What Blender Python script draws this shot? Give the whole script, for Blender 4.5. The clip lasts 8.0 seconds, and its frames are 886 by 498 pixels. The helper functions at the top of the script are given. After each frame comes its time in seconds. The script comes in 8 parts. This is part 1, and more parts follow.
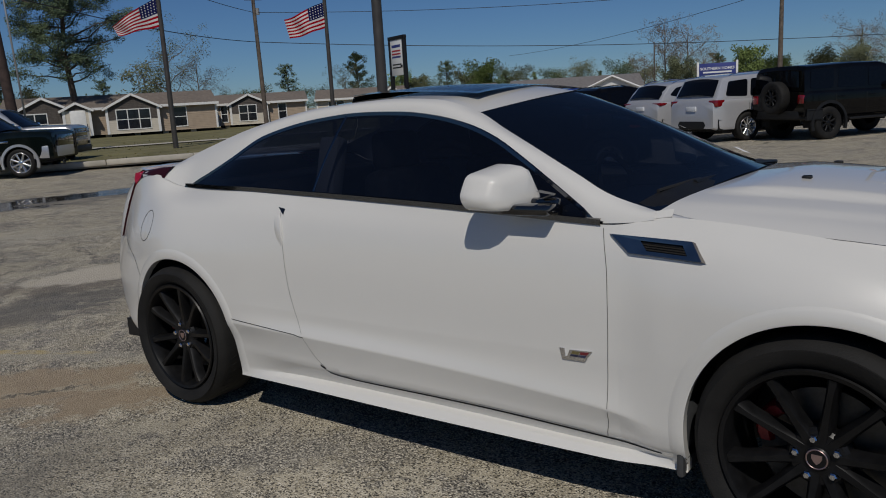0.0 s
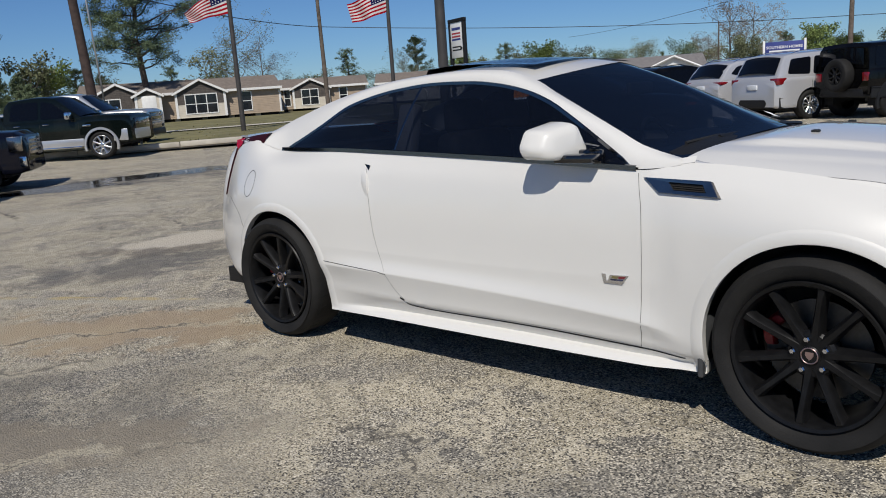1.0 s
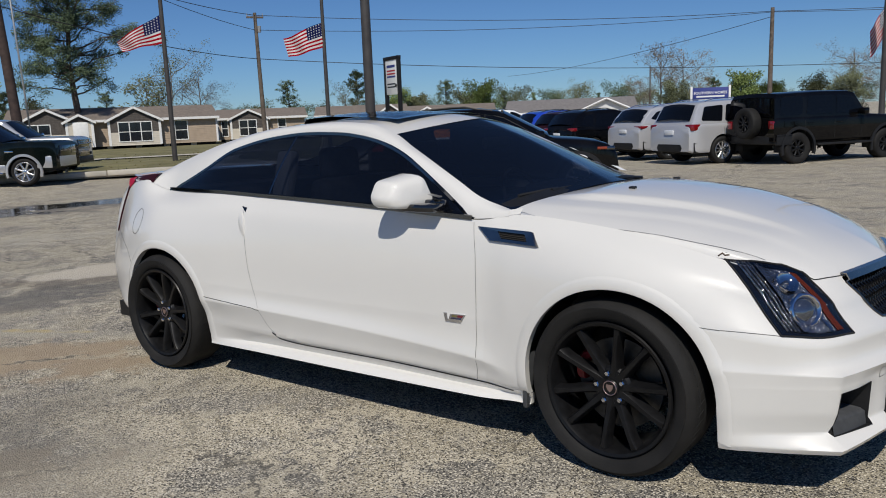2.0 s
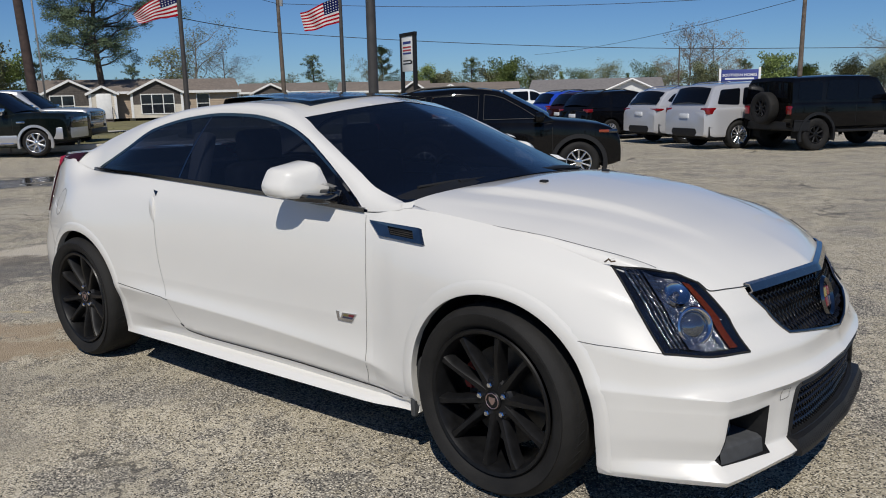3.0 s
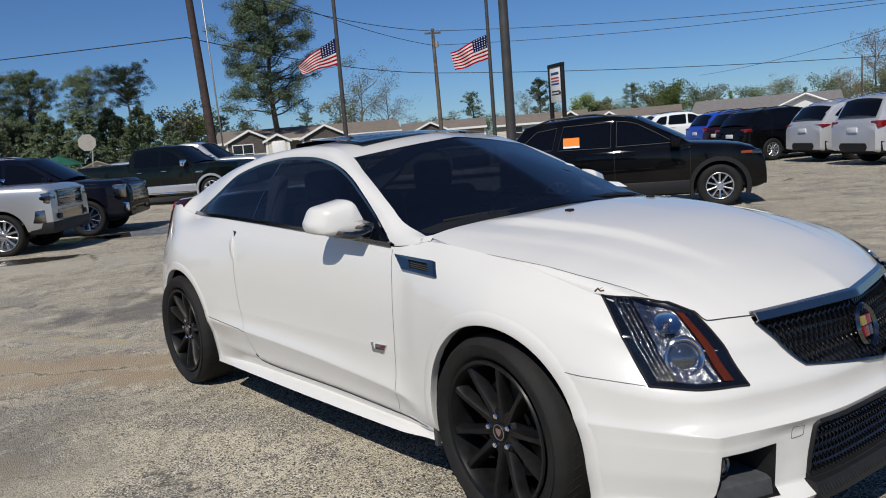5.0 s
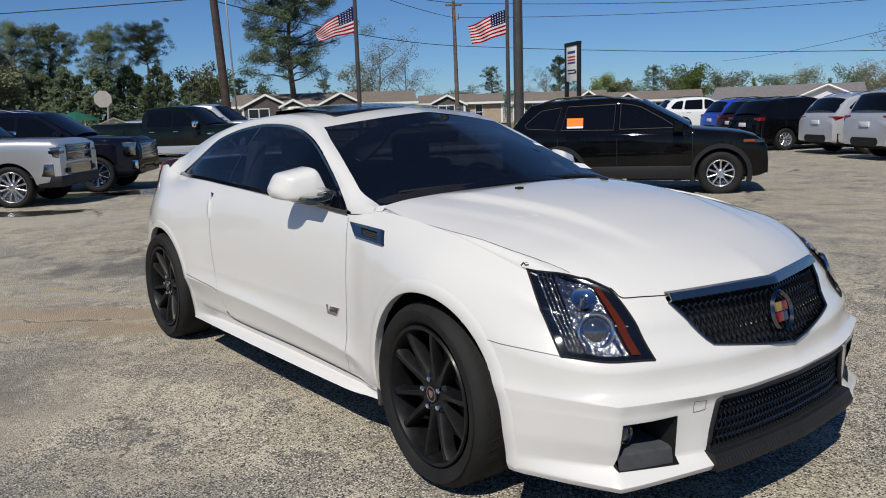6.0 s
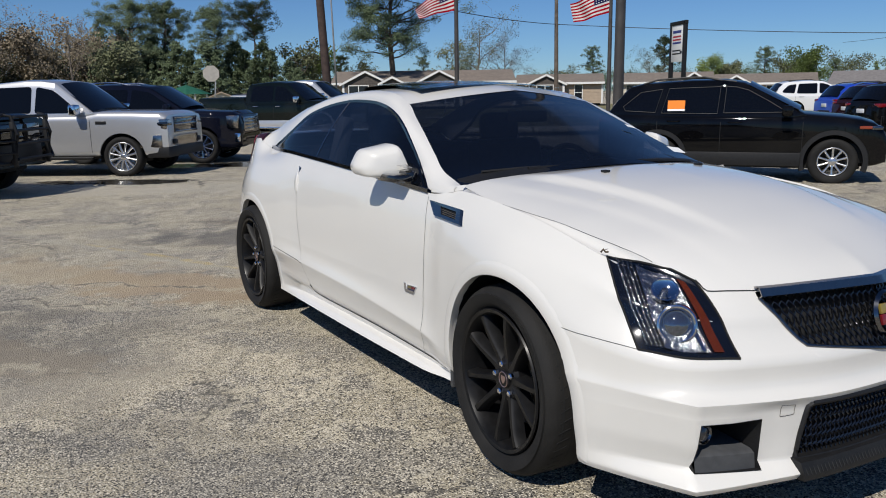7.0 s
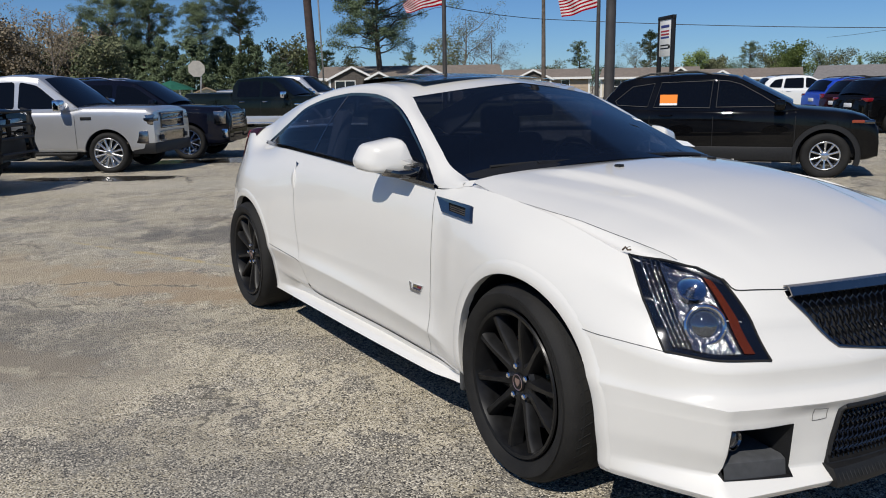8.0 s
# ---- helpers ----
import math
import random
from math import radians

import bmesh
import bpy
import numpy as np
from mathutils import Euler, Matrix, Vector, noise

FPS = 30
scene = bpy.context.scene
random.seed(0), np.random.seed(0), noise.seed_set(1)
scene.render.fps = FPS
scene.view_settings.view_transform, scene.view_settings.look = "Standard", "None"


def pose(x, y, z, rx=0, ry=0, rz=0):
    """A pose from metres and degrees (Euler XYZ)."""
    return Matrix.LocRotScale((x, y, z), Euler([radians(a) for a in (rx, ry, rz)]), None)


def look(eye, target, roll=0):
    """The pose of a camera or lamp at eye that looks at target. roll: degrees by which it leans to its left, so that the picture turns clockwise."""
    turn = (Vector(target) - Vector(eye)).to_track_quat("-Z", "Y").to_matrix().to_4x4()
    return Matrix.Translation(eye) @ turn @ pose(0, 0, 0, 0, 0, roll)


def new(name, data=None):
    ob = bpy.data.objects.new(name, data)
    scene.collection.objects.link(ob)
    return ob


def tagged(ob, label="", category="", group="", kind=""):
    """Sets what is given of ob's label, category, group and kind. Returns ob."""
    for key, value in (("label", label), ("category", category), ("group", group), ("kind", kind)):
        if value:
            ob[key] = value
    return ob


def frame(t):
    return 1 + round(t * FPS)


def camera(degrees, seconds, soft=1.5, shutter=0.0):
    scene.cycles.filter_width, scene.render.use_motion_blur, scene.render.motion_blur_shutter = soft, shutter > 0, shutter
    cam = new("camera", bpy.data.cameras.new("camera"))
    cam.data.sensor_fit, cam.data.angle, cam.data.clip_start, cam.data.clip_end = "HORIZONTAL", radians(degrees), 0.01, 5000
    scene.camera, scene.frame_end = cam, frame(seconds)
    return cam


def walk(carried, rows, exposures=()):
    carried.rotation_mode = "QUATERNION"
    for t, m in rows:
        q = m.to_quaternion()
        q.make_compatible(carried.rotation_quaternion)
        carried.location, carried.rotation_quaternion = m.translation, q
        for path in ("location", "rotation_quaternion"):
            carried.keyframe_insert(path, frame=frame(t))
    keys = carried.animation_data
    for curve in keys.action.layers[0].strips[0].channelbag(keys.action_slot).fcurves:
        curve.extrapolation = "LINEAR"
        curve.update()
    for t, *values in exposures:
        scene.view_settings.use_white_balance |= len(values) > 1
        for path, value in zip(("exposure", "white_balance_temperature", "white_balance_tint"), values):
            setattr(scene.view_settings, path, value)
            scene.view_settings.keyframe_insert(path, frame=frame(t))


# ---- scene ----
cam = camera(59.4, 8.0, 1.0)
# The lot falls gently away from the coupe; the rows are in the coupe's own frame.
SLOPE = Matrix.Rotation(math.atan(0.0163), 4, Vector((-0.349, -0.937, 0)))
PATH = [
    (0, (0.416, -3.06, 1.351), (-0.776, -1.492, 1.001), -3.9),
    (0.5, (0.615, -3.295, 1.332), (-0.631, -1.779, 0.947), -2.9),
    (1, (0.749, -3.545, 1.288), (-0.556, -2.077, 0.908), -4.4),
    (1.5, (0.939, -3.649, 1.347), (-0.339, -2.155, 0.983), -5.0),
    (2, (1.223, -3.519, 1.349), (0.031, -1.942, 1.044), -2.8),
    (2.2, (1.339, -3.483, 1.361), (0.109, -1.944, 1.016), -0.8),
    (3.3, (1.521, -2.833, 1.359), (0.261, -1.324, 0.99), -2.8),
    (3.5, (1.549, -2.78, 1.337), (0.191, -1.367, 0.937), -5.8),
    (4, (1.678, -2.646, 1.336), (0.201, -1.37, 0.902), -4.1),
    (4.5, (1.812, -2.621, 1.335), (0.28, -1.373, 1.023), -3.7),
    (4.7, (1.858, -2.634, 1.334), (0.315, -1.385, 1.089), -5.0),
    (5.8, (2.19, -2.57, 1.364), (0.622, -1.368, 1.053), -3.3),
    (6, (2.216, -2.525, 1.331), (0.653, -1.318, 1.013), -2.1),
    (6.5, (2.212, -2.456, 1.315), (0.577, -1.363, 0.951), -1.4),
    (7, (2.197, -2.444, 1.325), (0.506, -1.439, 0.962), -1.0),
    (7.5, (2.185, -2.436, 1.319), (0.482, -1.459, 0.943), -1.8),
    (8, (2.056, -2.459, 1.315), (0.384, -1.426, 0.94), -1.1),
]
walk(cam, [(t, SLOPE @ look(eye, target, roll)) for t, eye, target, roll in PATH], [(0.0, -0.85), (0.5, -0.3), (1.0, -0.06), (1.5, -0.06), (2.0, -0.12), (3.5, -0.12), (4.5, -0.03), (6.0, 0.02), (8.0, 0.05)])


def ground_z(x, y):
    """Height of the lot: it falls away a little from the coupe and runs level further off."""
    r2 = (x + 1.0) ** 2 + 0.35 * (y + 0.6) ** 2
    return 0.4 * math.tanh((0.0153 * x - 0.0057 * y) / 0.4) * math.exp(-((r2 / 600.0) ** 4))


# ---- world, sun and exposure ----
SUN_DIR = Vector((0.55, -0.84, 1.18)).normalized()
world = bpy.data.worlds.new("sky")
scene.world = world
world.use_nodes = True
wn = world.node_tree
sky = wn.nodes.new("ShaderNodeTexSky")
sky.sky_type = "NISHITA"
sky.sun_disc = False
sky.sun_elevation = math.asin(SUN_DIR.z)
sky.sun_rotation = math.atan2(SUN_DIR.x, SUN_DIR.y)
sky.air_density = 1.0
sky.altitude = 1200
sky.dust_density = 0.0
sky.ozone_density = 4.0
tint = wn.nodes.new("ShaderNodeMix")
tint.data_type, tint.blend_type = "RGBA", "MULTIPLY"
tint.inputs[0].default_value = 1.0
tint.inputs[7].default_value = (0.64, 0.90, 1.23, 1)
wn.links.new(sky.outputs[0], tint.inputs[6])
wn.links.new(tint.outputs[2], wn.nodes["Background"].inputs[0])
wn.nodes["Background"].inputs[1].default_value = 0.060

sun = new("sun", bpy.data.lights.new("sun", "SUN"))
sun.data.energy = 3.85
sun.data.angle = radians(0.55)
sun.data.color = (1.0, 0.955, 0.88)
sun.matrix_world = look(SUN_DIR * 50, (0, 0, 0))
scene.view_settings.exposure = 0.0


# ---- building blocks ----
def obj(name, bm, material, smooth=True, autos=None):
    me = bpy.data.meshes.new(name)
    bm.normal_update()
    bm.to_mesh(me)
    bm.free()
    if material is not None:
        me.materials.append(material)
    if smooth:
        me.polygons.foreach_set("use_smooth", [True] * len(me.polygons))
        if autos:
            me.set_sharp_from_angle(angle=radians(autos))
    return new(name, me)


def part(name, bm, material, parent, label="", smooth=True, autos=35):
    ob = obj(name, bm, material, smooth, autos)
    ob.parent = parent
    if label:
        ob["label"] = label
    return ob


def thing(name, label, category, m=None, group="", kind=""):
    e = new(name, None)
    e.empty_display_size = 0.2
    if m is not None:
        e.matrix_basis = m
    return tagged(e, label, category, group, kind)


def box(bm, x0, x1, y0, y1, z0, z1, bevel=0.0, m=None, seg=2):
    """A box with softened edges, added to bm."""
    b = bmesh.new()
    bmesh.ops.create_cube(b, size=1)
    for v in b.verts:
        v.co = Vector(((x0 + x1) / 2 + v.co.x * (x1 - x0), (y0 + y1) / 2 + v.co.y * (y1 - y0), (z0 + z1) / 2 + v.co.z * (z1 - z0)))
    if bevel:
        bmesh.ops.bevel(b, geom=b.edges[:], offset=bevel, segments=seg, profile=0.5, affect="EDGES")
    if m is not None:
        bmesh.ops.transform(b, matrix=m, verts=b.verts[:])
    join(bm, b)
    return bm


def join(bm, b):
    me = bpy.data.meshes.new("tmp")
    b.to_mesh(me)
    b.free()
    bm.from_mesh(me)
    bpy.data.meshes.remove(me)


def boxed(x0, x1, y0, y1, z0, z1, bevel=0.0, m=None, seg=2):
    return box(bmesh.new(), x0, x1, y0, y1, z0, z1, bevel, m, seg)


def rod(bm, a, b, r0, r1=None, n=10, cap=True):
    """A round bar from a to b."""
    a, b = Vector(a), Vector(b)
    r1 = r0 if r1 is None else r1
    q = (b - a).to_track_quat("Z", "Y").to_matrix()
    rings = []
    for p, r in ((a, r0), (b, r1)):
        rings.append([bm.verts.new(p + q @ Vector((r * math.cos(2 * math.pi * i / n), r * math.sin(2 * math.pi * i / n), 0))) for i in range(n)])
    for i in range(n):
        bm.faces.new((rings[0][i], rings[0][(i + 1) % n], rings[1][(i + 1) % n], rings[1][i]))
    if cap:
        bm.faces.new(rings[0][::-1])
        bm.faces.new(rings[1])
    return bm


def tube(bm, pts, r, n=8):
    """A round bar that follows points."""
    pts = [Vector(p) for p in pts]
    rings = []
    for i, p in enumerate(pts):
        d = (pts[min(i + 1, len(pts) - 1)] - pts[max(i - 1, 0)]).normalized()
        q = d.to_track_quat("Z", "Y").to_matrix()
        rr = r[i] if isinstance(r, (list, tuple)) else r
        rings.append([bm.verts.new(p + q @ Vector((rr * math.cos(2 * math.pi * k / n), rr * math.sin(2 * math.pi * k / n), 0))) for k in range(n)])
    for a, b in zip(rings, rings[1:]):
        for k in range(n):
            bm.faces.new((a[k], a[(k + 1) % n], b[(k + 1) % n], b[k]))
    bm.faces.new(rings[0][::-1])
    bm.faces.new(rings[-1])
    return bm


def lathe(bm, prof, n=48, axis="y", centre=(0, 0, 0), closed=False):
    """Revolves (radius, along) pairs about an axis."""
    c = Vector(centre)
    rings = []
    for i in range(n):
        a = 2 * math.pi * i / n
        ring = []
        for r, d in prof:
            if axis == "y":
                p = Vector((r * math.cos(a), d, r * math.sin(a)))
            elif axis == "z":
                p = Vector((r * math.cos(a), r * math.sin(a), d))
            else:
                p = Vector((d, r * math.cos(a), r * math.sin(a)))
            ring.append(bm.verts.new(c + p))
        rings.append(ring)
    m = len(prof)
    for i in range(n):
        a, b = rings[i], rings[(i + 1) % n]
        for k in range(m if closed else m - 1):
            bm.faces.new((a[k], a[(k + 1) % m], b[(k + 1) % m], b[k]))
    bmesh.ops.recalc_face_normals(bm, faces=bm.faces[:])
    return bm


def grid_faces(bm, P, flip=False):
    """A sheet through a table of points."""
    V = [[bm.verts.new(Vector(p)) for p in row] for row in P]
    for i in range(len(V) - 1):
        for j in range(len(V[0]) - 1):
            q = (V[i][j], V[i + 1][j], V[i + 1][j + 1], V[i][j + 1])
            bm.faces.new(q[::-1] if flip else q)
    return V


def pchip(xk, yk, x):
    """Smooth, never overshooting curve through keys."""
    xk, yk, x = np.asarray(xk, float), np.asarray(yk, float), np.asarray(x, float)
    h = np.diff(xk)
    d = np.diff(yk) / h
    m = np.zeros(len(xk))
    m[0], m[-1] = d[0], d[-1]
    for i in range(1, len(xk) - 1):
        if d[i - 1] * d[i] > 0:
            w1, w2 = 2 * h[i] + h[i - 1], h[i] + 2 * h[i - 1]
            m[i] = (w1 + w2) / (w1 / d[i - 1] + w2 / d[i])
    i = np.clip(np.searchsorted(xk, x) - 1, 0, len(h) - 1)
    t = (x - xk[i]) / h[i]
    a, b = yk[i], yk[i + 1]
    return a * (1 + 2 * t) * (1 - t) ** 2 + b * t * t * (3 - 2 * t) + h[i] * (m[i] * t * (1 - t) ** 2 + m[i + 1] * t * t * (t - 1))


def curve(keys, s, at=None):
    """A space curve through keys (x, y, z), read at the parameters s."""
    k = np.array(keys, float)
    u = np.arange(len(k)) if at is None else at
    return np.stack([pchip(u, k[:, c], s) for c in range(3)], -1)


def arc_curve(keys, n):
    """n points of a space curve, evenly along its length."""
    k = np.array(keys, float)
    u = np.r_[0, np.cumsum(np.linalg.norm(np.diff(k, axis=0), axis=1))]
    return curve(keys, np.linspace(0, u[-1], n), u)


def coons(c0, c1, d0, d1):
    """A sheet between four edges; c0, c1 run along u, d0, d1 along v."""
    nu, nv = len(c0), len(d0)
    u, v = np.linspace(0, 1, nu)[:, None, None], np.linspace(0, 1, nv)[None, :, None]
    C0, C1, D0, D1 = c0[:, None, :], c1[:, None, :], d0[None], d1[None]
    return (1 - v) * C0 + v * C1 + (1 - u) * D0 + u * D1 - (
        (1 - u) * (1 - v) * c0[0] + u * (1 - v) * c0[-1] + (1 - u) * v * c1[0] + u * v * c1[-1])


def mirrored(bm, axis=1):
    """Adds the other half."""
    b = bm.copy()
    for v in b.verts:
        v.co[axis] = -v.co[axis]
    bmesh.ops.reverse_faces(b, faces=b.faces[:])
    join(bm, b)
    bmesh.ops.remove_doubles(bm, verts=bm.verts[:], dist=1e-4)
    return bm


# ---- materials ----
def mat(name, color, rough=0.5, metal=0.0, spec=0.5, coat=0.0, coat_rough=0.03):
    m = bpy.data.materials.new(name)
    m.use_nodes = True
    b = m.node_tree.nodes["Principled BSDF"]
    b.inputs["Base Color"].default_value = (*color, 1)
    b.inputs["Roughness"].default_value = rough
    b.inputs["Metallic"].default_value = metal
    b.inputs["Specular IOR Level"].default_value = spec
    b.inputs["Coat Weight"].default_value = coat
    b.inputs["Coat Roughness"].default_value = coat_rough
    return m


def nodes(m):
    t = m.node_tree
    return t, t.nodes["Principled BSDF"]


def mottle(m, scale, spread, bump=0.0, bump_scale=None, rough=0.0, second=None, coords="Object", detail=4.0):
    """Varies a material's colour at one or two scales, with optional relief."""
    t, b = nodes(m)
    base = list(b.inputs["Base Color"].default_value)[:3]
    tc = t.nodes.new("ShaderNodeTexCoord")
    n1 = t.nodes.new("ShaderNodeTexNoise")
    n1.inputs["Scale"].default_value = scale
    n1.inputs["Detail"].default_value = detail
    t.links.new(tc.outputs[coords], n1.inputs["Vector"])
    ramp = t.nodes.new("ShaderNodeValToRGB")
    ramp.color_ramp.elements[0].position, ramp.color_ramp.elements[1].position = 0.3, 0.7
    ramp.color_ramp.elements[0].color = (*[c * (1 - spread) for c in base], 1)
    ramp.color_ramp.elements[1].color = (*[min(1, c * (1 + spread)) for c in base], 1)
    t.links.new(n1.outputs["Fac"], ramp.inputs[0])
    out = ramp.outputs[0]
    if second:
        n2 = t.nodes.new("ShaderNodeTexNoise")
        n2.inputs["Scale"].default_value = second[0]
        n2.inputs["Detail"].default_value = 3
        t.links.new(tc.outputs[coords], n2.inputs["Vector"])
        mx = t.nodes.new("ShaderNodeMix")
        mx.data_type, mx.blend_type = "RGBA", "MIX"
        mr = t.nodes.new("ShaderNodeMapRange")
        mr.inputs[1].default_value, mr.inputs[2].default_value = 0.45, 0.7
        mr.inputs[4].default_value = second[1]
        t.links.new(n2.outputs["Fac"], mr.inputs[0])
        t.links.new(mr.outputs[0], mx.inputs[0])
        t.links.new(out, mx.inputs[6])
        mx.inputs[7].default_value = (*second[2], 1)
        out = mx.outputs[2]
    t.links.new(out, b.inputs["Base Color"])
    if bump:
        n3 = t.nodes.new("ShaderNodeTexNoise")
        n3.inputs["Scale"].default_value = bump_scale or scale * 4
        n3.inputs["Detail"].default_value = 5
        t.links.new(tc.outputs[coords], n3.inputs["Vector"])
        bp = t.nodes.new("ShaderNodeBump")
        bp.inputs["Strength"].default_value = bump
        bp.inputs["Distance"].default_value = 0.01
        t.links.new(n3.outputs["Fac"], bp.inputs["Height"])
        t.links.new(bp.outputs[0], b.inputs["Normal"])
    if rough:
        mr = t.nodes.new("ShaderNodeMapRange")
        r0 = b.inputs["Roughness"].default_value
        mr.inputs[3].default_value, mr.inputs[4].default_value = max(0.02, r0 - rough), min(1, r0 + rough)
        t.links.new(n1.outputs["Fac"], mr.inputs[0])
        t.links.new(mr.outputs[0], b.inputs["Roughness"])
    return m


def car_paint(name, color, flake=0.06, rough=0.3, metal=0.0, dust=0.05, spec=0.5):
    """Lacquered paint with fine flakes and a film of dust."""
    m = mat(name, color, rough, metal, spec, 1.0 if max(color) > 0.03 else 0.55, 0.02)
    mottle(m, 900.0, flake, second=(1.6, dust, (0.42, 0.39, 0.34)), detail=2.0)
    return m


def tinted_glass(name, tint, see=0.25):
    """Thin tinted glass: mostly gloss, a little of the inside shows."""
    m = mat(name, (0.004, 0.005, 0.008), 0.015, 0.0, 0.5)
    t, b = nodes(m)
    tr = t.nodes.new("ShaderNodeBsdfTransparent")
    tr.inputs[0].default_value = (*tint, 1)
    mx = t.nodes.new("ShaderNodeMixShader")
    mx.inputs[0].default_value = see
    t.links.new(b.outputs[0], mx.inputs[1])
    t.links.new(tr.outputs[0], mx.inputs[2])
    t.links.new(mx.outputs[0], t.nodes["Material Output"].inputs[0])
    return m


PEARL = car_paint("pearl_white_paint", (0.71, 0.692, 0.648), 0.035, 0.34, 0.0, 0.05, 0.25)
GLASS = tinted_glass("tinted_glass", (0.62, 0.68, 0.82), 0.28)
GLASS_WS = tinted_glass("windscreen_glass", (0.6, 0.66, 0.78), 0.24)
CHROME = mottle(mat("chrome", (0.72, 0.73, 0.76), 0.07, 1.0), 30, 0.04, rough=0.03)
DARK_CHROME = mottle(mat("dark_chrome", (0.17, 0.17, 0.175), 0.14, 1.0), 30, 0.06, rough=0.03)
SATIN_CHROME = mottle(mat("satin_chrome", (0.36, 0.33, 0.30), 0.18, 1.0), 30, 0.06, rough=0.03)
BLACK_WHEEL = mottle(mat("satin_black_alloy", (0.007, 0.007, 0.0075), 0.42, 0.0, 0.22, 0.06, 0.2), 25, 0.3, rough=0.08)
RUBBER = mottle(mat("tyre_rubber", (0.012, 0.0115, 0.011), 0.75, 0.0, 0.3), 14, 0.25, 0.15, 160, 0.08, (5, 0.2, (0.035, 0.032, 0.027)))
BLACK_PLASTIC = mottle(mat("black_plastic", (0.011, 0.011, 0.0115), 0.5, 0.0, 0.35), 40, 0.2, 0.1, 300, 0.08)
GLOSS_BLACK = mat("gloss_black", (0.006, 0.006, 0.007), 0.05, 0.0, 0.5, 1.0)
GAP = mat("panel_gap", (0.01, 0.01, 0.01), 0.9)
RED_CALIPER = mottle(mat("red_caliper_paint", (0.26, 0.010, 0.010), 0.4), 20, 0.3)
DISC = mottle(mat("brake_disc_steel", (0.09, 0.088, 0.085), 0.45, 0.9), 60, 0.15, rough=0.1)
DARK_LENS = mat("dark_lens", (0.030, 0.004, 0.006), 0.45, 0.0, 0.2)
LAMP_RED = mat("lamp_red", (0.40, 0.006, 0.03), 0.45, 0.0, 0.2)
RED_LENS = mat("red_lens", (0.20, 0.005, 0.008), 0.08, 0.0, 0.5, 1.0)
AMBER = mat("amber_lens", (0.25, 0.045, 0.013), 0.12, 0.0, 0.5, 0.6)
LAMP_GLASS = tinted_glass("lamp_glass", (0.95, 0.96, 0.98), 0.86)
INTERIOR = mottle(mat("interior_trim", (0.035, 0.033, 0.032), 0.7), 30, 0.25, 0.1, 200)
WHITE_PAPER = mat("white_paper", (0.8, 0.8, 0.78), 0.7)
RIM_SILVER = mottle(mat("silver_alloy", (0.62, 0.62, 0.62), 0.22, 0.9), 20, 0.1, rough=0.06)
PLATE = mat("plate_paint", (0.7, 0.72, 0.74), 0.4)


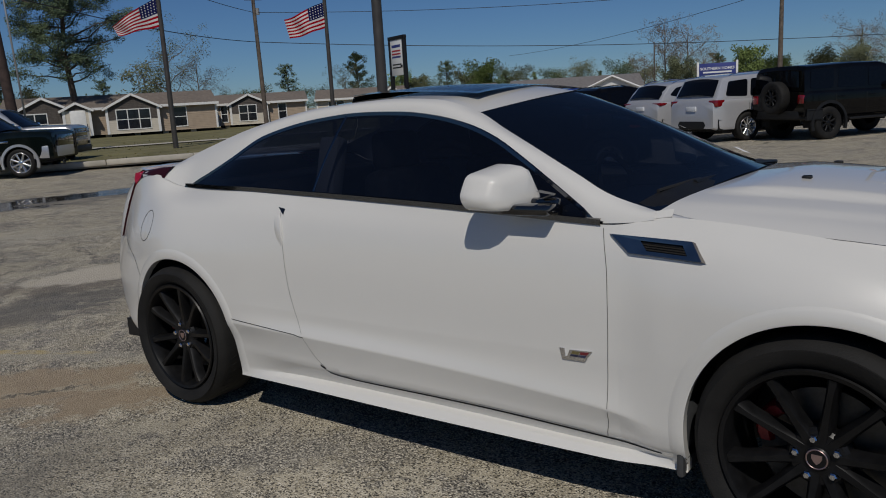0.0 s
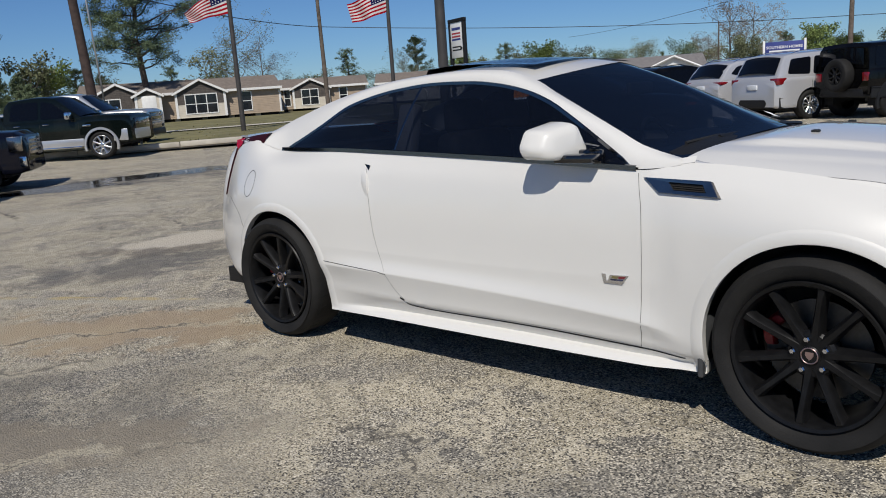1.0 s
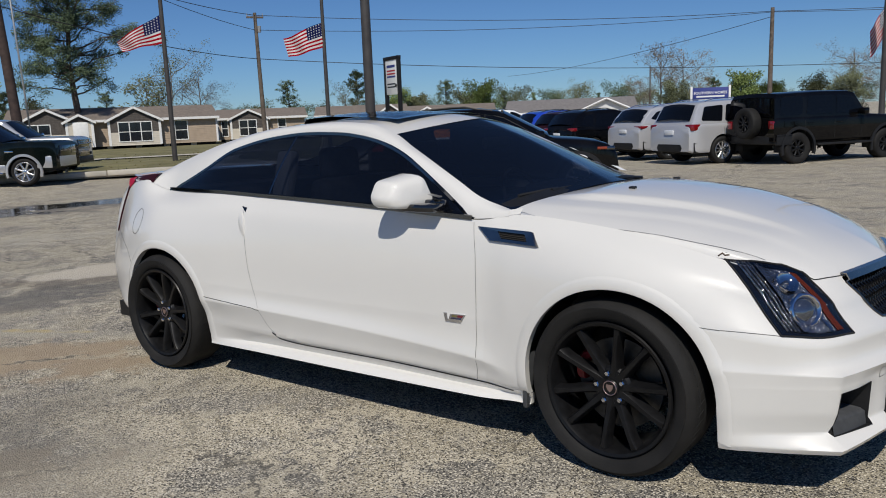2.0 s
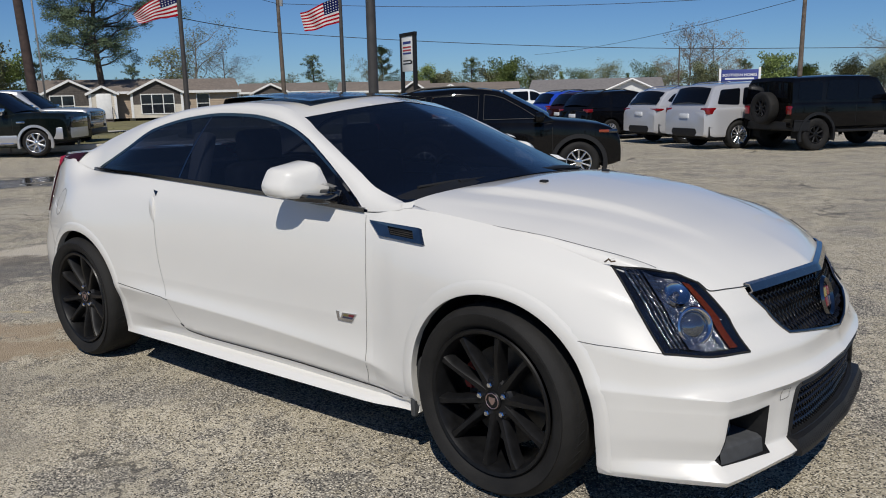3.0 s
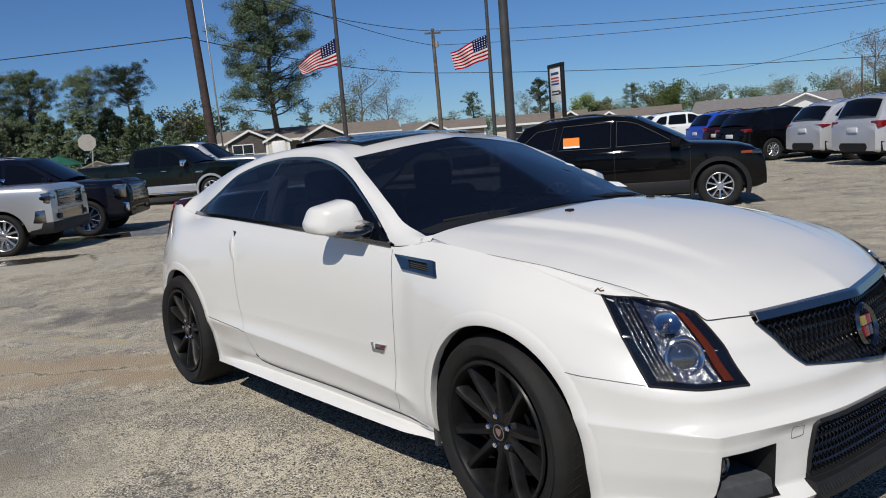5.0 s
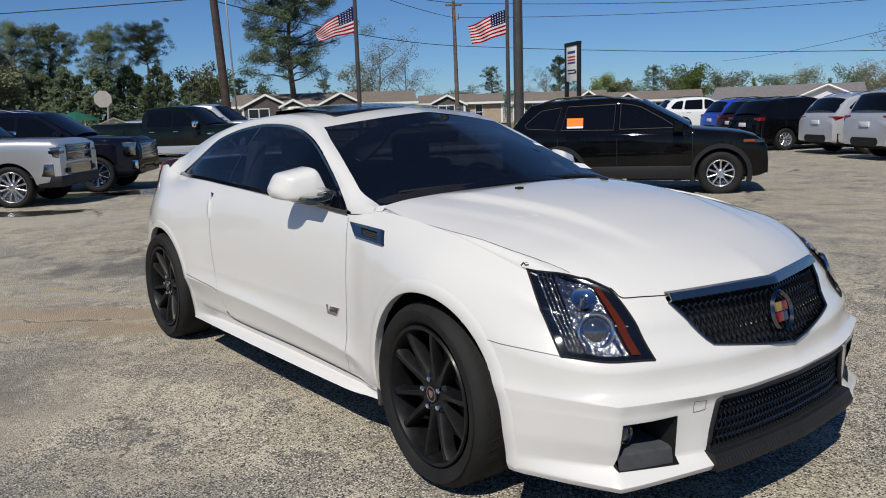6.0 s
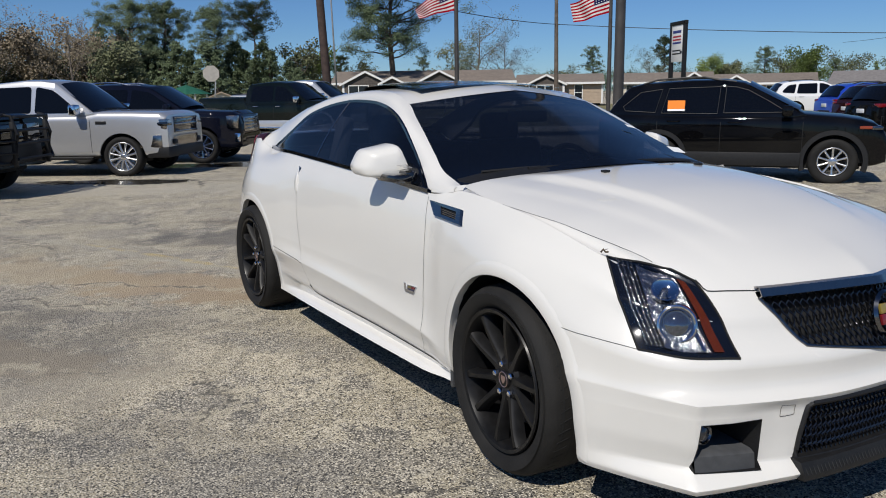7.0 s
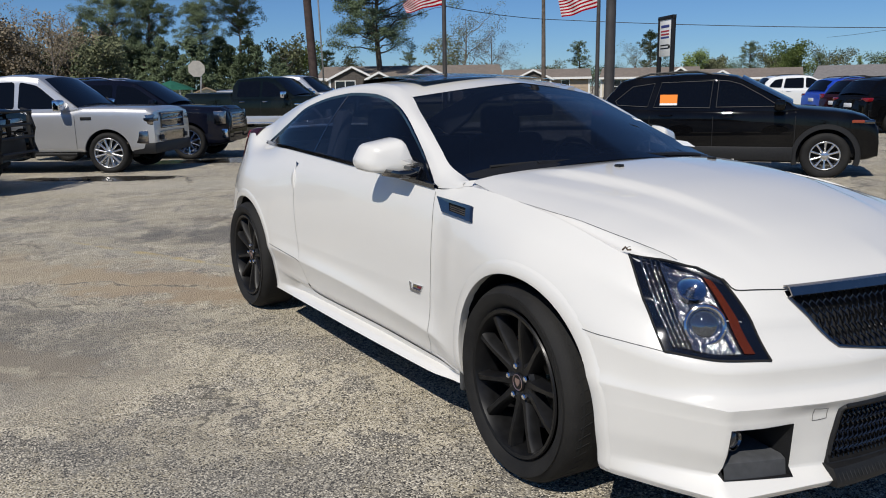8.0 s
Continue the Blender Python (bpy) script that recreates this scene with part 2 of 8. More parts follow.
# ---- the lot ----
def lot_material():
    """Old asphalt: pale pebbles in a grey binder, stains, sandy patches and dark seal marks."""
    m = mat("worn_asphalt", (0.2, 0.19, 0.175), 0.88)
    t, b = nodes(m)
    L = t.links
    tc = t.nodes.new("ShaderNodeTexCoord")

    def noise_node(scale, detail=4, rough=0.6):
        n = t.nodes.new("ShaderNodeTexNoise")
        n.inputs["Scale"].default_value, n.inputs["Detail"].default_value, n.inputs["Roughness"].default_value = scale, detail, rough
        L.new(tc.outputs["Object"], n.inputs["Vector"])
        return n.outputs["Fac"]

    def step(fac, lo, hi, top=1.0):
        r = t.nodes.new("ShaderNodeMapRange")
        r.interpolation_type = "SMOOTHSTEP"
        r.inputs[1].default_value, r.inputs[2].default_value, r.inputs[4].default_value = lo, hi, top
        L.new(fac, r.inputs[0])
        return r.outputs[0]

    def blend(a, fac, color):
        x = t.nodes.new("ShaderNodeMix")
        x.data_type = "RGBA"
        L.new(fac, x.inputs[0])
        if isinstance(a, tuple):
            x.inputs[6].default_value = (*a, 1)
        else:
            L.new(a, x.inputs[6])
        if isinstance(color, tuple):
            x.inputs[7].default_value = (*color, 1)
        else:
            L.new(color, x.inputs[7])
        return x.outputs[2]

    warp = t.nodes.new("ShaderNodeTexNoise")
    warp.inputs["Scale"].default_value, warp.inputs["Detail"].default_value, warp.inputs["Roughness"].default_value = 1.7, 7, 0.7
    L.new(tc.outputs["Object"], warp.inputs["Vector"])

    def spot(cx, cy, rx, ry, turn, ragged=0.9, soft=0.5):
        """A ragged patch about (cx, cy); 1 inside, 0 outside."""
        mp = t.nodes.new("ShaderNodeMapping")
        mp.vector_type = "TEXTURE"
        mp.inputs["Location"].default_value = (cx, cy, 0)
        mp.inputs["Rotation"].default_value = (0, 0, radians(turn))
        mp.inputs["Scale"].default_value = (rx, ry, 1000)
        L.new(tc.outputs["Object"], mp.inputs["Vector"])
        ln = t.nodes.new("ShaderNodeVectorMath")
        ln.operation = "LENGTH"
        L.new(mp.outputs[0], ln.inputs[0])
        ma = t.nodes.new("ShaderNodeMath")
        ma.operation = "MULTIPLY_ADD"
        ma.inputs[1].default_value = ragged * 4
        L.new(warp.outputs["Fac"], ma.inputs[0])
        L.new(ln.outputs["Value"], ma.inputs[2])
        r = t.nodes.new("ShaderNodeMapRange")
        r.interpolation_type = "SMOOTHSTEP"
        r.inputs[1].default_value, r.inputs[2].default_value = 1 + ragged * 2 + soft, 1 + ragged * 2 - soft
        L.new(ma.outputs[0], r.inputs[0])
        return r.outputs[0]

    def times(a, k):
        x = t.nodes.new("ShaderNodeMath")
        x.operation = "MULTIPLY"
        L.new(a, x.inputs[0])
        if isinstance(k, float):
            x.inputs[1].default_value = k
        else:
            L.new(k, x.inputs[1])
        return x.outputs[0]

    def top_of(a, b2):
        x = t.nodes.new("ShaderNodeMath")
        x.operation = "MAXIMUM"
        L.new(a, x.inputs[0])
        L.new(b2, x.inputs[1])
        return x.outputs[0]

    # pebbles of two sizes in a sandy binder
    v = t.nodes.new("ShaderNodeTexVoronoi")
    v.inputs["Scale"].default_value = 125
    L.new(tc.outputs["Object"], v.inputs["Vector"])
    pebble = t.nodes.new("ShaderNodeValToRGB")
    e = pebble.color_ramp.elements
    e[0].color, e[1].color = (0.06, 0.057, 0.052, 1), (0.80, 0.73, 0.60, 1)
    e.new(0.30).color = (0.222, 0.201, 0.165, 1)
    e.new(0.70).color = (0.41, 0.366, 0.285, 1)
    sep = t.nodes.new("ShaderNodeSeparateColor")
    L.new(v.outputs["Color"], sep.inputs[0])
    L.new(sep.outputs[0], pebble.inputs[0])
    c = blend(pebble.outputs[0], step(v.outputs["Distance"], 0.42, 0.8, 0.6), (0.175, 0.158, 0.13))
    # old seal coat, worn off in patches down to sand-coloured stone
    fine = noise_node(30.0, 4, 0.7)
    worn = t.nodes.new("ShaderNodeMath")
    worn.operation = "MULTIPLY_ADD"
    worn.inputs[1].default_value = 0.35
    L.new(fine, worn.inputs[0])
    L.new(noise_node(1.5, 9, 0.72), worn.inputs[2])
    sand = step(worn.outputs[0], 0.63, 0.72, 0.62)
    dark = step(noise_node(0.55, 8, 0.70), 0.49, 0.58, 0.62)
    c = blend(c, step(noise_node(0.17, 4), 0.42, 0.62, 0.25), (0.38, 0.345, 0.275))
    c = blend(c, dark, (0.125, 0.117, 0.104))
    c = blend(c, sand, (0.50, 0.432, 0.298))
    c = blend(c, step(noise_node(3.3, 9, 0.74), 0.54, 0.62, 0.5), (0.50, 0.43, 0.305))
    c = blend(c, step(noise_node(2.4, 9, 0.76), 0.555, 0.64, 0.5), (0.105, 0.096, 0.082))
    # sandy veins where the old joints opened
    ridge = t.nodes.new("ShaderNodeMath")
    ridge.operation = "SUBTRACT"
    ridge.inputs[1].default_value = 0.5
    L.new(noise_node(0.75, 6, 0.62), ridge.inputs[0])
    flat = t.nodes.new("ShaderNodeMath")
    flat.operation = "ABSOLUTE"
    L.new(ridge.outputs[0], flat.inputs[0])
    c = blend(c, times(step(flat.outputs[0], 0.024, 0.008), step(noise_node(2.3, 5, 0.7), 0.40, 0.50, 0.9)), (0.55, 0.485, 0.36))
    speck = step(fine, 0.57, 0.66, 0.4)
    c = blend(c, speck, (0.10, 0.095, 0.085))
    v2 = t.nodes.new("ShaderNodeTexVoronoi")
    v2.inputs["Scale"].default_value = 165
    L.new(tc.outputs["Object"], v2.inputs["Vector"])
    sep2 = t.nodes.new("ShaderNodeSeparateColor")
    L.new(v2.outputs["Color"], sep2.inputs[0])
    c = blend(c, step(sep2.outputs[0], 0.735, 0.765, 0.95), (0.034, 0.031, 0.027))
    c = blend(c, step(sep2.outputs[1], 0.81, 0.84, 0.9), (0.76, 0.685, 0.545))
    # sandy patches, bare concrete, tar stains, a broad dark patch by the trucks and a strip of worn yellow paint
    for args, k, col in (((-4.0, -1.35, 0.95, 0.42, 30, 1.2, 0.3), 0.8, (0.37, 0.28, 0.18)), ((-2.9, -2.75, 0.9, 0.30, 40, 1.3, 0.3), 0.7, (0.42, 0.335, 0.22)), ((-4.9, -2.0, 1.1, 0.35, 25, 1.3, 0.3), 0.6, (0.40, 0.32, 0.21)), ((-6.6, 0.35, 0.7, 0.35, 40, 1.2, 0.3), 0.7, (0.16, 0.135, 0.105)), ((-2.3, -2.7, 1.5, 0.45, 75), 0.22, (0.45, 0.405, 0.325)), ((-5.9, -0.05, 0.9, 0.5, 60, 1.1), 0.65, (0.085, 0.082, 0.08)),
                         ((-2.9, -1.8, 1.1, 0.4, 50), 0.3, (0.115, 0.11, 0.105)), ((-0.85, -1.9, 0.7, 0.35, 20), 0.3, (0.12, 0.115, 0.11)), ((-3.4, -2.9, 1.7, 0.7, 30), 0.5, (0.11, 0.104, 0.094)), ((-1.75, -2.3, 0.8, 0.25, 80), 0.3, (0.48, 0.42, 0.32)),
                         ((-12.0, -0.5, 3.4, 0.8, 60), 0.6, (0.46, 0.42, 0.34)), ((-6.93, 0.85, 0.62, 0.42, 60, 0.8, 0.2), 0.9, (0.56, 0.50, 0.40)), ((-15.8, 5.0, 3.6, 1.4, 60, 0.9, 0.4), 0.55, (0.10, 0.095, 0.09))):
        c = blend(c, times(spot(*args), k), col)
    c = blend(c, times(times(spot(-5.2, -1.08, 1.3, 0.045, 24, 0.02, 0.25), step(noise_node(3.0, 6, 0.8), 0.42, 0.56)), 0.8), (0.52, 0.36, 0.08))
    c = blend(c, times(spot(-5.2, -1.15, 3.2, 0.10, 24, 0.02, 0.6), 0.45), (0.44, 0.40, 0.32))
    # cracks
    w2 = t.nodes.new("ShaderNodeVectorMath")
    w2.operation = "MULTIPLY_ADD"
    w2.inputs[1].default_value = (0.9, 0.9, 0.0)
    L.new(warp.outputs["Color"], w2.inputs[0])
    L.new(tc.outputs["Object"], w2.inputs[2])
    cr = t.nodes.new("ShaderNodeTexVoronoi")
    cr.feature = "DISTANCE_TO_EDGE"
    cr.inputs["Scale"].default_value = 0.42
    L.new(w2.outputs[0], cr.inputs["Vector"])
    crack = times(step(cr.outputs["Distance"], 0.0075, 0.003), step(noise_node(0.5, 3), 0.44, 0.54, 0.75))
    edge = times(step(cr.outputs["Distance"], 0.030, 0.008), step(noise_node(1.1, 6, 0.7), 0.46, 0.58, 0.6))
    c = blend(c, edge, (0.52, 0.46, 0.34))
    c = blend(c, crack, (0.06, 0.056, 0.05))
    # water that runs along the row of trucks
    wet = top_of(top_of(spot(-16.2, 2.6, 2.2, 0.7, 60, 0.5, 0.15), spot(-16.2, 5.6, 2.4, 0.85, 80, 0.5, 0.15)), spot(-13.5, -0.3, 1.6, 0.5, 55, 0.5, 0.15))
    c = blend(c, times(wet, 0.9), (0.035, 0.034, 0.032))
    L.new(c, b.inputs["Base Color"])
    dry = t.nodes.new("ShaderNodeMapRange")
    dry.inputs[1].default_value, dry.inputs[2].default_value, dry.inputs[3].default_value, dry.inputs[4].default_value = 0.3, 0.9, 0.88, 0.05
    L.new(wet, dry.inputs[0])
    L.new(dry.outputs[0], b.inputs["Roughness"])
    bp = t.nodes.new("ShaderNodeBump")
    bp.inputs["Distance"].default_value = 0.006
    sb = t.nodes.new("ShaderNodeMapRange")
    sb.inputs[3].default_value, sb.inputs[4].default_value = 1.0, 0.02
    L.new(wet, sb.inputs[0])
    L.new(sb.outputs[0], bp.inputs["Strength"])
    inv = t.nodes.new("ShaderNodeMath")
    inv.operation = "SUBTRACT"
    inv.inputs[0].default_value = 1.0
    L.new(v.outputs["Distance"], inv.inputs[1])
    L.new(inv.outputs[0], bp.inputs["Height"])
    L.new(bp.outputs[0], b.inputs["Normal"])
    return m


ASPHALT = lot_material()


def ground_sheet():
    """One sheet to the horizon, fine near the coupe and coarse far off."""
    axis = np.r_[-2500, -1200, -600, -300, -160, -90, -60, -45, -34, np.arange(-26, 20.1, 1.0), 26, 34, 45, 60, 90, 160, 300, 600, 1200, 2500]
    P = [[(x, y, ground_z(x, y)) for y in axis] for x in axis]
    bm = bmesh.new()
    grid_faces(bm, P)
    ob = obj("ground", bm, ASPHALT)
    return tagged(ob, "worn grey asphalt lot with pale pebbles and sandy stains", "ground", kind="structure")


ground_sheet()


# ---- the white coupe ----
# Style lines of one side, from the middle of the tail round the flank to the middle of the nose, sill upwards.
LINE_A = [(-3.8008, 0, 0.325), (-3.7119, -0.6495, 0.325), (-3.5957, -0.723, 0.325), (-3.3139, -0.8445, 0.295), (-2.8713, -0.8865, 0.2222), (-2.4491, -0.872, 0.2), (-2.0074, -0.886, 0.206),
          (-1.3202, -0.890, 0.204), (-0.6401, -0.886, 0.204), (-0.414, -0.862, 0.206), (0, -0.8763, 0.1818), (0.4322, -0.8845, 0.1919), (0.7724, -0.7561, 0.1949), (0.878, -0.4789, 0.2151), (0.9121, -0.2649, 0.207), (0.9276, 0, 0.202)]
LINE_B = [(-3.8008, 0, 0.332), (-3.7119, -0.6495, 0.332), (-3.5957, -0.723, 0.332), (-3.3139, -0.8496, 0.303), (-2.8713, -0.8967, 0.2424), (-2.4491, -0.869, 0.215), (-2.0074, -0.866, 0.232),
          (-1.3202, -0.867, 0.232), (-0.6401, -0.864, 0.224), (-0.414, -0.855, 0.21), (0, -0.8865, 0.202), (0.4322, -0.8926, 0.2121), (0.7806, -0.7663, 0.2141), (0.8883, -0.484, 0.2343), (0.9225, -0.2649, 0.2273), (0.938, 0, 0.2222)]
LINE_C = [(-3.8107, 0, 0.345), (-3.7218, -0.6495, 0.345), (-3.6056, -0.7281, 0.345), (-3.3139, -0.8547, 0.315), (-2.8713, -0.9069, 0.2929), (-2.4491, -0.868, 0.24), (-2.0074, -0.840, 0.245),
          (-1.3202, -0.838, 0.243), (-0.6401, -0.838, 0.232), (-0.414, -0.85, 0.232), (0, -0.8967, 0.2424), (0.4322, -0.8947, 0.2525), (0.7393, -0.7357, 0.2646), (0.8531, -0.4738, 0.2707), (0.8966, -0.2649, 0.2646), (0.9121, 0, 0.2606)]
LINE_D = [(-3.8305, 0, 0.375), (-3.7317, -0.6495, 0.375), (-3.6105, -0.7332, 0.375), (-3.3139, -0.8629, 0.355), (-2.8713, -0.9171, 0.3868), (-2.4491, -0.89, 0.34), (-2.0074, -0.890, 0.316),
          (-1.3202, -0.884, 0.306), (-0.6401, -0.878, 0.288), (-0.414, -0.88, 0.276), (0, -0.9273, 0.2828), (0.4322, -0.9018, 0.3359), (0.7373, -0.7459, 0.3359), (0.851, -0.4738, 0.341), (0.8935, -0.2649, 0.341), (0.9069, 0, 0.338)]
LINE_E = [(-3.8503, 0, 0.4377), (-3.7465, -0.6495, 0.4377), (-3.6155, -0.7434, 0.4377), (-3.3089, -0.8571, 0.4428), (-2.8713, -0.9194, 0.4785), (-2.4491, -0.91, 0.464), (-2.0074, -0.8985, 0.45),
          (-1.3202, -0.888, 0.423), (-0.6401, -0.884, 0.375), (-0.414, -0.893, 0.345), (0, -0.9375, 0.3665), (0.4302, -0.91, 0.4276), (0.7414, -0.7561, 0.4255), (0.8531, -0.4789, 0.4194), (0.8976, -0.2649, 0.4174), (0.9142, 0, 0.4153)]
LINE_F = [(-3.8602, 0, 0.5599), (-3.7515, -0.6495, 0.5599), (-3.6155, -0.7485, 0.5599), (-3.304, -0.8642, 0.5599), (-2.8713, -0.9276, 0.5701), (-2.4491, -0.91, 0.5599), (-2.0074, -0.8865, 0.5497),
          (-1.3202, -0.8743, 0.5395), (-0.6401, -0.8723, 0.5395), (-0.414, -0.8967, 0.5395), (0, -0.9446, 0.5497), (0.4271, -0.9171, 0.4846), (0.7703, -0.7622, 0.4703), (0.8707, -0.4891, 0.4662), (0.9142, -0.2649, 0.4642), (0.9297, 0, 0.4632)]
LINE_G = [(-3.8206, 0, 0.794), (-3.7119, -0.6495, 0.794), (-3.566, -0.723, 0.7839), (-3.2743, -0.8489, 0.7737), (-2.8713, -0.9194, 0.7584), (-2.4491, -0.9018, 0.7584), (-2.0074, -0.8784, 0.7533),
          (-1.3202, -0.8661, 0.733), (-0.6401, -0.8641, 0.7126), (-0.414, -0.8886, 0.7279), (0, -0.9354, 0.7482), (0.4219, -0.8988, 0.621), (0.7105, -0.752, 0.5721), (0.8138, -0.5299, 0.5701), (0.878, -0.2751, 0.565), (0.9018, 0, 0.5599)]
LINE_H = [(-3.7316, 0, 1.018), (-3.6228, -0.6291, 1.018), (-3.4868, -0.6873, 1.0078), (-3.2149, -0.7827, 0.9824), (-2.8713, -0.8522, 0.962), (-2.4491, -0.858, 0.9467), (-2.0074, -0.8539, 0.9264),
          (-1.3202, -0.8478, 0.8958), (-0.6401, -0.8437, 0.8704), (-0.414, -0.8539, 0.8806), (0, -0.8825, 0.8602), (0.4065, -0.8376, 0.7686), (0.592, -0.7561, 0.7024), (0.7311, -0.5554, 0.68), (0.7982, -0.2853, 0.6739), (0.8396, 0, 0.6668)]
LINE_I = [(-3.6227, 0, 1.1453), (-3.5486, -0.5285, 1.1422), (-3.3866, -0.6825, 1.1279), (-3.1814, -0.728, 1.1198), (-2.94, -0.7082, 1.0620), (-2.4491, -0.7826, 1.0575), (-2.0074, -0.7989, 1.0400),
          (-1.3202, -0.8132, 1.0058), (-0.6401, -0.8152, 0.962), (-0.4346, -0.7826, 0.9854), (0, -0.7928, 0.9417), (0.389, -0.7693, 0.8429), (0.525, -0.6878, 0.8042), (0.6569, -0.5829, 0.7554), (0.7568, -0.2955, 0.7513), (0.8138, 0, 0.7431)]
FLANK = [LINE_A, LINE_B, LINE_C, LINE_D, LINE_E, LINE_F, LINE_G, LINE_H, LINE_I]
HUB_F, HUB_R, HUB_Z, ARCH = 0.0, -2.88, 0.346, 0.388
ARCH_AT = ((0.018, 0.350), (-2.862, 0.350))
# edge of the bonnet from the windscreen's corner to the lamp, and the bonnet's rear edge
HOOD_EDGE = [(-0.488, -0.752, 1.000), (-0.30, -0.757, 0.965), (-0.03, -0.748, 0.935), (0.13, -0.742, 0.919), (0.27, -0.735, 0.897), (0.40, -0.716, 0.872), (0.50, -0.682, 0.838), (0.60, -0.622, 0.792), (0.6569, -0.5829, 0.7554)]
HOOD_REAR = [(-0.488, -0.752, 1.000), (-0.4655, -0.6318, 1.021), (-0.4243, -0.3566, 1.040), (-0.3933, 0, 1.0500)]


def fender_top():
    """The hollow strip between the fender's shoulder and the bonnet's edge."""
    a, b = curve(LINE_I, np.linspace(9, 13, 41)), arc_curve(HOOD_EDGE, 41)
    rows = []
    for i in range(41):
        dip = 0.005 * math.sin(math.pi * i / 40)
        rows.append([a[i] + (b[i] - a[i]) * t - np.array([0, 0, dip * math.sin(math.pi * t)]) for t in np.linspace(0, 1, 6)])
    return rows


def flank_points(per=10, rise=6):
    s = np.linspace(0, 15, 15 * per + 1)
    L = np.stack([curve(k, s) for k in FLANK])
    h = np.unique(np.round(np.r_[np.linspace(0, 8, 8 * rise + 1), 3.75, 3.9, 3.95, 4.05, 4.1, 4.25, 4.75, 4.9, 4.95, 5.05, 5.1, 5.25], 4))
    f = h % 1
    low = np.where((h > 4) & (h < 5), 4 + 1 - (1 - f) ** 2.4, np.where((h > 3) & (h < 4), 3 + f ** 1.7, h))
    nose = np.where((h > 5) & (h < 6), 5 + 1 - (1 - f) ** 5, np.where((h > 4) & (h < 5), 4 + f ** 1.6, np.where((h > 6) & (h < 7), 6 + 1 - (1 - f) ** 1.5, h)))
    w = np.interp(s, [10.8, 11.2, 12.9, 13.3], [0, 0.75, 0.75, 0])[:, None]
    for r in range(6):
        flat = np.stack([np.interp(s, range(16), [p[c] for p in FLANK[r]]) for c in range(3)], -1)
        L[r] += (flat - L[r]) * w
    k = np.interp(s, [10.7, 11.2, 12.4, 12.9], [0, 1, 1, 0])[:, None]
    for r, w in ((4, 0.7), (3, 0.45)):
        L[r, :, :2] += (L[5, :, :2] - L[r, :, :2]) * k * w
    door = np.interp(s, [4.6, 5.2, 8.2, 8.8], [0, 1, 1, 0])
    L[4, :, 1] -= 0.005 * door
    L[3, :, 1] += 0.010 * door
    P, keys = [], np.arange(9)
    for i in range(len(s)):
        a = float(np.interp(s[i], [4.6, 5.2, 8.2, 9.0], [0, 1, 1, 0]))
        b = float(np.interp(s[i], [10.6, 11.3], [0, 1]))
        g = h + a * (low - h) + b * (nose - h)
        row = np.stack([pchip(keys, L[:, i, c], h if c == 2 else g) for c in range(3)], -1)
        crisp = np.stack([np.interp(h if c == 2 else g, keys, L[:, i, c]) for c in range(3)], -1)
        w = 0.75 * (b * np.interp(h, [0, 6, 7], [1, 1, 0]) + (1 - b) * a * np.interp(h, [0, 4, 4.6], [1, 1, 0]))[:, None]
        P.append(row + (crisp - row) * w)
    return np.stack(P)


def cut_arch(bm, hx, hz, r, ymin=0.55):
    """Takes a round wheel opening out of the flank and turns its edge inwards."""
    def dist(p):
        return math.hypot(p.x - hx, max(0.0, p.z - hz))
    gone = [f for f in bm.faces if abs(f.calc_center_median().y) > ymin and dist(f.calc_center_median()) < r]
    rim = {v for f in gone for v in f.verts if any(g not in set(gone) for g in v.link_faces)} if len(gone) < 50 else None
    if rim is None:
        gs = set(gone)
        rim = {v for f in gone for v in f.verts if any(g not in gs for g in v.link_faces)}
    bmesh.ops.delete(bm, geom=gone, context="FACES")
    for v in rim:
        d = dist(v.co) or 1e-6
        v.co.x = hx + (v.co.x - hx) * r / d
        if v.co.z > hz:
            v.co.z = hz + (v.co.z - hz) * r / d
    edges = [e for v in rim for e in v.link_edges if e.is_boundary and e.other_vert(v) in rim]
    ex = bmesh.ops.extrude_edge_only(bm, edges=list(set(edges)))
    for v in ex["geom"]:
        if isinstance(v, bmesh.types.BMVert):
            v.co.y *= 0.965


def hood_sheet():
    """The bonnet, with its raised middle."""
    rear = arc_curve(HOOD_REAR, 31)
    side = arc_curve(HOOD_EDGE, 41)
    front = curve(LINE_I, np.linspace(13, 15, 31))
    mid = arc_curve([HOOD_REAR[-1], (-0.177, 0, 1.0404), (0.1504, 0, 0.9997), (0.4529, 0, 0.9213), (0.669, 0, 0.8399), (0.7724, 0, 0.7818), (0.8138, 0, 0.7431)], 41)
    P = coons(side, mid, rear, front)
    n0, n1 = P.shape[:2]
    for i in range(n0):
        for j in range(n1):
            u, v = i / (n0 - 1), j / (n1 - 1)
            crown = 0.016 * math.sin(math.pi * u) ** 0.8 * 4 * v * (1 - v)
            y = abs(P[i, j, 1])
            edge = 0.50 - 0.20 * u
            k = min(1, max(0, (edge - y) / 0.045 + 0.5))
            dome = 0.017 * (k * k * (3 - 2 * k)) * min(1, u * 8) * max(0, 1 - (u / 0.82) ** 3)
            k = min(1, max(0, (0.665 - 0.20 * u - y) / 0.03 + 0.5))
            fold = 0.005 * k * min(1, u * 6) * max(0, 1 - u ** 4)
            P[i, j, 2] += crown + dome + fold
    return P


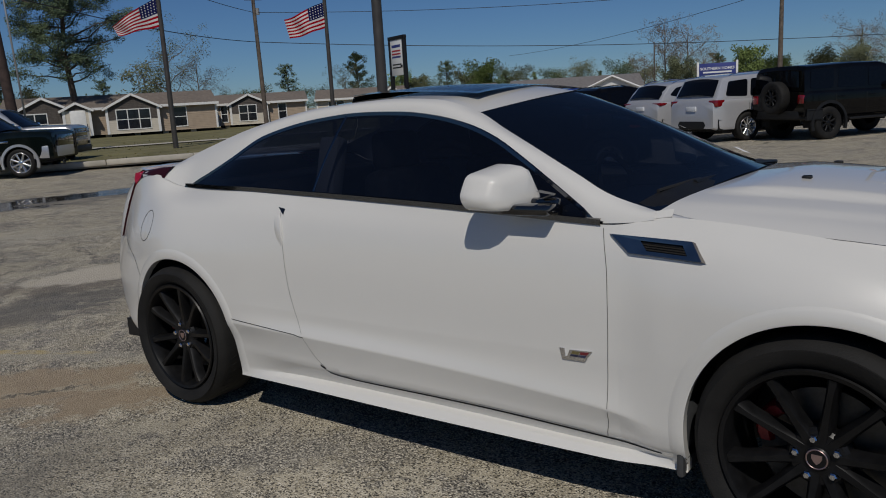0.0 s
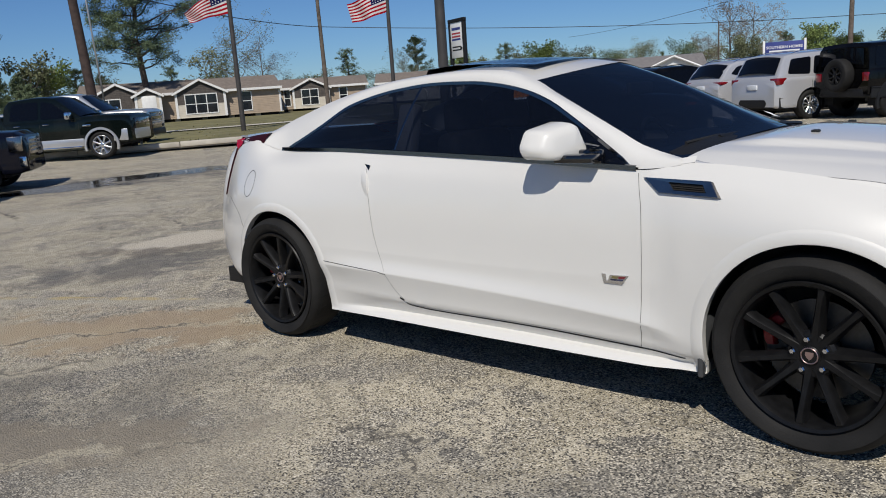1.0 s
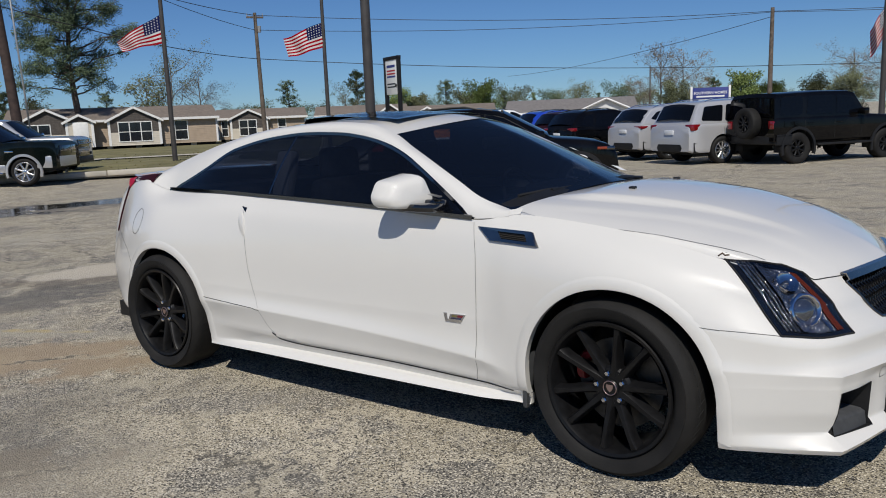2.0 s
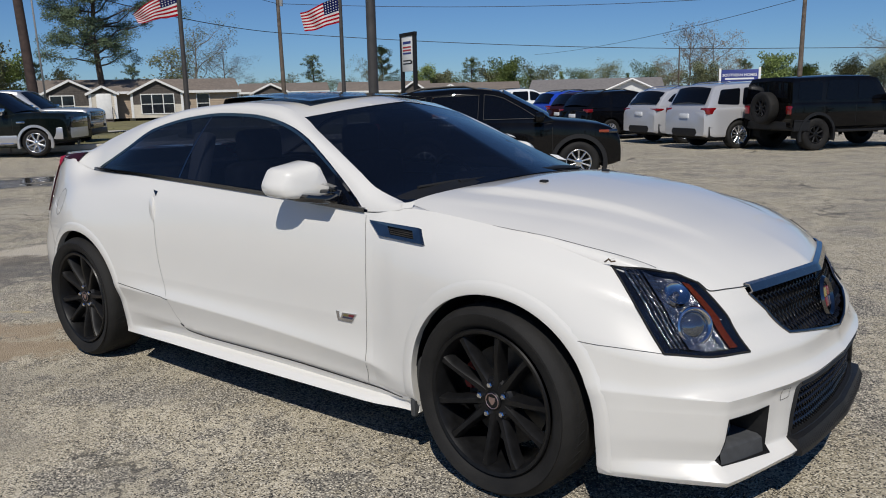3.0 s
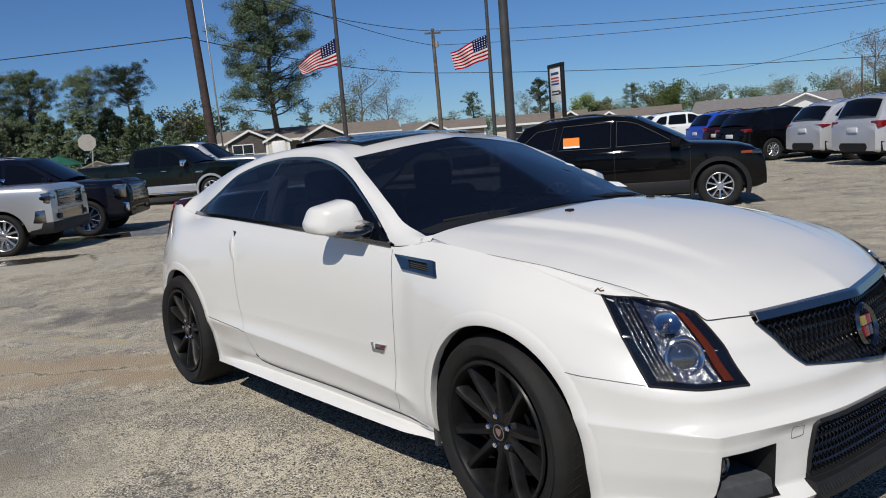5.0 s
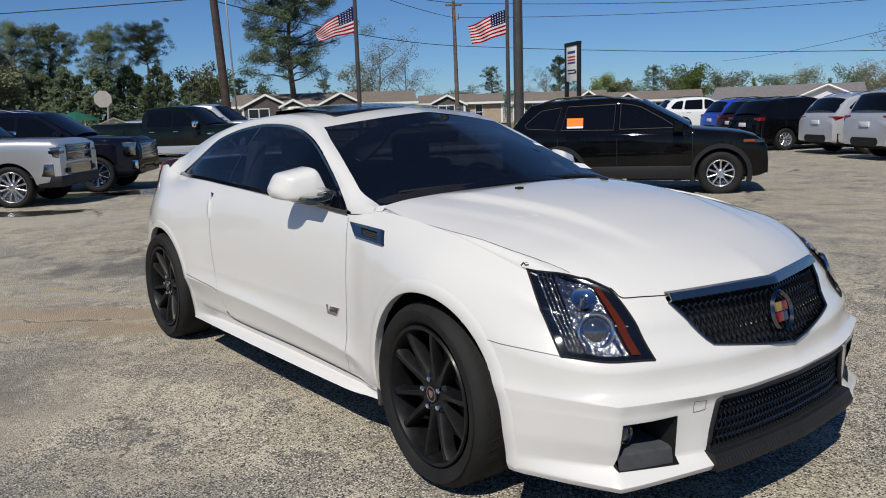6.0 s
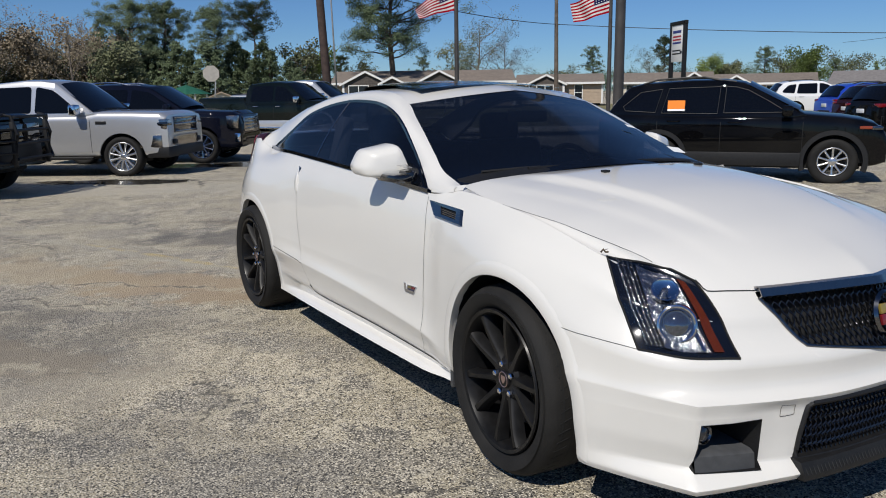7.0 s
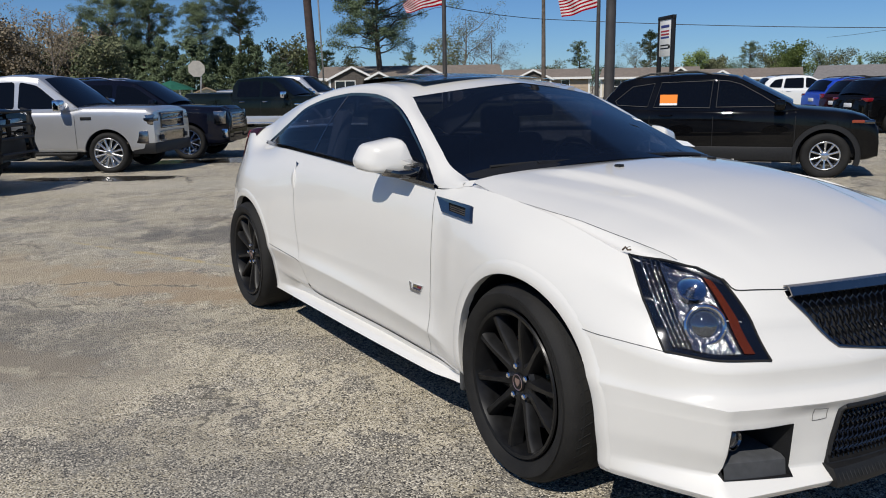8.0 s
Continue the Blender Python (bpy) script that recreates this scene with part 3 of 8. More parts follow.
PILLAR_IN = [(-0.488, -0.753, 0.998), (-0.530, -0.745, 1.009), (-0.650, -0.737, 1.046), (-0.789, -0.700, 1.111), (-1.011, -0.637, 1.217), (-1.131, -0.606, 1.275), (-1.258, -0.570, 1.337), (-1.4674, -0.5554, 1.3967), (-1.7423, -0.5421, 1.413),
             (-2.1055, -0.5462, 1.4008), (-2.5277, -0.5859, 1.3356), (-2.8909, -0.6114, 1.244), (-3.1874, -0.6267, 1.1626), (-3.3853, -0.635, 1.1381)]
DLO_TOP = [(-0.4346, -0.7826, 0.9854), (-0.5788, -0.803, 0.968), (-0.672, -0.802, 0.964), (-0.72, -0.789, 0.998), (-0.859, -0.744, 1.083), (-1.03, -0.703, 1.188), (-1.118, -0.683, 1.237), (-1.255, -0.651, 1.289), (-1.432, -0.616, 1.330), (-1.6147, -0.597, 1.353), (-1.8699, -0.5869, 1.362),
           (-2.0957, -0.5941, 1.3488), (-2.4099, -0.6328, 1.2918), (-2.6357, -0.6807, 1.1860), (-2.8418, -0.7031, 1.1010), (-2.9578, -0.7113, 1.0630), (-3.1814, -0.728, 1.1198), (-3.3866, -0.6825, 1.1279)]
ROOF_MID = [(-0.3933, 0, 1.0546), (-0.6401, 0, 1.1758), (-0.921, 0, 1.3081), (-1.1718, 0, 1.4028), (-1.4183, 0, 1.4374), (-1.7619, 0, 1.4496), (-2.1055, 0, 1.4354), (-2.4001, 0, 1.3998), (-2.8615, 0, 1.3081), (-3.2863, 0, 1.2012), (-3.504, 0, 1.1554)]


def at_x(keys, x):
    k = np.array(keys, float)[::-1]
    return np.array([x, pchip(k[:, 0], k[:, 1], x), pchip(k[:, 0], k[:, 2], x)])


def span(keys, x0, x1, n):
    return np.array([at_x(keys, x) for x in np.linspace(x0, x1, n)])


def across(a, b, bulge, n=21, back=0.0):
    """An edge from the side a to the middle b, bowed up and forward like glass."""
    t = np.linspace(0, 1, n)[:, None]
    p = a + (b - a) * t
    w = np.sin(t[:, 0] * math.pi / 2) - t[:, 0]
    p[:, 2] += bulge * w * 4
    p[:, 0] += back * w * 4
    return p


def spoke_wheel(parent, hub, radius, width, rim_r, steer=0.0, label=""):
    """Black five-pair alloy wheel with tyre; its face looks towards -y."""
    side = 1 if hub[1] < 0 else -1
    w = new("wheel", None)
    w.parent = parent
    w.matrix_basis = Matrix.Translation(hub) @ Matrix.Rotation(radians(steer), 4, "Z") @ Matrix.Rotation(0 if side > 0 else math.pi, 4, "Z")
    if label:
        w["label"] = label
    o = 0.045  # how far the tyre's outer wall stands past the wheel's face
    bm = bmesh.new()
    lathe(bm, [(rim_r - 0.004, -0.010), (rim_r + 0.012, -0.030), (rim_r + 0.03, -o), (rim_r + 0.06, -o - 0.006), (radius - 0.028, -o + 0.002), (radius - 0.010, -o + 0.016), (radius, -o + 0.040),
               (radius, -o + width - 0.04), (radius - 0.01, -o + width - 0.016), (radius - 0.03, -o + width), (rim_r + 0.01, -o + width - 0.01), (rim_r - 0.004, -o + width - 0.03)], 96)
    part("tyre", bm, RUBBER, w, "worn black low-profile tyre")
    bm = bmesh.new()
    for dy in (0.055, 0.105, 0.155, 0.20):
        lathe(bm, [(radius + 0.0008, -o + dy - 0.004), (radius + 0.0012, -o + dy + 0.004)], 64)
    n = 56
    for i in range(n):
        a = 2 * math.pi * i / n
        m = Matrix.Rotation(-a, 4, "Y") @ Matrix.Translation((radius + 0.0004, -o + 0.070, 0)) @ Matrix.Rotation(radians(18), 4, "X")
        box(bm, -0.003, 0.0006, -0.028, 0.022, -0.0022, 0.0022, 0, m)
    part("tread_groove", bm, GAP, w)
    bm = bmesh.new()
    lathe(bm, [(rim_r - 0.004, -0.026), (rim_r + 0.006, -0.034), (rim_r + 0.002, -0.040), (rim_r - 0.010, -0.036), (rim_r - 0.018, -0.02), (rim_r - 0.024, 0.02), (rim_r - 0.03, 0.16), (rim_r - 0.01, 0.19), (rim_r - 0.002, 0.19)], 96)
    part("rim", bm, BLACK_WHEEL, w, "satin black alloy rim")
    # spokes in five pairs, each blade dished towards the hub
    for k in range(5):
        for sgn in (-1, 1):
            bm = bmesh.new()
            a0 = math.pi / 2 + radians(46) + k * 2 * math.pi / 5
            rows = []
            m = 9
            for i in range(m):
                t = i / (m - 1)
                r = 0.046 + (rim_r - 0.016 - 0.046) * t
                lat = sgn * (0.012 + ((rim_r - 0.016) * math.sin(radians(16)) - 0.012) * t)
                half = 0.0205 - 0.0070 * math.sin(math.pi * min(1, t * 0.72)) + 0.004 * max(0, t - 0.85) * 6
                y = -0.002 - 0.026 * math.sin(t * math.pi * 0.5) ** 1.6
                d0, s0 = Vector((math.cos(a0), 0, math.sin(a0))), Vector((-math.sin(a0), 0, math.cos(a0)))
                c = d0 * math.sqrt(max(0.0, r * r - lat * lat)) + s0 * lat
                dt = (s0 - d0 * (sgn * 0.22)).normalized()
                ring = []
                for e, dep in ((-1.25, 0.045), (-1.0, 0.010), (-0.55, 0.0), (0.55, 0.0), (1.0, 0.010), (1.25, 0.045)):
                    ring.append(c + dt * half * e + Vector((0, y + dep, 0)))
                rows.append(ring)
            V = grid_faces(bm, rows)
            bm.faces.new([v for v in V[0]])
            bm.faces.new([v for v in V[-1]][::-1])
            for i in range(m - 1):
                bm.faces.new((V[i][-1], V[i + 1][-1], V[i + 1][0], V[i][0]))
            bmesh.ops.recalc_face_normals(bm, faces=bm.faces[:])
            part("spoke", bm, BLACK_WHEEL, w)
    bm = bmesh.new()
    lathe(bm, [(0.0, -0.002), (0.036, -0.002), (0.075, 0.0), (0.085, 0.010), (0.08, 0.06), (0.0, 0.06)], 40)
    part("hub", bm, BLACK_WHEEL, w)
    bm = bmesh.new()
    lathe(bm, [(0.0, -0.010), (0.030, -0.010), (0.034, -0.006), (0.034, 0.0)], 32)
    cap = part("centre_cap", bm, BLACK_WHEEL, w)
    bm = bmesh.new()
    lathe(bm, [(0.0255, -0.0105), (0.0275, -0.012), (0.0295, -0.0105)], 32)
    crest(bm, 0.017, -0.0115)
    part("crest", bm, mat("wheel_crest", (0.42, 0.30, 0.28), 0.3, 0.8), cap, "small silver and red crest shape")
    for k in range(5):
        a = math.pi / 2 + radians(10) + k * 2 * math.pi / 5
        bm = bmesh.new()
        lathe(bm, [(0.0, -0.016), (0.008, -0.016), (0.0115, -0.012), (0.0125, 0.0)], 6, centre=(0.0575 * math.cos(a), 0, 0.0575 * math.sin(a)))
        part("lug_nut", bm, CHROME, w, "chrome lug nut", autos=25)
    bm = bmesh.new()
    lathe(bm, [(0.08, 0.075), (0.178, 0.075), (0.178, 0.105), (0.08, 0.105)], 48)
    part("brake_disc", bm, DISC, w)
    bm = bmesh.new()
    ang0 = math.pi - 0.35 if side > 0 else 0.35
    rows = []
    for i in range(13):
        t = i / 12
        a = ang0 + (t - 0.5) * 0.72
        r0, r1 = 0.135 + 0.010 * math.sin(math.pi * t), 0.176 + 0.016 * math.sin(math.pi * t) ** 0.5
        d = Vector((math.cos(a), 0, math.sin(a)))
        rows.append([d * r + Vector((0, y, 0)) for r, y in ((r0, 0.062), (r0 + 0.008, 0.050), (r1 - 0.010, 0.050), (r1, 0.064), (r1, 0.12), (r0, 0.12), (r0, 0.062))])
    V = grid_faces(bm, rows)
    bm.faces.new(V[0][:-1])
    bm.faces.new(V[-1][:-1][::-1])
    bmesh.ops.remove_doubles(bm, verts=bm.verts[:], dist=1e-5)
    bmesh.ops.recalc_face_normals(bm, faces=bm.faces[:])
    part("caliper", bm, RED_CALIPER, w, "red brake caliper")
    return w


def crest(bm, r, y):
    """A plain shield shape."""
    pts = [(-0.8, 0.75), (0.8, 0.75), (0.8, 0.1), (0.45, -0.5), (0, -0.9), (-0.45, -0.5), (-0.8, 0.1)]
    vs = [bm.verts.new((a * r, y, b * r)) for a, b in pts]
    vb = [bm.verts.new((a * r * 1.05, y + 0.002, b * r * 1.05)) for a, b in pts]
    bm.faces.new(vs)
    for i in range(len(vs)):
        j = (i + 1) % len(vs)
        bm.faces.new((vs[i], vb[i], vb[j], vs[j]))


def build_coupe():
    from mathutils.bvhtree import BVHTree
    car = thing("coupe", "pearl white two-door coupe with black alloy wheels and dark tinted windows", "car", SLOPE.copy())
    # flank with openings
    P = flank_points()
    bm = bmesh.new()
    grid_faces(bm, P)
    bm.normal_update()
    whole = bm.copy()
    grid_faces(whole, fender_top())
    whole.normal_update()
    bvh = BVHTree.FromBMesh(whole)
    for ax_, az_ in ARCH_AT:
        cut_arch(bm, ax_, az_, ARCH)

    def front_shape(y, z):
        """Whether a point of the nose lies in the main grille, the lower grille or the lamp pocket."""
        y = abs(y)
        low = 0.548 + 0.053 * y / 0.373 if y < 0.373 else 0.601 + (y - 0.373) * 1.57
        if low < z < 0.76 and y < 0.462:
            return True
        if 0.268 < z < 0.440 and y < 0.44 - (z - 0.268) * 0.2:
            return True
        if 0.252 < z < 0.408 and 0.558 < y < 0.742:
            return True
        return False
    for co, no, zb, zt in (((0, 0, 0.252), (0, 0, 1), 0, 0.5), ((0, 0, 0.408), (0, 0, 1), 0, 0.5), ((0, 0, 0.268), (0, 0, 1), 0, 0.5), ((0, 0, 0.440), (0, 0, 1), 0, 0.5), ((0, -0.44, 0.268), (0, 1, -0.2), 0, 0.5), ((0, -0.558, 0), (0, 1, 0), 0, 0.5), ((0, -0.742, 0), (0, 1, 0), 0, 0.5),
                           ((0, -0.462, 0), (0, 1, 0), 0.5, 0.8), ((0, -0.373, 0.601), (0, 1.57, 1), 0.5, 0.8), ((0, -0.373, 0.601), (0, 0.142, 1), 0.5, 0.8)):
        pick = [f for f in bm.faces if f.calc_center_median().x > 0.55 and zb < f.calc_center_median().z < zt]
        es = {e for f in pick for e in f.edges}
        vs = {v for f in pick for v in f.verts}
        bmesh.ops.bisect_plane(bm, geom=pick + list(es) + list(vs), plane_co=co, plane_no=no, dist=1e-5)
    gone = [f for f in bm.faces if f.calc_center_median().x > 0.55 and front_shape(f.calc_center_median().y, f.calc_center_median().z)]
    bmesh.ops.delete(bm, geom=gone, context="FACES")
    # doors become pieces of their own
    door_in = []
    for f in bm.faces:
        c = f.calc_center_median()
        if -2.06 < c.x < -0.585 and c.z > 0.27 and c.y < -0.5:
            t = pchip([0.27, 0.30, 0.355, 0.48, 0.62, 0.82, 0.99, 1.1], [-1.55, -1.72, -1.93, -1.995, -2.055, -2.075, -2.045, -2.04], c.z)
            if c.x > t:
                door_in.append(f)
    idx = {f.index for f in door_in} if door_in else set()
    bm.faces.ensure_lookup_table()
    bm.faces.index_update()
    idx = {f.index for f in door_in}
    dbm = bm.copy()
    dbm.faces.ensure_lookup_table()
    bmesh.ops.delete(dbm, geom=[f for f in dbm.faces if f.index not in idx], context="FACES")
    bmesh.ops.delete(bm, geom=door_in, context="FACES")
    mirrored(bm)
    part("body", bm, PEARL, car, autos=50)
    door = part("door", dbm, PEARL, car, "pearl white door", autos=50)
    dbm = bmesh.new()
    dbm.from_mesh(door.data)
    for v in dbm.verts:
        v.co.y = -v.co.y
    bmesh.ops.reverse_faces(dbm, faces=dbm.faces[:])
    part("door", dbm, PEARL, car, "pearl white door", autos=50)
    # bonnet
    H = hood_sheet()
    bm = bmesh.new()
    grid_faces(bm, H)
    mirrored(bm)
    for sgn in (1, -1):
        ft = bmesh.new()
        grid_faces(ft, [[(q[0], sgn * q[1], q[2]) for q in r] for r in fender_top()], flip=sgn < 0)
        bmesh.ops.recalc_face_normals(ft, faces=ft.faces[:])
        part("fender_top", ft, PEARL, car)
    hood = part("bonnet", bm, PEARL, car, "pearl white bonnet with a raised middle", autos=60)
    hb = bmesh.new()
    hb.from_mesh(hood.data)
    hb.normal_update()
    hbvh = BVHTree.FromBMesh(hb)
    # greenhouse
    n = 61
    xs = np.linspace(-0.655, -2.965, n)
    low = np.array([at_x([(a[0], a[1], a[2]) for a in LINE_I[4:9]][::-1], min(x, -0.62)) for x in xs])
    top = np.array([at_x(DLO_TOP, x) for x in xs])
    low[:, 2] = np.minimum(low[:, 2], top[:, 2])
    G = []
    for i in range(n):
        row = []
        for t in np.linspace(0, 1, 9):
            p = low[i] + (top[i] - low[i]) * t
            p[1] -= 0.016 * math.sin(math.pi * t) * min(1, (top[i][2] - low[i][2]) / 0.15) - 0.004
            row.append(p)
        G.append(row)
    for sgn, nm in ((1, 0), (-1, 1)):
        bm = bmesh.new()
        grid_faces(bm, [[(p[0], p[1] * sgn, p[2]) for p in r] for r in G], flip=sgn < 0)
        part("side_window", bm, GLASS, car, "dark tinted side window")
        bm = bmesh.new()
        rows = []
        for t in np.linspace(0.0, 1.0, 9):
            x = -1.975 + (-1.933 - -1.975) * t
            i = int(np.argmin(np.abs(xs - x)))
            p = np.array(G[i][int(round(t * 8))])
            rows.append([(x + dx, (p[1] - dy) * sgn, p[2]) for dx, dy in ((-0.006, 0.001), (-0.004, 0.004), (0.004, 0.004), (0.006, 0.001))])
        grid_faces(bm, rows, flip=sgn < 0)
        part("window_divider", bm, DARK_CHROME, car, "thin dark strip between door glass and quarter glass")
        bm = bmesh.new()
        edge = [(p[0], p[1] * sgn, p[2]) for p in (np.array([r[0] for r in G]) + [0, -0.004, 0.004])]
        rows = []
        for p in edge:
            rows.append([(p[0], p[1] + 0.004 * sgn, p[2] + 0.014), (p[0], p[1] - 0.006 * sgn, p[2] + 0.012), (p[0], p[1] - 0.007 * sgn, p[2] - 0.006), (p[0], p[1] + 0.002 * sgn, p[2] - 0.010)])
        grid_faces(bm, rows, flip=sgn > 0)
        part("belt_moulding", bm, DARK_CHROME, car, "dark chrome window moulding")
        bm = bmesh.new()
        rows = []
        tp = np.array([r[-1] for r in G])
        for i in range(n):
            a, b = tp[max(0, i - 1)], tp[min(n - 1, i + 1)]
            d = (b - a) / (np.linalg.norm(b - a) or 1)
            up = np.array([-d[2], 0, d[0]]) * (1 if d[0] < 0 else 1)
            up = -up if up[2] < 0 else up
            p = tp[i]
            q = [p - up * 0.012 + [0, -0.001, 0], p - up * 0.010 + [0, -0.008, 0], p + up * 0.004 + [0, -0.007, 0], p + up * 0.008 + [0, 0.004, 0]]
            rows.append([(v[0], v[1] * sgn, v[2]) for v in q])
        grid_faces(bm, rows, flip=sgn > 0)
        part("window_frame", bm, DARK_CHROME, car, "dark chrome window surround")
        # pillar and roof side
        bm = bmesh.new()
        u = np.linspace(0, 1, 81)
        A, B = arc_curve(DLO_TOP, 81), arc_curve(PILLAR_IN, 81)
        xa = np.linspace(-0.488, -3.37, 81)
        A = np.array([at_x(DLO_TOP, x) for x in xa])
        B = np.array([at_x(PILLAR_IN, x) for x in xa])
        rows = []
        for a, b in zip(A, B):
            r = []
            for t in np.linspace(0, 1, 8):
                p = a + (b - a) * t
                w = math.sin(math.pi * t)
                p = p + np.array([0, -0.009, 0.009]) * w
                r.append((p[0], p[1] * sgn, p[2]))
            rows.append(r)
        grid_faces(bm, rows, flip=sgn > 0)
        part("pillar", bm, PEARL, car)
    # glass and roof between the pillars
    side_ws = arc_curve(PILLAR_IN[:7], 31)
    mid_ws = arc_curve(ROOF_MID[:4], 31)
    ws = coons(side_ws, mid_ws, across(side_ws[0], mid_ws[0], 0.012), across(side_ws[-1], mid_ws[-1], 0.006, back=0.008))
    bm = bmesh.new()
    grid_faces(bm, ws)
    mirrored(bm)
    bmesh.ops.recalc_face_normals(bm, faces=bm.faces[:])
    part("windscreen", bm, GLASS_WS, car, "dark tinted windscreen")
    sr, mr = span(PILLAR_IN, -1.255, -2.40, 31), span(ROOF_MID, -1.15, -2.34, 31)
    roof = coons(sr, mr, across(sr[0], mr[0], 0.006, back=0.008), across(sr[-1], mr[-1], 0.01))
    bm = bmesh.new()
    grid_faces(bm, roof)
    mirrored(bm)
    bmesh.ops.recalc_face_normals(bm, faces=bm.faces[:])
    part("roof", bm, PEARL, car)
    sr, mr = span(PILLAR_IN, -2.40, -3.38, 21), span(ROOF_MID, -2.34, -3.50, 21)
    bm = bmesh.new()
    grid_faces(bm, coons(sr, mr, across(sr[0], mr[0], 0.01), across(sr[-1], mr[-1], 0.006)))
    mirrored(bm)
    bmesh.ops.recalc_face_normals(bm, faces=bm.faces[:])
    part("rear_window", bm, GLASS, car)
    bm = bmesh.new()
    grid_faces(bm, [[(x, y * w, z + 0.012 * (1 - y * y)) for y in np.linspace(-1, 1, 15)] for x, w, z in ((-3.34, 0.62, 1.135), (-3.42, 0.62, 1.138), (-3.52, 0.60, 1.146), (-3.60, 0.54, 1.148), (-3.61, 0.53, 1.10))])
    bmesh.ops.recalc_face_normals(bm, faces=bm.faces[:])
    part("boot_lid", bm, PEARL, car)
    # sunroof glass, tipped up at its rear edge
    bm = bmesh.new()
    rows = []
    for i, x in enumerate(np.linspace(-1.33, -2.02, 15)):
        t = i / 14
        z = at_x(ROOF_MID, x)[2] + 0.006 + 0.020 * t
        rows.append([(x, y * 0.47, z - 0.026 * y * y) for y in np.linspace(-1, 1, 17)])
    grid_faces(bm, rows)
    bmesh.ops.solidify(bm, geom=bm.faces[:], thickness=0.012)
    bmesh.ops.recalc_face_normals(bm, faces=bm.faces[:])
    part("sunroof", bm, GLOSS_BLACK, car, "black glass sunroof tipped open")
    zr = at_x(ROOF_MID, -2.01)[2]
    bm = bmesh.new()
    grid_faces(bm, [[(-2.0, y * 0.46, zr + 0.022 - 0.026 * y * y) for y in np.linspace(-1, 1, 9)], [(-2.03, y * 0.46, zr - 0.02 - 0.026 * y * y) for y in np.linspace(-1, 1, 9)]])
    part("sunroof_seal", bm, BLACK_PLASTIC, car)
    # underside, wheel wells
    bm = bmesh.new()
    for x0, x1, hw in ((-3.7, -3.28, 0.7), (-2.48, -0.40, 0.80), (0.40, 0.72, 0.70)):
        box(bm, x0, x1, -hw, hw, 0.20, 0.30)
    box(bm, -3.3, 0.5, -0.5, 0.5, 0.20, 0.42)
    part("underbody", bm, BLACK_PLASTIC, car)
    for hx, hz in ARCH_AT:
        for sgn in (-1, 1):
            bm = bmesh.new()
            rows = []
            for a in np.linspace(-0.25, math.pi + 0.25, 33):
                x, z = hx + (ARCH + 0.012) * math.cos(a), hz + (ARCH + 0.012) * math.sin(a)
                rows.append([(x, sgn * 0.875, z), (x, sgn * 0.60, z), (hx, sgn * 0.58, hz)])
            grid_faces(bm, rows)
            bmesh.ops.recalc_face_normals(bm, faces=bm.faces[:])
            part("wheel_well", bm, BLACK_PLASTIC, car)
    for hx, steer in ((HUB_F, -4.0), (HUB_R, 0.0)):
        for sgn in (-1, 1):
            spoke_wheel(car, (hx, sgn * 0.884, HUB_Z), 0.346, 0.250, 0.258, steer, "black alloy wheel with red caliper behind")
    return car, bvh, hbvh


coupe, FLANK_BVH, HOOD_BVH = build_coupe()


# ---- the coupe's lamps, grilles, seams, mirror and trim ----
def on_body(p, lift=0.0):
    """The nearest point of the painted skin, raised by lift."""
    p = Vector(p)
    best = None
    for tree_ in (FLANK_BVH, HOOD_BVH):
        q, n, _, d = tree_.find_nearest(p)
        if q is not None and (best is None or d < best[2]):
            best = (q, n, d)
    q, n, _ = best
    out = Vector((0.35, -0.8 if p.y < 0 else 0.8, 0.4)) if q.x < 0.3 else Vector((0.8, -0.5 if p.y < 0 else 0.5, 0.3))
    if n.dot(out) < 0:
        n = -n
    return q + n * lift, n


def skin(P, lift):
    """Lays a table of points on the skin; lift may vary over it."""
    R = []
    nu, nv = len(P), len(P[0])
    for i in range(nu):
        row = []
        for j in range(nv):
            h = lift(i / (nu - 1), j / (nv - 1)) if callable(lift) else lift
            row.append(on_body(P[i][j], h)[0])
        R.append(row)
    return R


def sided(rows, sgn):
    return [[(p[0], p[1] * sgn, p[2]) for p in r] for r in rows]


def seam(keys, axis, width=0.003, lift=0.0012, n=40, name="panel_gap", both=True, material=None, closed=False):
    pts = arc_curve(keys, n)
    for sgn in ((1, -1) if both else (1,)):
        rows = []
        for i in range(n):
            p, nr = on_body(pts[i], lift)
            a, _ = on_body(pts[max(0, i - 1)], lift)
            b, _ = on_body(pts[min(n - 1, i + 1)], lift)
            d = (b - a)
            d = d.normalized() if d.length > 1e-6 else Vector((1, 0, 0))
            w = d.cross(nr).normalized() * width / 2
            rows.append([p - w, p + w])
        bm = bmesh.new()
        grid_faces(bm, sided(rows, sgn))
        part(name, bm, material or GAP, coupe)


SOFT_GAP = mottle(mat("shut_line", (0.10, 0.098, 0.093), 0.8), 30, 0.2)


# shut line coloured pale: the highlight on the door's edge is in the paint
LIT_GAP = mottle(mat("highlit_shut_line", (0.34, 0.335, 0.32), 0.5), 30, 0.2)


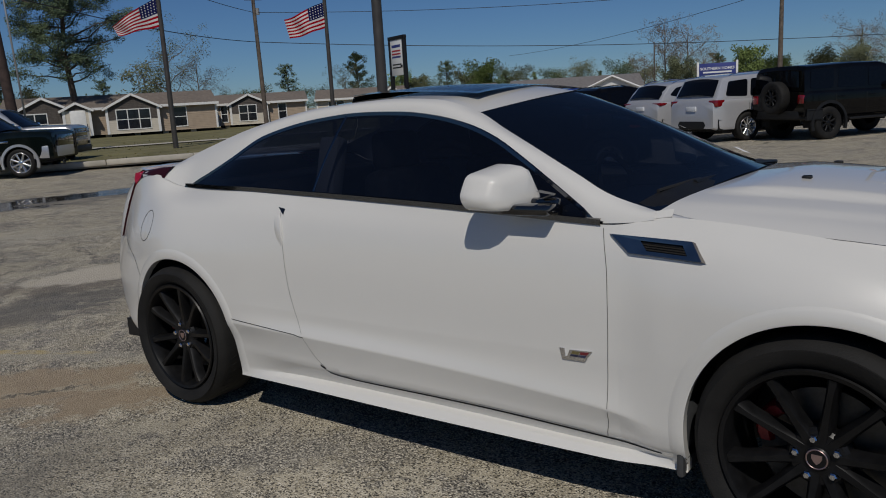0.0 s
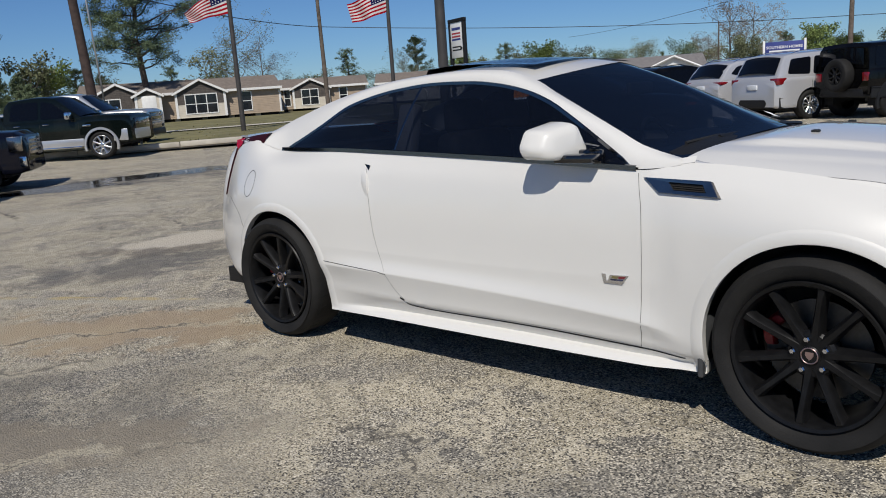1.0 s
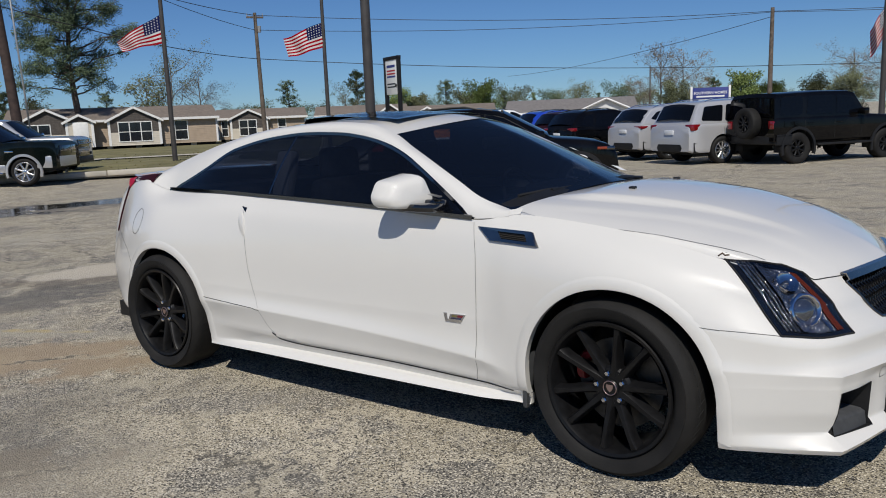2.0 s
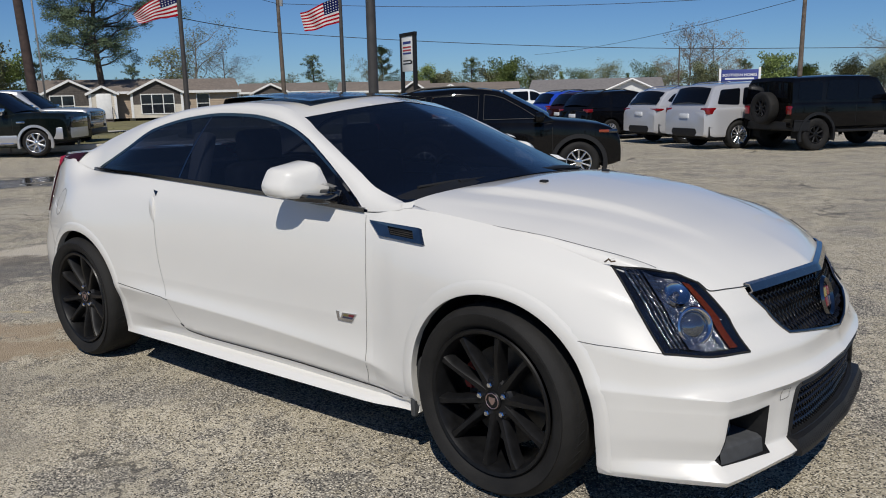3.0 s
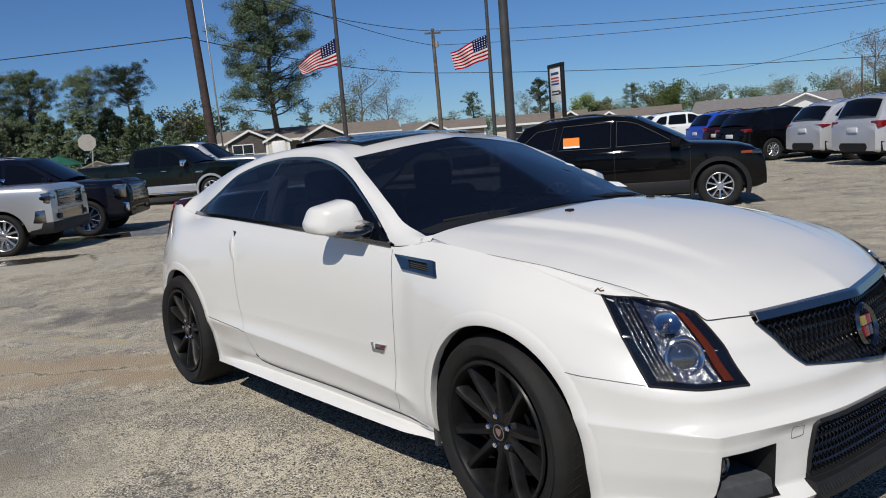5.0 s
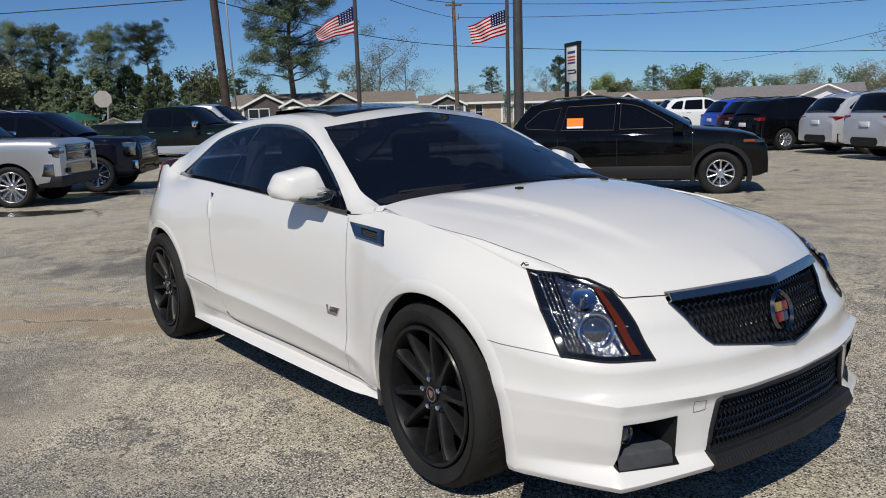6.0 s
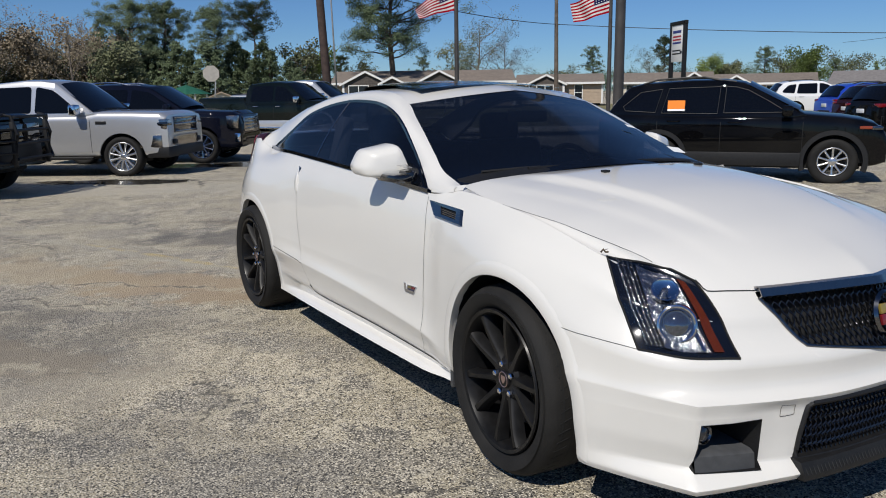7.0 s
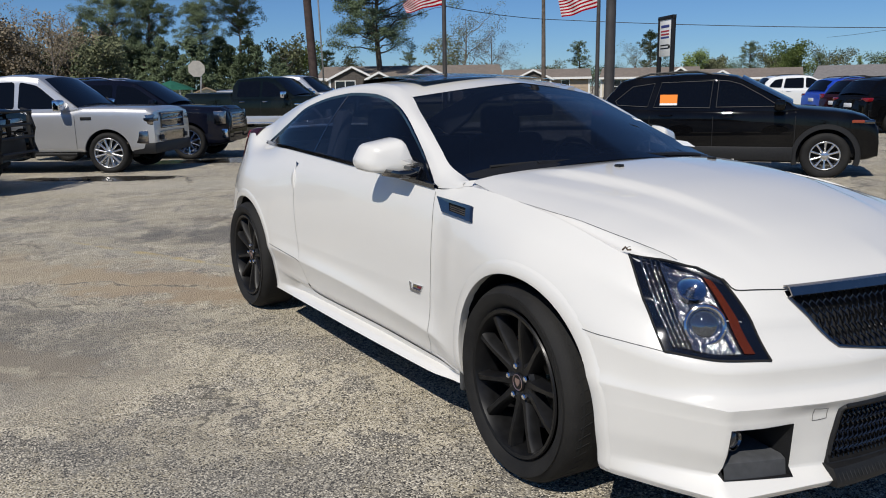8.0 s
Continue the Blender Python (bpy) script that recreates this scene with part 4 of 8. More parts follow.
def coupe_seams():
    seam([(-0.645, -0.82, 0.952), (-0.622, -0.86, 0.80), (-0.618, -0.868, 0.646), (-0.62, -0.87, 0.45), (-0.621, -0.877, 0.34), (-0.632, -0.855, 0.275)], "y", 0.0022, material=SOFT_GAP)
    seam([(-2.13, -0.83, 0.985), (-2.10, -0.874, 0.828), (-2.078, -0.885, 0.657), (-2.041, -0.889, 0.53), (-1.995, -0.893, 0.43), (-1.945, -0.87, 0.355), (-1.865, -0.86, 0.312), (-1.70, -0.856, 0.303), (-1.15, -0.855, 0.299), (-0.80, -0.855, 0.285), (-0.632, -0.853, 0.273)], "y", 0.003, n=90, material=LIT_GAP)
    seam(HOOD_EDGE[:7], "z", 0.0018, material=SOFT_GAP)
    seam([(-0.488, -0.752, 1.000), (-0.486, -0.758, 0.993), (-0.475, -0.764, 0.984)], "z", 0.004, n=6)
    seam([(0.603, -0.607, 0.786), (0.640, -0.59, 0.757), (0.675, -0.53, 0.756), (0.712, -0.455, 0.758)], "x", 0.004, n=14)
    seam([(0.30, -0.915, 0.632), (0.388, -0.905, 0.624), (0.49, -0.878, 0.619), (0.595, -0.827, 0.607)], "y", 0.0022, n=20, material=SOFT_GAP)
    seam([(-3.46, -0.82, 0.80), (-3.38, -0.87, 0.77), (-3.27, -0.91, 0.71), (-3.20, -0.93, 0.62)], "y", 0.003, n=20)
    seam([(-2.51, -0.914, 0.487), (-2.2, -0.90, 0.462), (-2.0, -0.896, 0.448)], "y", 0.003, n=20)
    # wide black ribbon: gap under the door with its shade painted in
    seam([(-1.93, -0.86, 0.330), (-1.86, -0.856, 0.304), (-1.70, -0.85, 0.294), (-1.15, -0.85, 0.290), (-0.80, -0.85, 0.276), (-0.45, -0.86, 0.255)], "y", 0.009, 0.0012, n=60)
    t = np.linspace(0, 2 * math.pi, 33)
    seam([(-3.13 + 0.068 * math.cos(a), -0.85, 0.885 + 0.085 * math.sin(a)) for a in t], "y", 0.003, n=60, both=False)
    seam([(0.850, -0.50, 0.450), (0.852, -0.452, 0.450), (0.858, -0.452, 0.412), (0.852, -0.50, 0.408), (0.850, -0.50, 0.450)], "x", 0.002, n=24, both=False, material=SOFT_GAP)


coupe_seams()


def sparkling_chrome():
    """Bright pressed reflector with a broken surface."""
    m = mat("lamp_reflector_chrome", (0.34, 0.345, 0.355), 0.15, 0.95)
    return mottle(m, 45, 0.25, 0.9, 55, 0.08)


LAMP_CHROME = sparkling_chrome()
PROJECTOR = mat("projector_glass", (0.22, 0.24, 0.27), 0.04, 0.85, 0.5, 1.0)


def headlamp(sgn):
    lamp = new("headlamp", None)
    lamp.parent = coupe
    lamp["label"] = "clear headlamp with amber strip and chrome projector"
    left = arc_curve([(0.384, -0.762, 0.849), (0.509, -0.814, 0.719), (0.595, -0.827, 0.607)], 19)
    right = arc_curve([(0.610, -0.612, 0.785), (0.662, -0.604, 0.733), (0.777, -0.600, 0.585)], 19)
    top = arc_curve([(0.384, -0.762, 0.849), (0.505, -0.675, 0.826), (0.610, -0.612, 0.785)], 15)
    low = arc_curve([(0.595, -0.827, 0.607), (0.708, -0.732, 0.593), (0.777, -0.600, 0.585)], 15)
    P = coons(left, right, top, low)

    def add(name, rows, material, label="", th=0.0):
        bm = bmesh.new()
        grid_faces(bm, sided(rows, sgn))
        if th:
            bmesh.ops.solidify(bm, geom=bm.faces[:], thickness=th)
        bmesh.ops.recalc_face_normals(bm, faces=bm.faces[:])
        return part(name, bm, material, lamp, label)
    add("housing", skin(P, 0.0015), GLOSS_BLACK, "gloss black lamp housing")

    def at(u, v, lift=0.004):
        i, j = u * 18, v * 14
        p = P[min(18, int(round(i))), min(14, int(round(j)))]
        return on_body(p, lift)

    def strip(u0, u1, v0, v1, lift, n=15, m=4):
        us, vs = np.linspace(0, 1, n), np.linspace(0, 1, m)
        i0 = np.arange(19)
        R = []
        for t in us:
            r = []
            for q in vs:
                u = u0 + (u1 - u0) * t
                va, vb = (v0[0] + (v0[1] - v0[0]) * t), (v1[0] + (v1[1] - v1[0]) * t)
                v = va + (vb - va) * q
                fi, fj = u * 18, v * 14
                a, b = int(min(17, fi)), int(min(13, fj))
                s, w = fi - a, fj - b
                p = P[a, b] * (1 - s) * (1 - w) + P[a + 1, b] * s * (1 - w) + P[a, b + 1] * (1 - s) * w + P[a + 1, b + 1] * s * w
                r.append(on_body(p, lift(t, q) if callable(lift) else lift)[0])
            R.append(r)
        return R
    # amber strip, chrome light pipes, dull reflector field
    add("amber_strip", strip(0.10, 0.93, (0.73, 0.77), (0.82, 0.87), 0.006), AMBER, "amber marker strip", 0.003)
    for v0, v1, w0 in ((0.085, 0.10, 0.030), (0.135, 0.150, 0.022), (0.185, 0.195, 0.028), (0.235, 0.240, 0.018)):
        add("light_pipe", strip(0.07, 0.94, (v0, v1), (v0 + w0, v1 + w0), lambda t, q: 0.004 + 0.005 * math.sin(math.pi * q)), LAMP_CHROME, "fluted clear light pipe")
    add("top_strip", strip(0.02, 0.10, (0.06, 0.10), (0.95, 0.95), 0.004), DARK_CHROME, "", 0.002)
    add("reflector", strip(0.11, 0.94, (0.27, 0.28), (0.68, 0.72), lambda t, q: 0.002 + 0.010 * (2 * abs(q - 0.5)) ** 2, 19, 11), LAMP_CHROME, "silver reflector")
    add("marker_lens", strip(0.74, 0.93, (0.64, 0.65), (0.675, 0.685), 0.011), CHROME, "", 0.002)

    def turned(u, v, prof, nm, mt, lb="", n=32):
        c, nrm = at(u, v, 0.004)
        m = Matrix.Translation(c) @ nrm.to_track_quat("Z", "Y").to_matrix().to_4x4()
        bm = lathe(bmesh.new(), prof, n, "z")
        bm.transform(m)
        for v_ in bm.verts:
            v_.co.y *= sgn
        bmesh.ops.recalc_face_normals(bm, faces=bm.faces[:])
        part(nm, bm, mt, lamp, lb)
    turned(0.33, 0.50, [(0.006, 0.001), (0.020, 0.003), (0.032, 0.009), (0.038, 0.015), (0.041, 0.015), (0.044, 0.002)], "upper_bowl", CHROME, "chrome reflector bowl")
    turned(0.33, 0.50, [(0.0, 0.016), (0.006, 0.014), (0.010, 0.008), (0.010, 0.0)], "bulb", LAMP_CHROME)
    turned(0.67, 0.50, [(0.043, 0.002), (0.047, 0.010), (0.053, 0.014), (0.058, 0.012), (0.062, 0.001)], "projector_ring", CHROME)
    turned(0.67, 0.50, [(0.0, 0.019), (0.014, 0.0175), (0.028, 0.012), (0.038, 0.005), (0.042, 0.001)], "projector_lens", PROJECTOR, "round projector lens")
    add("lens", skin(P, lambda u, v: 0.003 + 0.020 * min(1, 5 * min(u, 1 - u, v, 1 - v))), LAMP_GLASS, "clear lamp cover")
    for edge in (left, low, right, top):
        bm = bmesh.new()
        pts = [on_body(p, 0.002)[0] for p in edge]
        tube(bm, [(p.x, p.y * sgn, p.z) for p in pts], 0.0035, 5)
        part("lamp_seal", bm, GAP, lamp)


for s_ in (1, -1):
    headlamp(s_)


def nose_x(y, z):
    h = FLANK_BVH.ray_cast(Vector((2.5, -abs(y), z)), Vector((-1, 0, 0)))
    return h[0].x if h[0] is not None else 0.8


MESH_BLACK = mottle(mat("grille_black_chrome", (0.06, 0.06, 0.065), 0.16, 0.9), 40, 0.2)


def lattice(parent, inside, y1, z0, z1, step, slope, r, back):
    """Crossing wires that follow the nose, cut to an outline; one part each way."""
    for way in (1, -1):
        bm = bmesh.new()
        c = -y1 - (z1 - z0) / slope
        while c < y1 + (z1 - z0) / slope:
            run = []
            for t in np.linspace(0, 1, 25):
                z = z0 + (z1 - z0) * t
                y = c + way * (z - z0) / slope
                if inside(y, z):
                    run.append((nose_x(y, z) - back + 0.004 * way * math.sin(t * 25 * math.pi / 2), y, z))
                elif len(run) > 1:
                    tube(bm, run, r, 4)
                    run = []
                else:
                    run = []
            if len(run) > 1:
                tube(bm, run, r, 4)
            c += step
        part("grille_mesh", bm, MESH_BLACK, parent, "bright black woven mesh")


def ring(parent, pts, r, material, name, label="", n=6):
    bm = bmesh.new()
    pts = [Vector(p) for p in pts]
    tube(bm, pts, r, n)
    return part(name, bm, material, parent, label)


def grilles():
    g = new("grille", None)
    g.parent = coupe
    g["label"] = "black mesh grille under a chrome bar"

    def low(y):
        y = abs(y)
        return 0.548 + 0.053 * y / 0.373 if y < 0.373 else 0.601 + (y - 0.373) * 1.57

    def inside(y, z):
        return abs(y) < 0.458 and low(y) < z < 0.752
    rows = []
    for y in np.linspace(-0.49, 0.49, 31):
        rows.append([(nose_x(y, z) - 0.05, y, z) for z in np.linspace(min(low(y) - 0.01, 0.77), 0.775, 7)])
    bm = bmesh.new()
    grid_faces(bm, rows)
    part("grille_back", bm, GAP, g)
    lattice(g, inside, 0.47, 0.545, 0.755, 0.026, 2.0, 0.0030, 0.012)
    edge = [(y, low(y)) for y in np.linspace(-0.460, 0.460, 61)]
    ring(g, [(nose_x(y, z) + 0.002, y, z) for y, z in edge], 0.0055, DARK_CHROME, "surround", "dark chrome grille surround", 8)
    bm = bmesh.new()
    rows = []
    for y in np.linspace(-0.462, 0.462, 41):
        x = 0.708 + (0.8138 - 0.708) * (1 - abs(y) / 0.49) ** 0.85
        z = 0.757
        rows.append([(x - 0.012, y, z + 0.008), (x + 0.006, y, z + 0.006), (x + 0.016, y, z - 0.012), (x + 0.008, y, z - 0.018)])
    grid_faces(bm, rows)
    bmesh.ops.recalc_face_normals(bm, faces=bm.faces[:])
    bmesh.ops.solidify(bm, geom=bm.faces[:], thickness=-0.004)
    part("top_bar", bm, SATIN_CHROME, g, "chrome bar along the top edge")
    # crest as a plain wreath and shield
    c = Vector((nose_x(0, 0.65) + 0.012, 0, 0.648))
    m = Matrix.Translation(c) @ Matrix.Rotation(radians(90), 4, "Z") @ Matrix.Rotation(radians(-14), 4, "X")
    bm = bmesh.new()
    lathe(bm, [(0.052, 0.0), (0.060, -0.010), (0.068, 0.0), (0.060, 0.006)], 32, "y", closed=True)
    for v in bm.verts:
        v.co.z *= 1.12
    bm.transform(m)
    crest_ob = part("crest", bm, DARK_CHROME, g, "chrome wreath with a coloured shield shape")
    for (x0, x1, z0, z1), col in (((-0.034, 0.0, 0.002, 0.034), (0.30, 0.22, 0.05)), ((0.0, 0.034, 0.002, 0.034), (0.22, 0.015, 0.02)), ((-0.034, 0.0, -0.034, 0.0), (0.20, 0.015, 0.02)), ((0.0, 0.026, -0.034, 0.0), (0.03, 0.04, 0.09))):
        bm = boxed(x0, x1, -0.006, 0.004, z0, z1, 0.002)
        bm.transform(m)
        part("shield_field", bm, mat("shield_enamel", col, 0.25, 0.2, 0.5, 0.6), crest_ob)
    # lower grille
    lg = new("lower_grille", None)
    lg.parent = coupe
    lg["label"] = "wide black mesh lower grille"

    def in_low(y, z):
        return abs(y) < 0.44 - (z - 0.268) * 0.2 and 0.268 < z < 0.440
    rows = [[(nose_x(y, z) - 0.06, y, z) for z in np.linspace(0.25, 0.455, 6)] for y in np.linspace(-0.45, 0.45, 25)]
    bm = bmesh.new()
    grid_faces(bm, rows)
    part("grille_back", bm, GAP, lg)
    lattice(lg, in_low, 0.44, 0.268, 0.440, 0.019, 1.7, 0.0028, 0.016)
    loop = [(y, 0.440) for y in np.linspace(-0.395, 0.395, 31)] + [(0.44 - (z - 0.268) * 0.2, z) for z in np.linspace(0.430, 0.274, 8)]
    loop += [(y, 0.266) for y in np.linspace(0.435, -0.435, 31)] + [(-0.44 + (z - 0.268) * 0.2, z) for z in np.linspace(0.274, 0.430, 8)] + [(-0.395, 0.440)]
    ring(lg, [(nose_x(y, z) + 0.000, y, z) for y, z in loop], 0.009, BLACK_PLASTIC, "grille_frame")
    bm = bmesh.new()
    rows = []
    for y in np.linspace(-0.452, 0.452, 41):
        x = max(nose_x(y, z) for z in (0.262, 0.235, 0.215)) + 0.004
        rows.append([(x - 0.05, y, 0.275), (x - 0.004, y, 0.268), (x, y, 0.258), (x + 0.012, y, 0.232), (x + 0.010, y, 0.215), (x - 0.06, y, 0.212), (x - 0.06, y, 0.270)])
    grid_faces(bm, rows)
    for end in (rows[0], rows[-1]):
        bm.faces.new([bm.verts.new(q) for q in end])
    bmesh.ops.recalc_face_normals(bm, faces=bm.faces[:])
    part("splitter", bm, BLACK_PLASTIC, lg, "ribbed black splitter")
    for i in range(60):
        y = -0.44 + 0.88 * i / 59
        x = max(nose_x(y, z) for z in (0.262, 0.235, 0.215)) + 0.005
        bm = bmesh.new()
        tube(bm, [(x, y, 0.254), (x + 0.0110, y, 0.234)], 0.0012, 4)
        part("splitter_rib", bm, BLACK_PLASTIC, lg)
    # fog lamp pockets
    for sgn in (-1, 1):
        f = new("fog_pocket", None)
        f.parent = coupe
        f["label"] = "dark grey fog lamp pocket"
        side = [(0.558, z) for z in np.linspace(0.252, 0.408, 7)] + [(y, 0.408) for y in np.linspace(0.558, 0.742, 9)][1:]
        side += [(0.742, z) for z in np.linspace(0.408, 0.252, 7)][1:] + [(y, 0.252) for y in np.linspace(0.742, 0.558, 9)][1:-1]
        rows = []
        for d in (0.003, -0.02, None):
            rows.append([((nose_x(y, z) + d) if d is not None else 0.64, sgn * y, z) for y, z in side + side[:1]])
        bm = bmesh.new()
        V = grid_faces(bm, rows)
        bm.faces.new(V[-1][:-1])
        bmesh.ops.recalc_face_normals(bm, faces=bm.faces[:])
        part("pocket", bm, BLACK_PLASTIC, f, smooth=True, autos=30)
        rows = []
        for y in np.linspace(0.561, 0.736, 9):
            rows.append([(nose_x(y, 0.30) - 0.002, sgn * y, 0.252), (nose_x(y, 0.29) - 0.006, sgn * y, 0.298), (nose_x(y, 0.30) - 0.022, sgn * y, 0.308), (0.645, sgn * y, 0.326)])
        bm = bmesh.new()
        grid_faces(bm, rows)
        bmesh.ops.recalc_face_normals(bm, faces=bm.faces[:])
        part("pocket_floor", bm, CLADDING_GREY, f, "grey moulded pocket floor", autos=30)
        fx = nose_x(0.695, 0.36) - 0.745
        bm = bmesh.new()
        lathe(bm, [(0.0, 0.700), (0.024, 0.704), (0.028, 0.710), (0.032, 0.708), (0.034, 0.69), (0.034, 0.66)], 28, "x", (fx, sgn * 0.698, 0.362))
        part("fog_lamp", bm, DARK_CHROME, f, "round dark-ringed fog lamp")
        bm = bmesh.new()
        lathe(bm, [(0.0, 0.712), (0.016, 0.710), (0.024, 0.705)], 24, "x", (fx, sgn * 0.698, 0.362))
        part("fog_lens", bm, mat("fog_glass", (0.08, 0.08, 0.09), 0.04, 0.5, 0.5, 1.0), f)


CLADDING_GREY = mottle(mat("dark_grey_moulding", (0.055, 0.057, 0.06), 0.55), 40, 0.15, 0.1, 250)
grilles()


def side_trim():
    for sgn in (1, -1):
        # fender vent
        v = new("fender_vent", None)
        v.parent = coupe
        v["label"] = "chrome fender vent with dark louvres"
        out = [(-0.622, -0.824, 0.936), (-0.347, -0.835, 0.920), (-0.306, -0.868, 0.866), (-0.553, -0.847, 0.880)]
        inn = [(-0.515, -0.835, 0.919), (-0.380, -0.84, 0.908), (-0.362, -0.86, 0.883), (-0.490, -0.85, 0.891)]
        bm = bmesh.new()
        a = [on_body(p, 0.001)[0] for p in out]
        b = [on_body(p, 0.012)[0] for p in out]
        c = [on_body(p, 0.010)[0] for p in inn]
        d = [on_body(p, 0.003)[0] for p in inn]
        rows = [r + r[:1] for r in (a, [p.lerp(sum(b, Vector()) / 4, 0.06) for p in b], c, d)]
        grid_faces(bm, sided(rows, sgn))
        bmesh.ops.recalc_face_normals(bm, faces=bm.faces[:])
        part("vent_frame", bm, SATIN_CHROME, v, "chrome vent frame", autos=20)
        bm = bmesh.new()
        bm.faces.new([bm.verts.new((p.x, p.y * sgn, p.z)) for p in d])
        part("vent_back", bm, GAP, v)
        for k in (0.25, 0.5, 0.75):
            bm = bmesh.new()
            p, q = d[0].lerp(d[3], k), d[1].lerp(d[2], k)
            tube(bm, [(p.x, p.y * sgn - 0.003 * sgn, p.z), (q.x, q.y * sgn - 0.003 * sgn, q.z)], 0.0035, 5)
            part("louvre", bm, GLOSS_BLACK, v)
        # door badge drawn as plain shapes
        e = new("door_badge", None)
        e.parent = coupe
        e["label"] = "silver and coloured badge shape"

        def plate(pts, material, lift, th=0.004):
            bm = bmesh.new()
            top = [on_body((x, -0.87, z), lift)[0] for x, z in pts]
            bot = [on_body((x, -0.87, z), 0.0)[0] for x, z in pts]
            f = [bm.verts.new((p.x, p.y * sgn, p.z)) for p in top]
            g = [bm.verts.new((p.x, p.y * sgn, p.z)) for p in bot]
            bm.faces.new(f)
            for i in range(len(f)):
                bm.faces.new((f[i], g[i], g[(i + 1) % len(f)], f[(i + 1) % len(f)]))
            bmesh.ops.recalc_face_normals(bm, faces=bm.faces[:])
            part("badge_plate", bm, material, e, smooth=False)
        plate([(-0.790, 0.556), (-0.772, 0.556), (-0.768, 0.530), (-0.690, 0.530), (-0.700, 0.518), (-0.780, 0.518)], CHROME, 0.004)
        plate([(-0.752, 0.553), (-0.672, 0.556), (-0.694, 0.528), (-0.762, 0.530)], CHROME, 0.005)
        plate([(-0.742, 0.550), (-0.714, 0.550), (-0.720, 0.540), (-0.746, 0.540)], mat("badge_gold", (0.24, 0.20, 0.09), 0.3, 0.5), 0.006)
        plate([(-0.712, 0.550), (-0.682, 0.551), (-0.690, 0.541), (-0.716, 0.541)], mat("badge_red", (0.16, 0.02, 0.025), 0.3), 0.006)
        plate([(-0.747, 0.539), (-0.720, 0.539), (-0.724, 0.532), (-0.752, 0.532)], mat("badge_dark", (0.03, 0.03, 0.06), 0.3), 0.006)
        plate([(-0.718, 0.539), (-0.691, 0.540), (-0.697, 0.532), (-0.722, 0.532)], mat("badge_blue", (0.04, 0.045, 0.09), 0.3), 0.006)
        # door pull: dark corner and a scooped crease below it
        h = new("door_handle", None)
        h.parent = coupe
        h["label"] = "recessed pull at the door's rear edge"
        bm = bmesh.new()
        tri_ = [on_body(p, 0.002)[0] for p in ((-2.150, -0.83, 0.992), (-2.105, -0.835, 0.986), (-2.108, -0.845, 0.960))]
        bm.faces.new([bm.verts.new((p.x, p.y * sgn, p.z)) for p in tri_])
        part("pull_corner", bm, GLOSS_BLACK, h)
        rows = []
        for t in np.linspace(0, 1, 14):
            z = 0.968 - 0.14 * t
            w = 0.030 * math.sin(math.pi * min(1, t * 0.85 + 0.14)) ** 0.8
            xc = -2.138 + 0.03 * t
            rows.append([on_body((xc - w, -0.86, z), 0.0005)[0], on_body((xc - w * 0.3, -0.86, z), 0.008 * math.sin(math.pi * t))[0], on_body((xc + w * 0.5, -0.86, z), 0.010 * math.sin(math.pi * t))[0], on_body((xc + w * 0.62, -0.86, z), 0.0005)[0]])
        bm = bmesh.new()
        grid_faces(bm, sided(rows, sgn))
        part("pull_scoop", bm, PEARL, h)
        # tail lamp: a red wedge over the rear corner, its dark tip, and a dark blade below
        lamp = new("tail_lamp", None)
        lamp.parent = coupe
        lamp["label"] = "red wedge tail lamp with a thin dark blade below"
        upper = [Vector(p) for p in ((-3.485, -0.655, 1.128), (-3.36, -0.678, 1.142), (-3.23, -0.690, 1.154), (-3.09, -0.690, 1.162))]
        lower = [on_body(p, 0.004)[0] for p in ((-3.455, -0.70, 1.074), (-3.37, -0.70, 1.104), (-3.24, -0.70, 1.136), (-3.10, -0.695, 1.158))]
        back = [p + Vector((-0.04, 0.17, 0.006)) for p in upper]
        for i0, i1, nm_, material in ((0, 2, "lens", LAMP_RED), (1, 4, "lamp_tip", DARK_LENS)):
            bm = bmesh.new()
            rows = [[lower[i], (lower[i] + upper[i]) / 2 + Vector((-0.002, -0.004, 0)), upper[i], back[i]] for i in range(i0, i1)]
            if i0 == 0:
                rows.insert(0, [lower[0] + Vector((-0.02, 0.05, 0)), upper[0] + Vector((-0.03, 0.05, -0.03)), upper[0] + Vector((-0.03, 0.05, 0)), back[0]])
            grid_faces(bm, sided(rows, sgn))
            bmesh.ops.recalc_face_normals(bm, faces=bm.faces[:])
            part(nm_, bm, material, lamp, autos=40)
        bm = bmesh.new()
        rows = []
        for p, w in (((-3.455, -0.69, 1.080), 0.018), ((-3.52, -0.705, 0.98), 0.009), ((-3.56, -0.72, 0.88), 0.007), ((-3.58, -0.73, 0.79), 0.004)):
            q, nr = on_body(p, 0.0)
            rows.append([on_body(q + Vector((w, 0.0, w * 0.4)), 0.002)[0], q + nr * 0.010, on_body(q + Vector((-w * 1.6, w * 1.2, -w * 0.2)), 0.002)[0]])
        grid_faces(bm, sided(rows, sgn))
        bmesh.ops.recalc_face_normals(bm, faces=bm.faces[:])
        part("blade", bm, DARK_LENS, lamp)
        # mirror
        m_ = new("door_mirror", None)
        m_.parent = coupe
        m_["label"] = "pearl white door mirror on a black arm"
        poly = [(-0.765, 1.030), (-0.812, 1.168), (-0.952, 1.137), (-0.990, 1.064), (-0.972, 1.024), (-0.87, 1.012)]
        rim = []
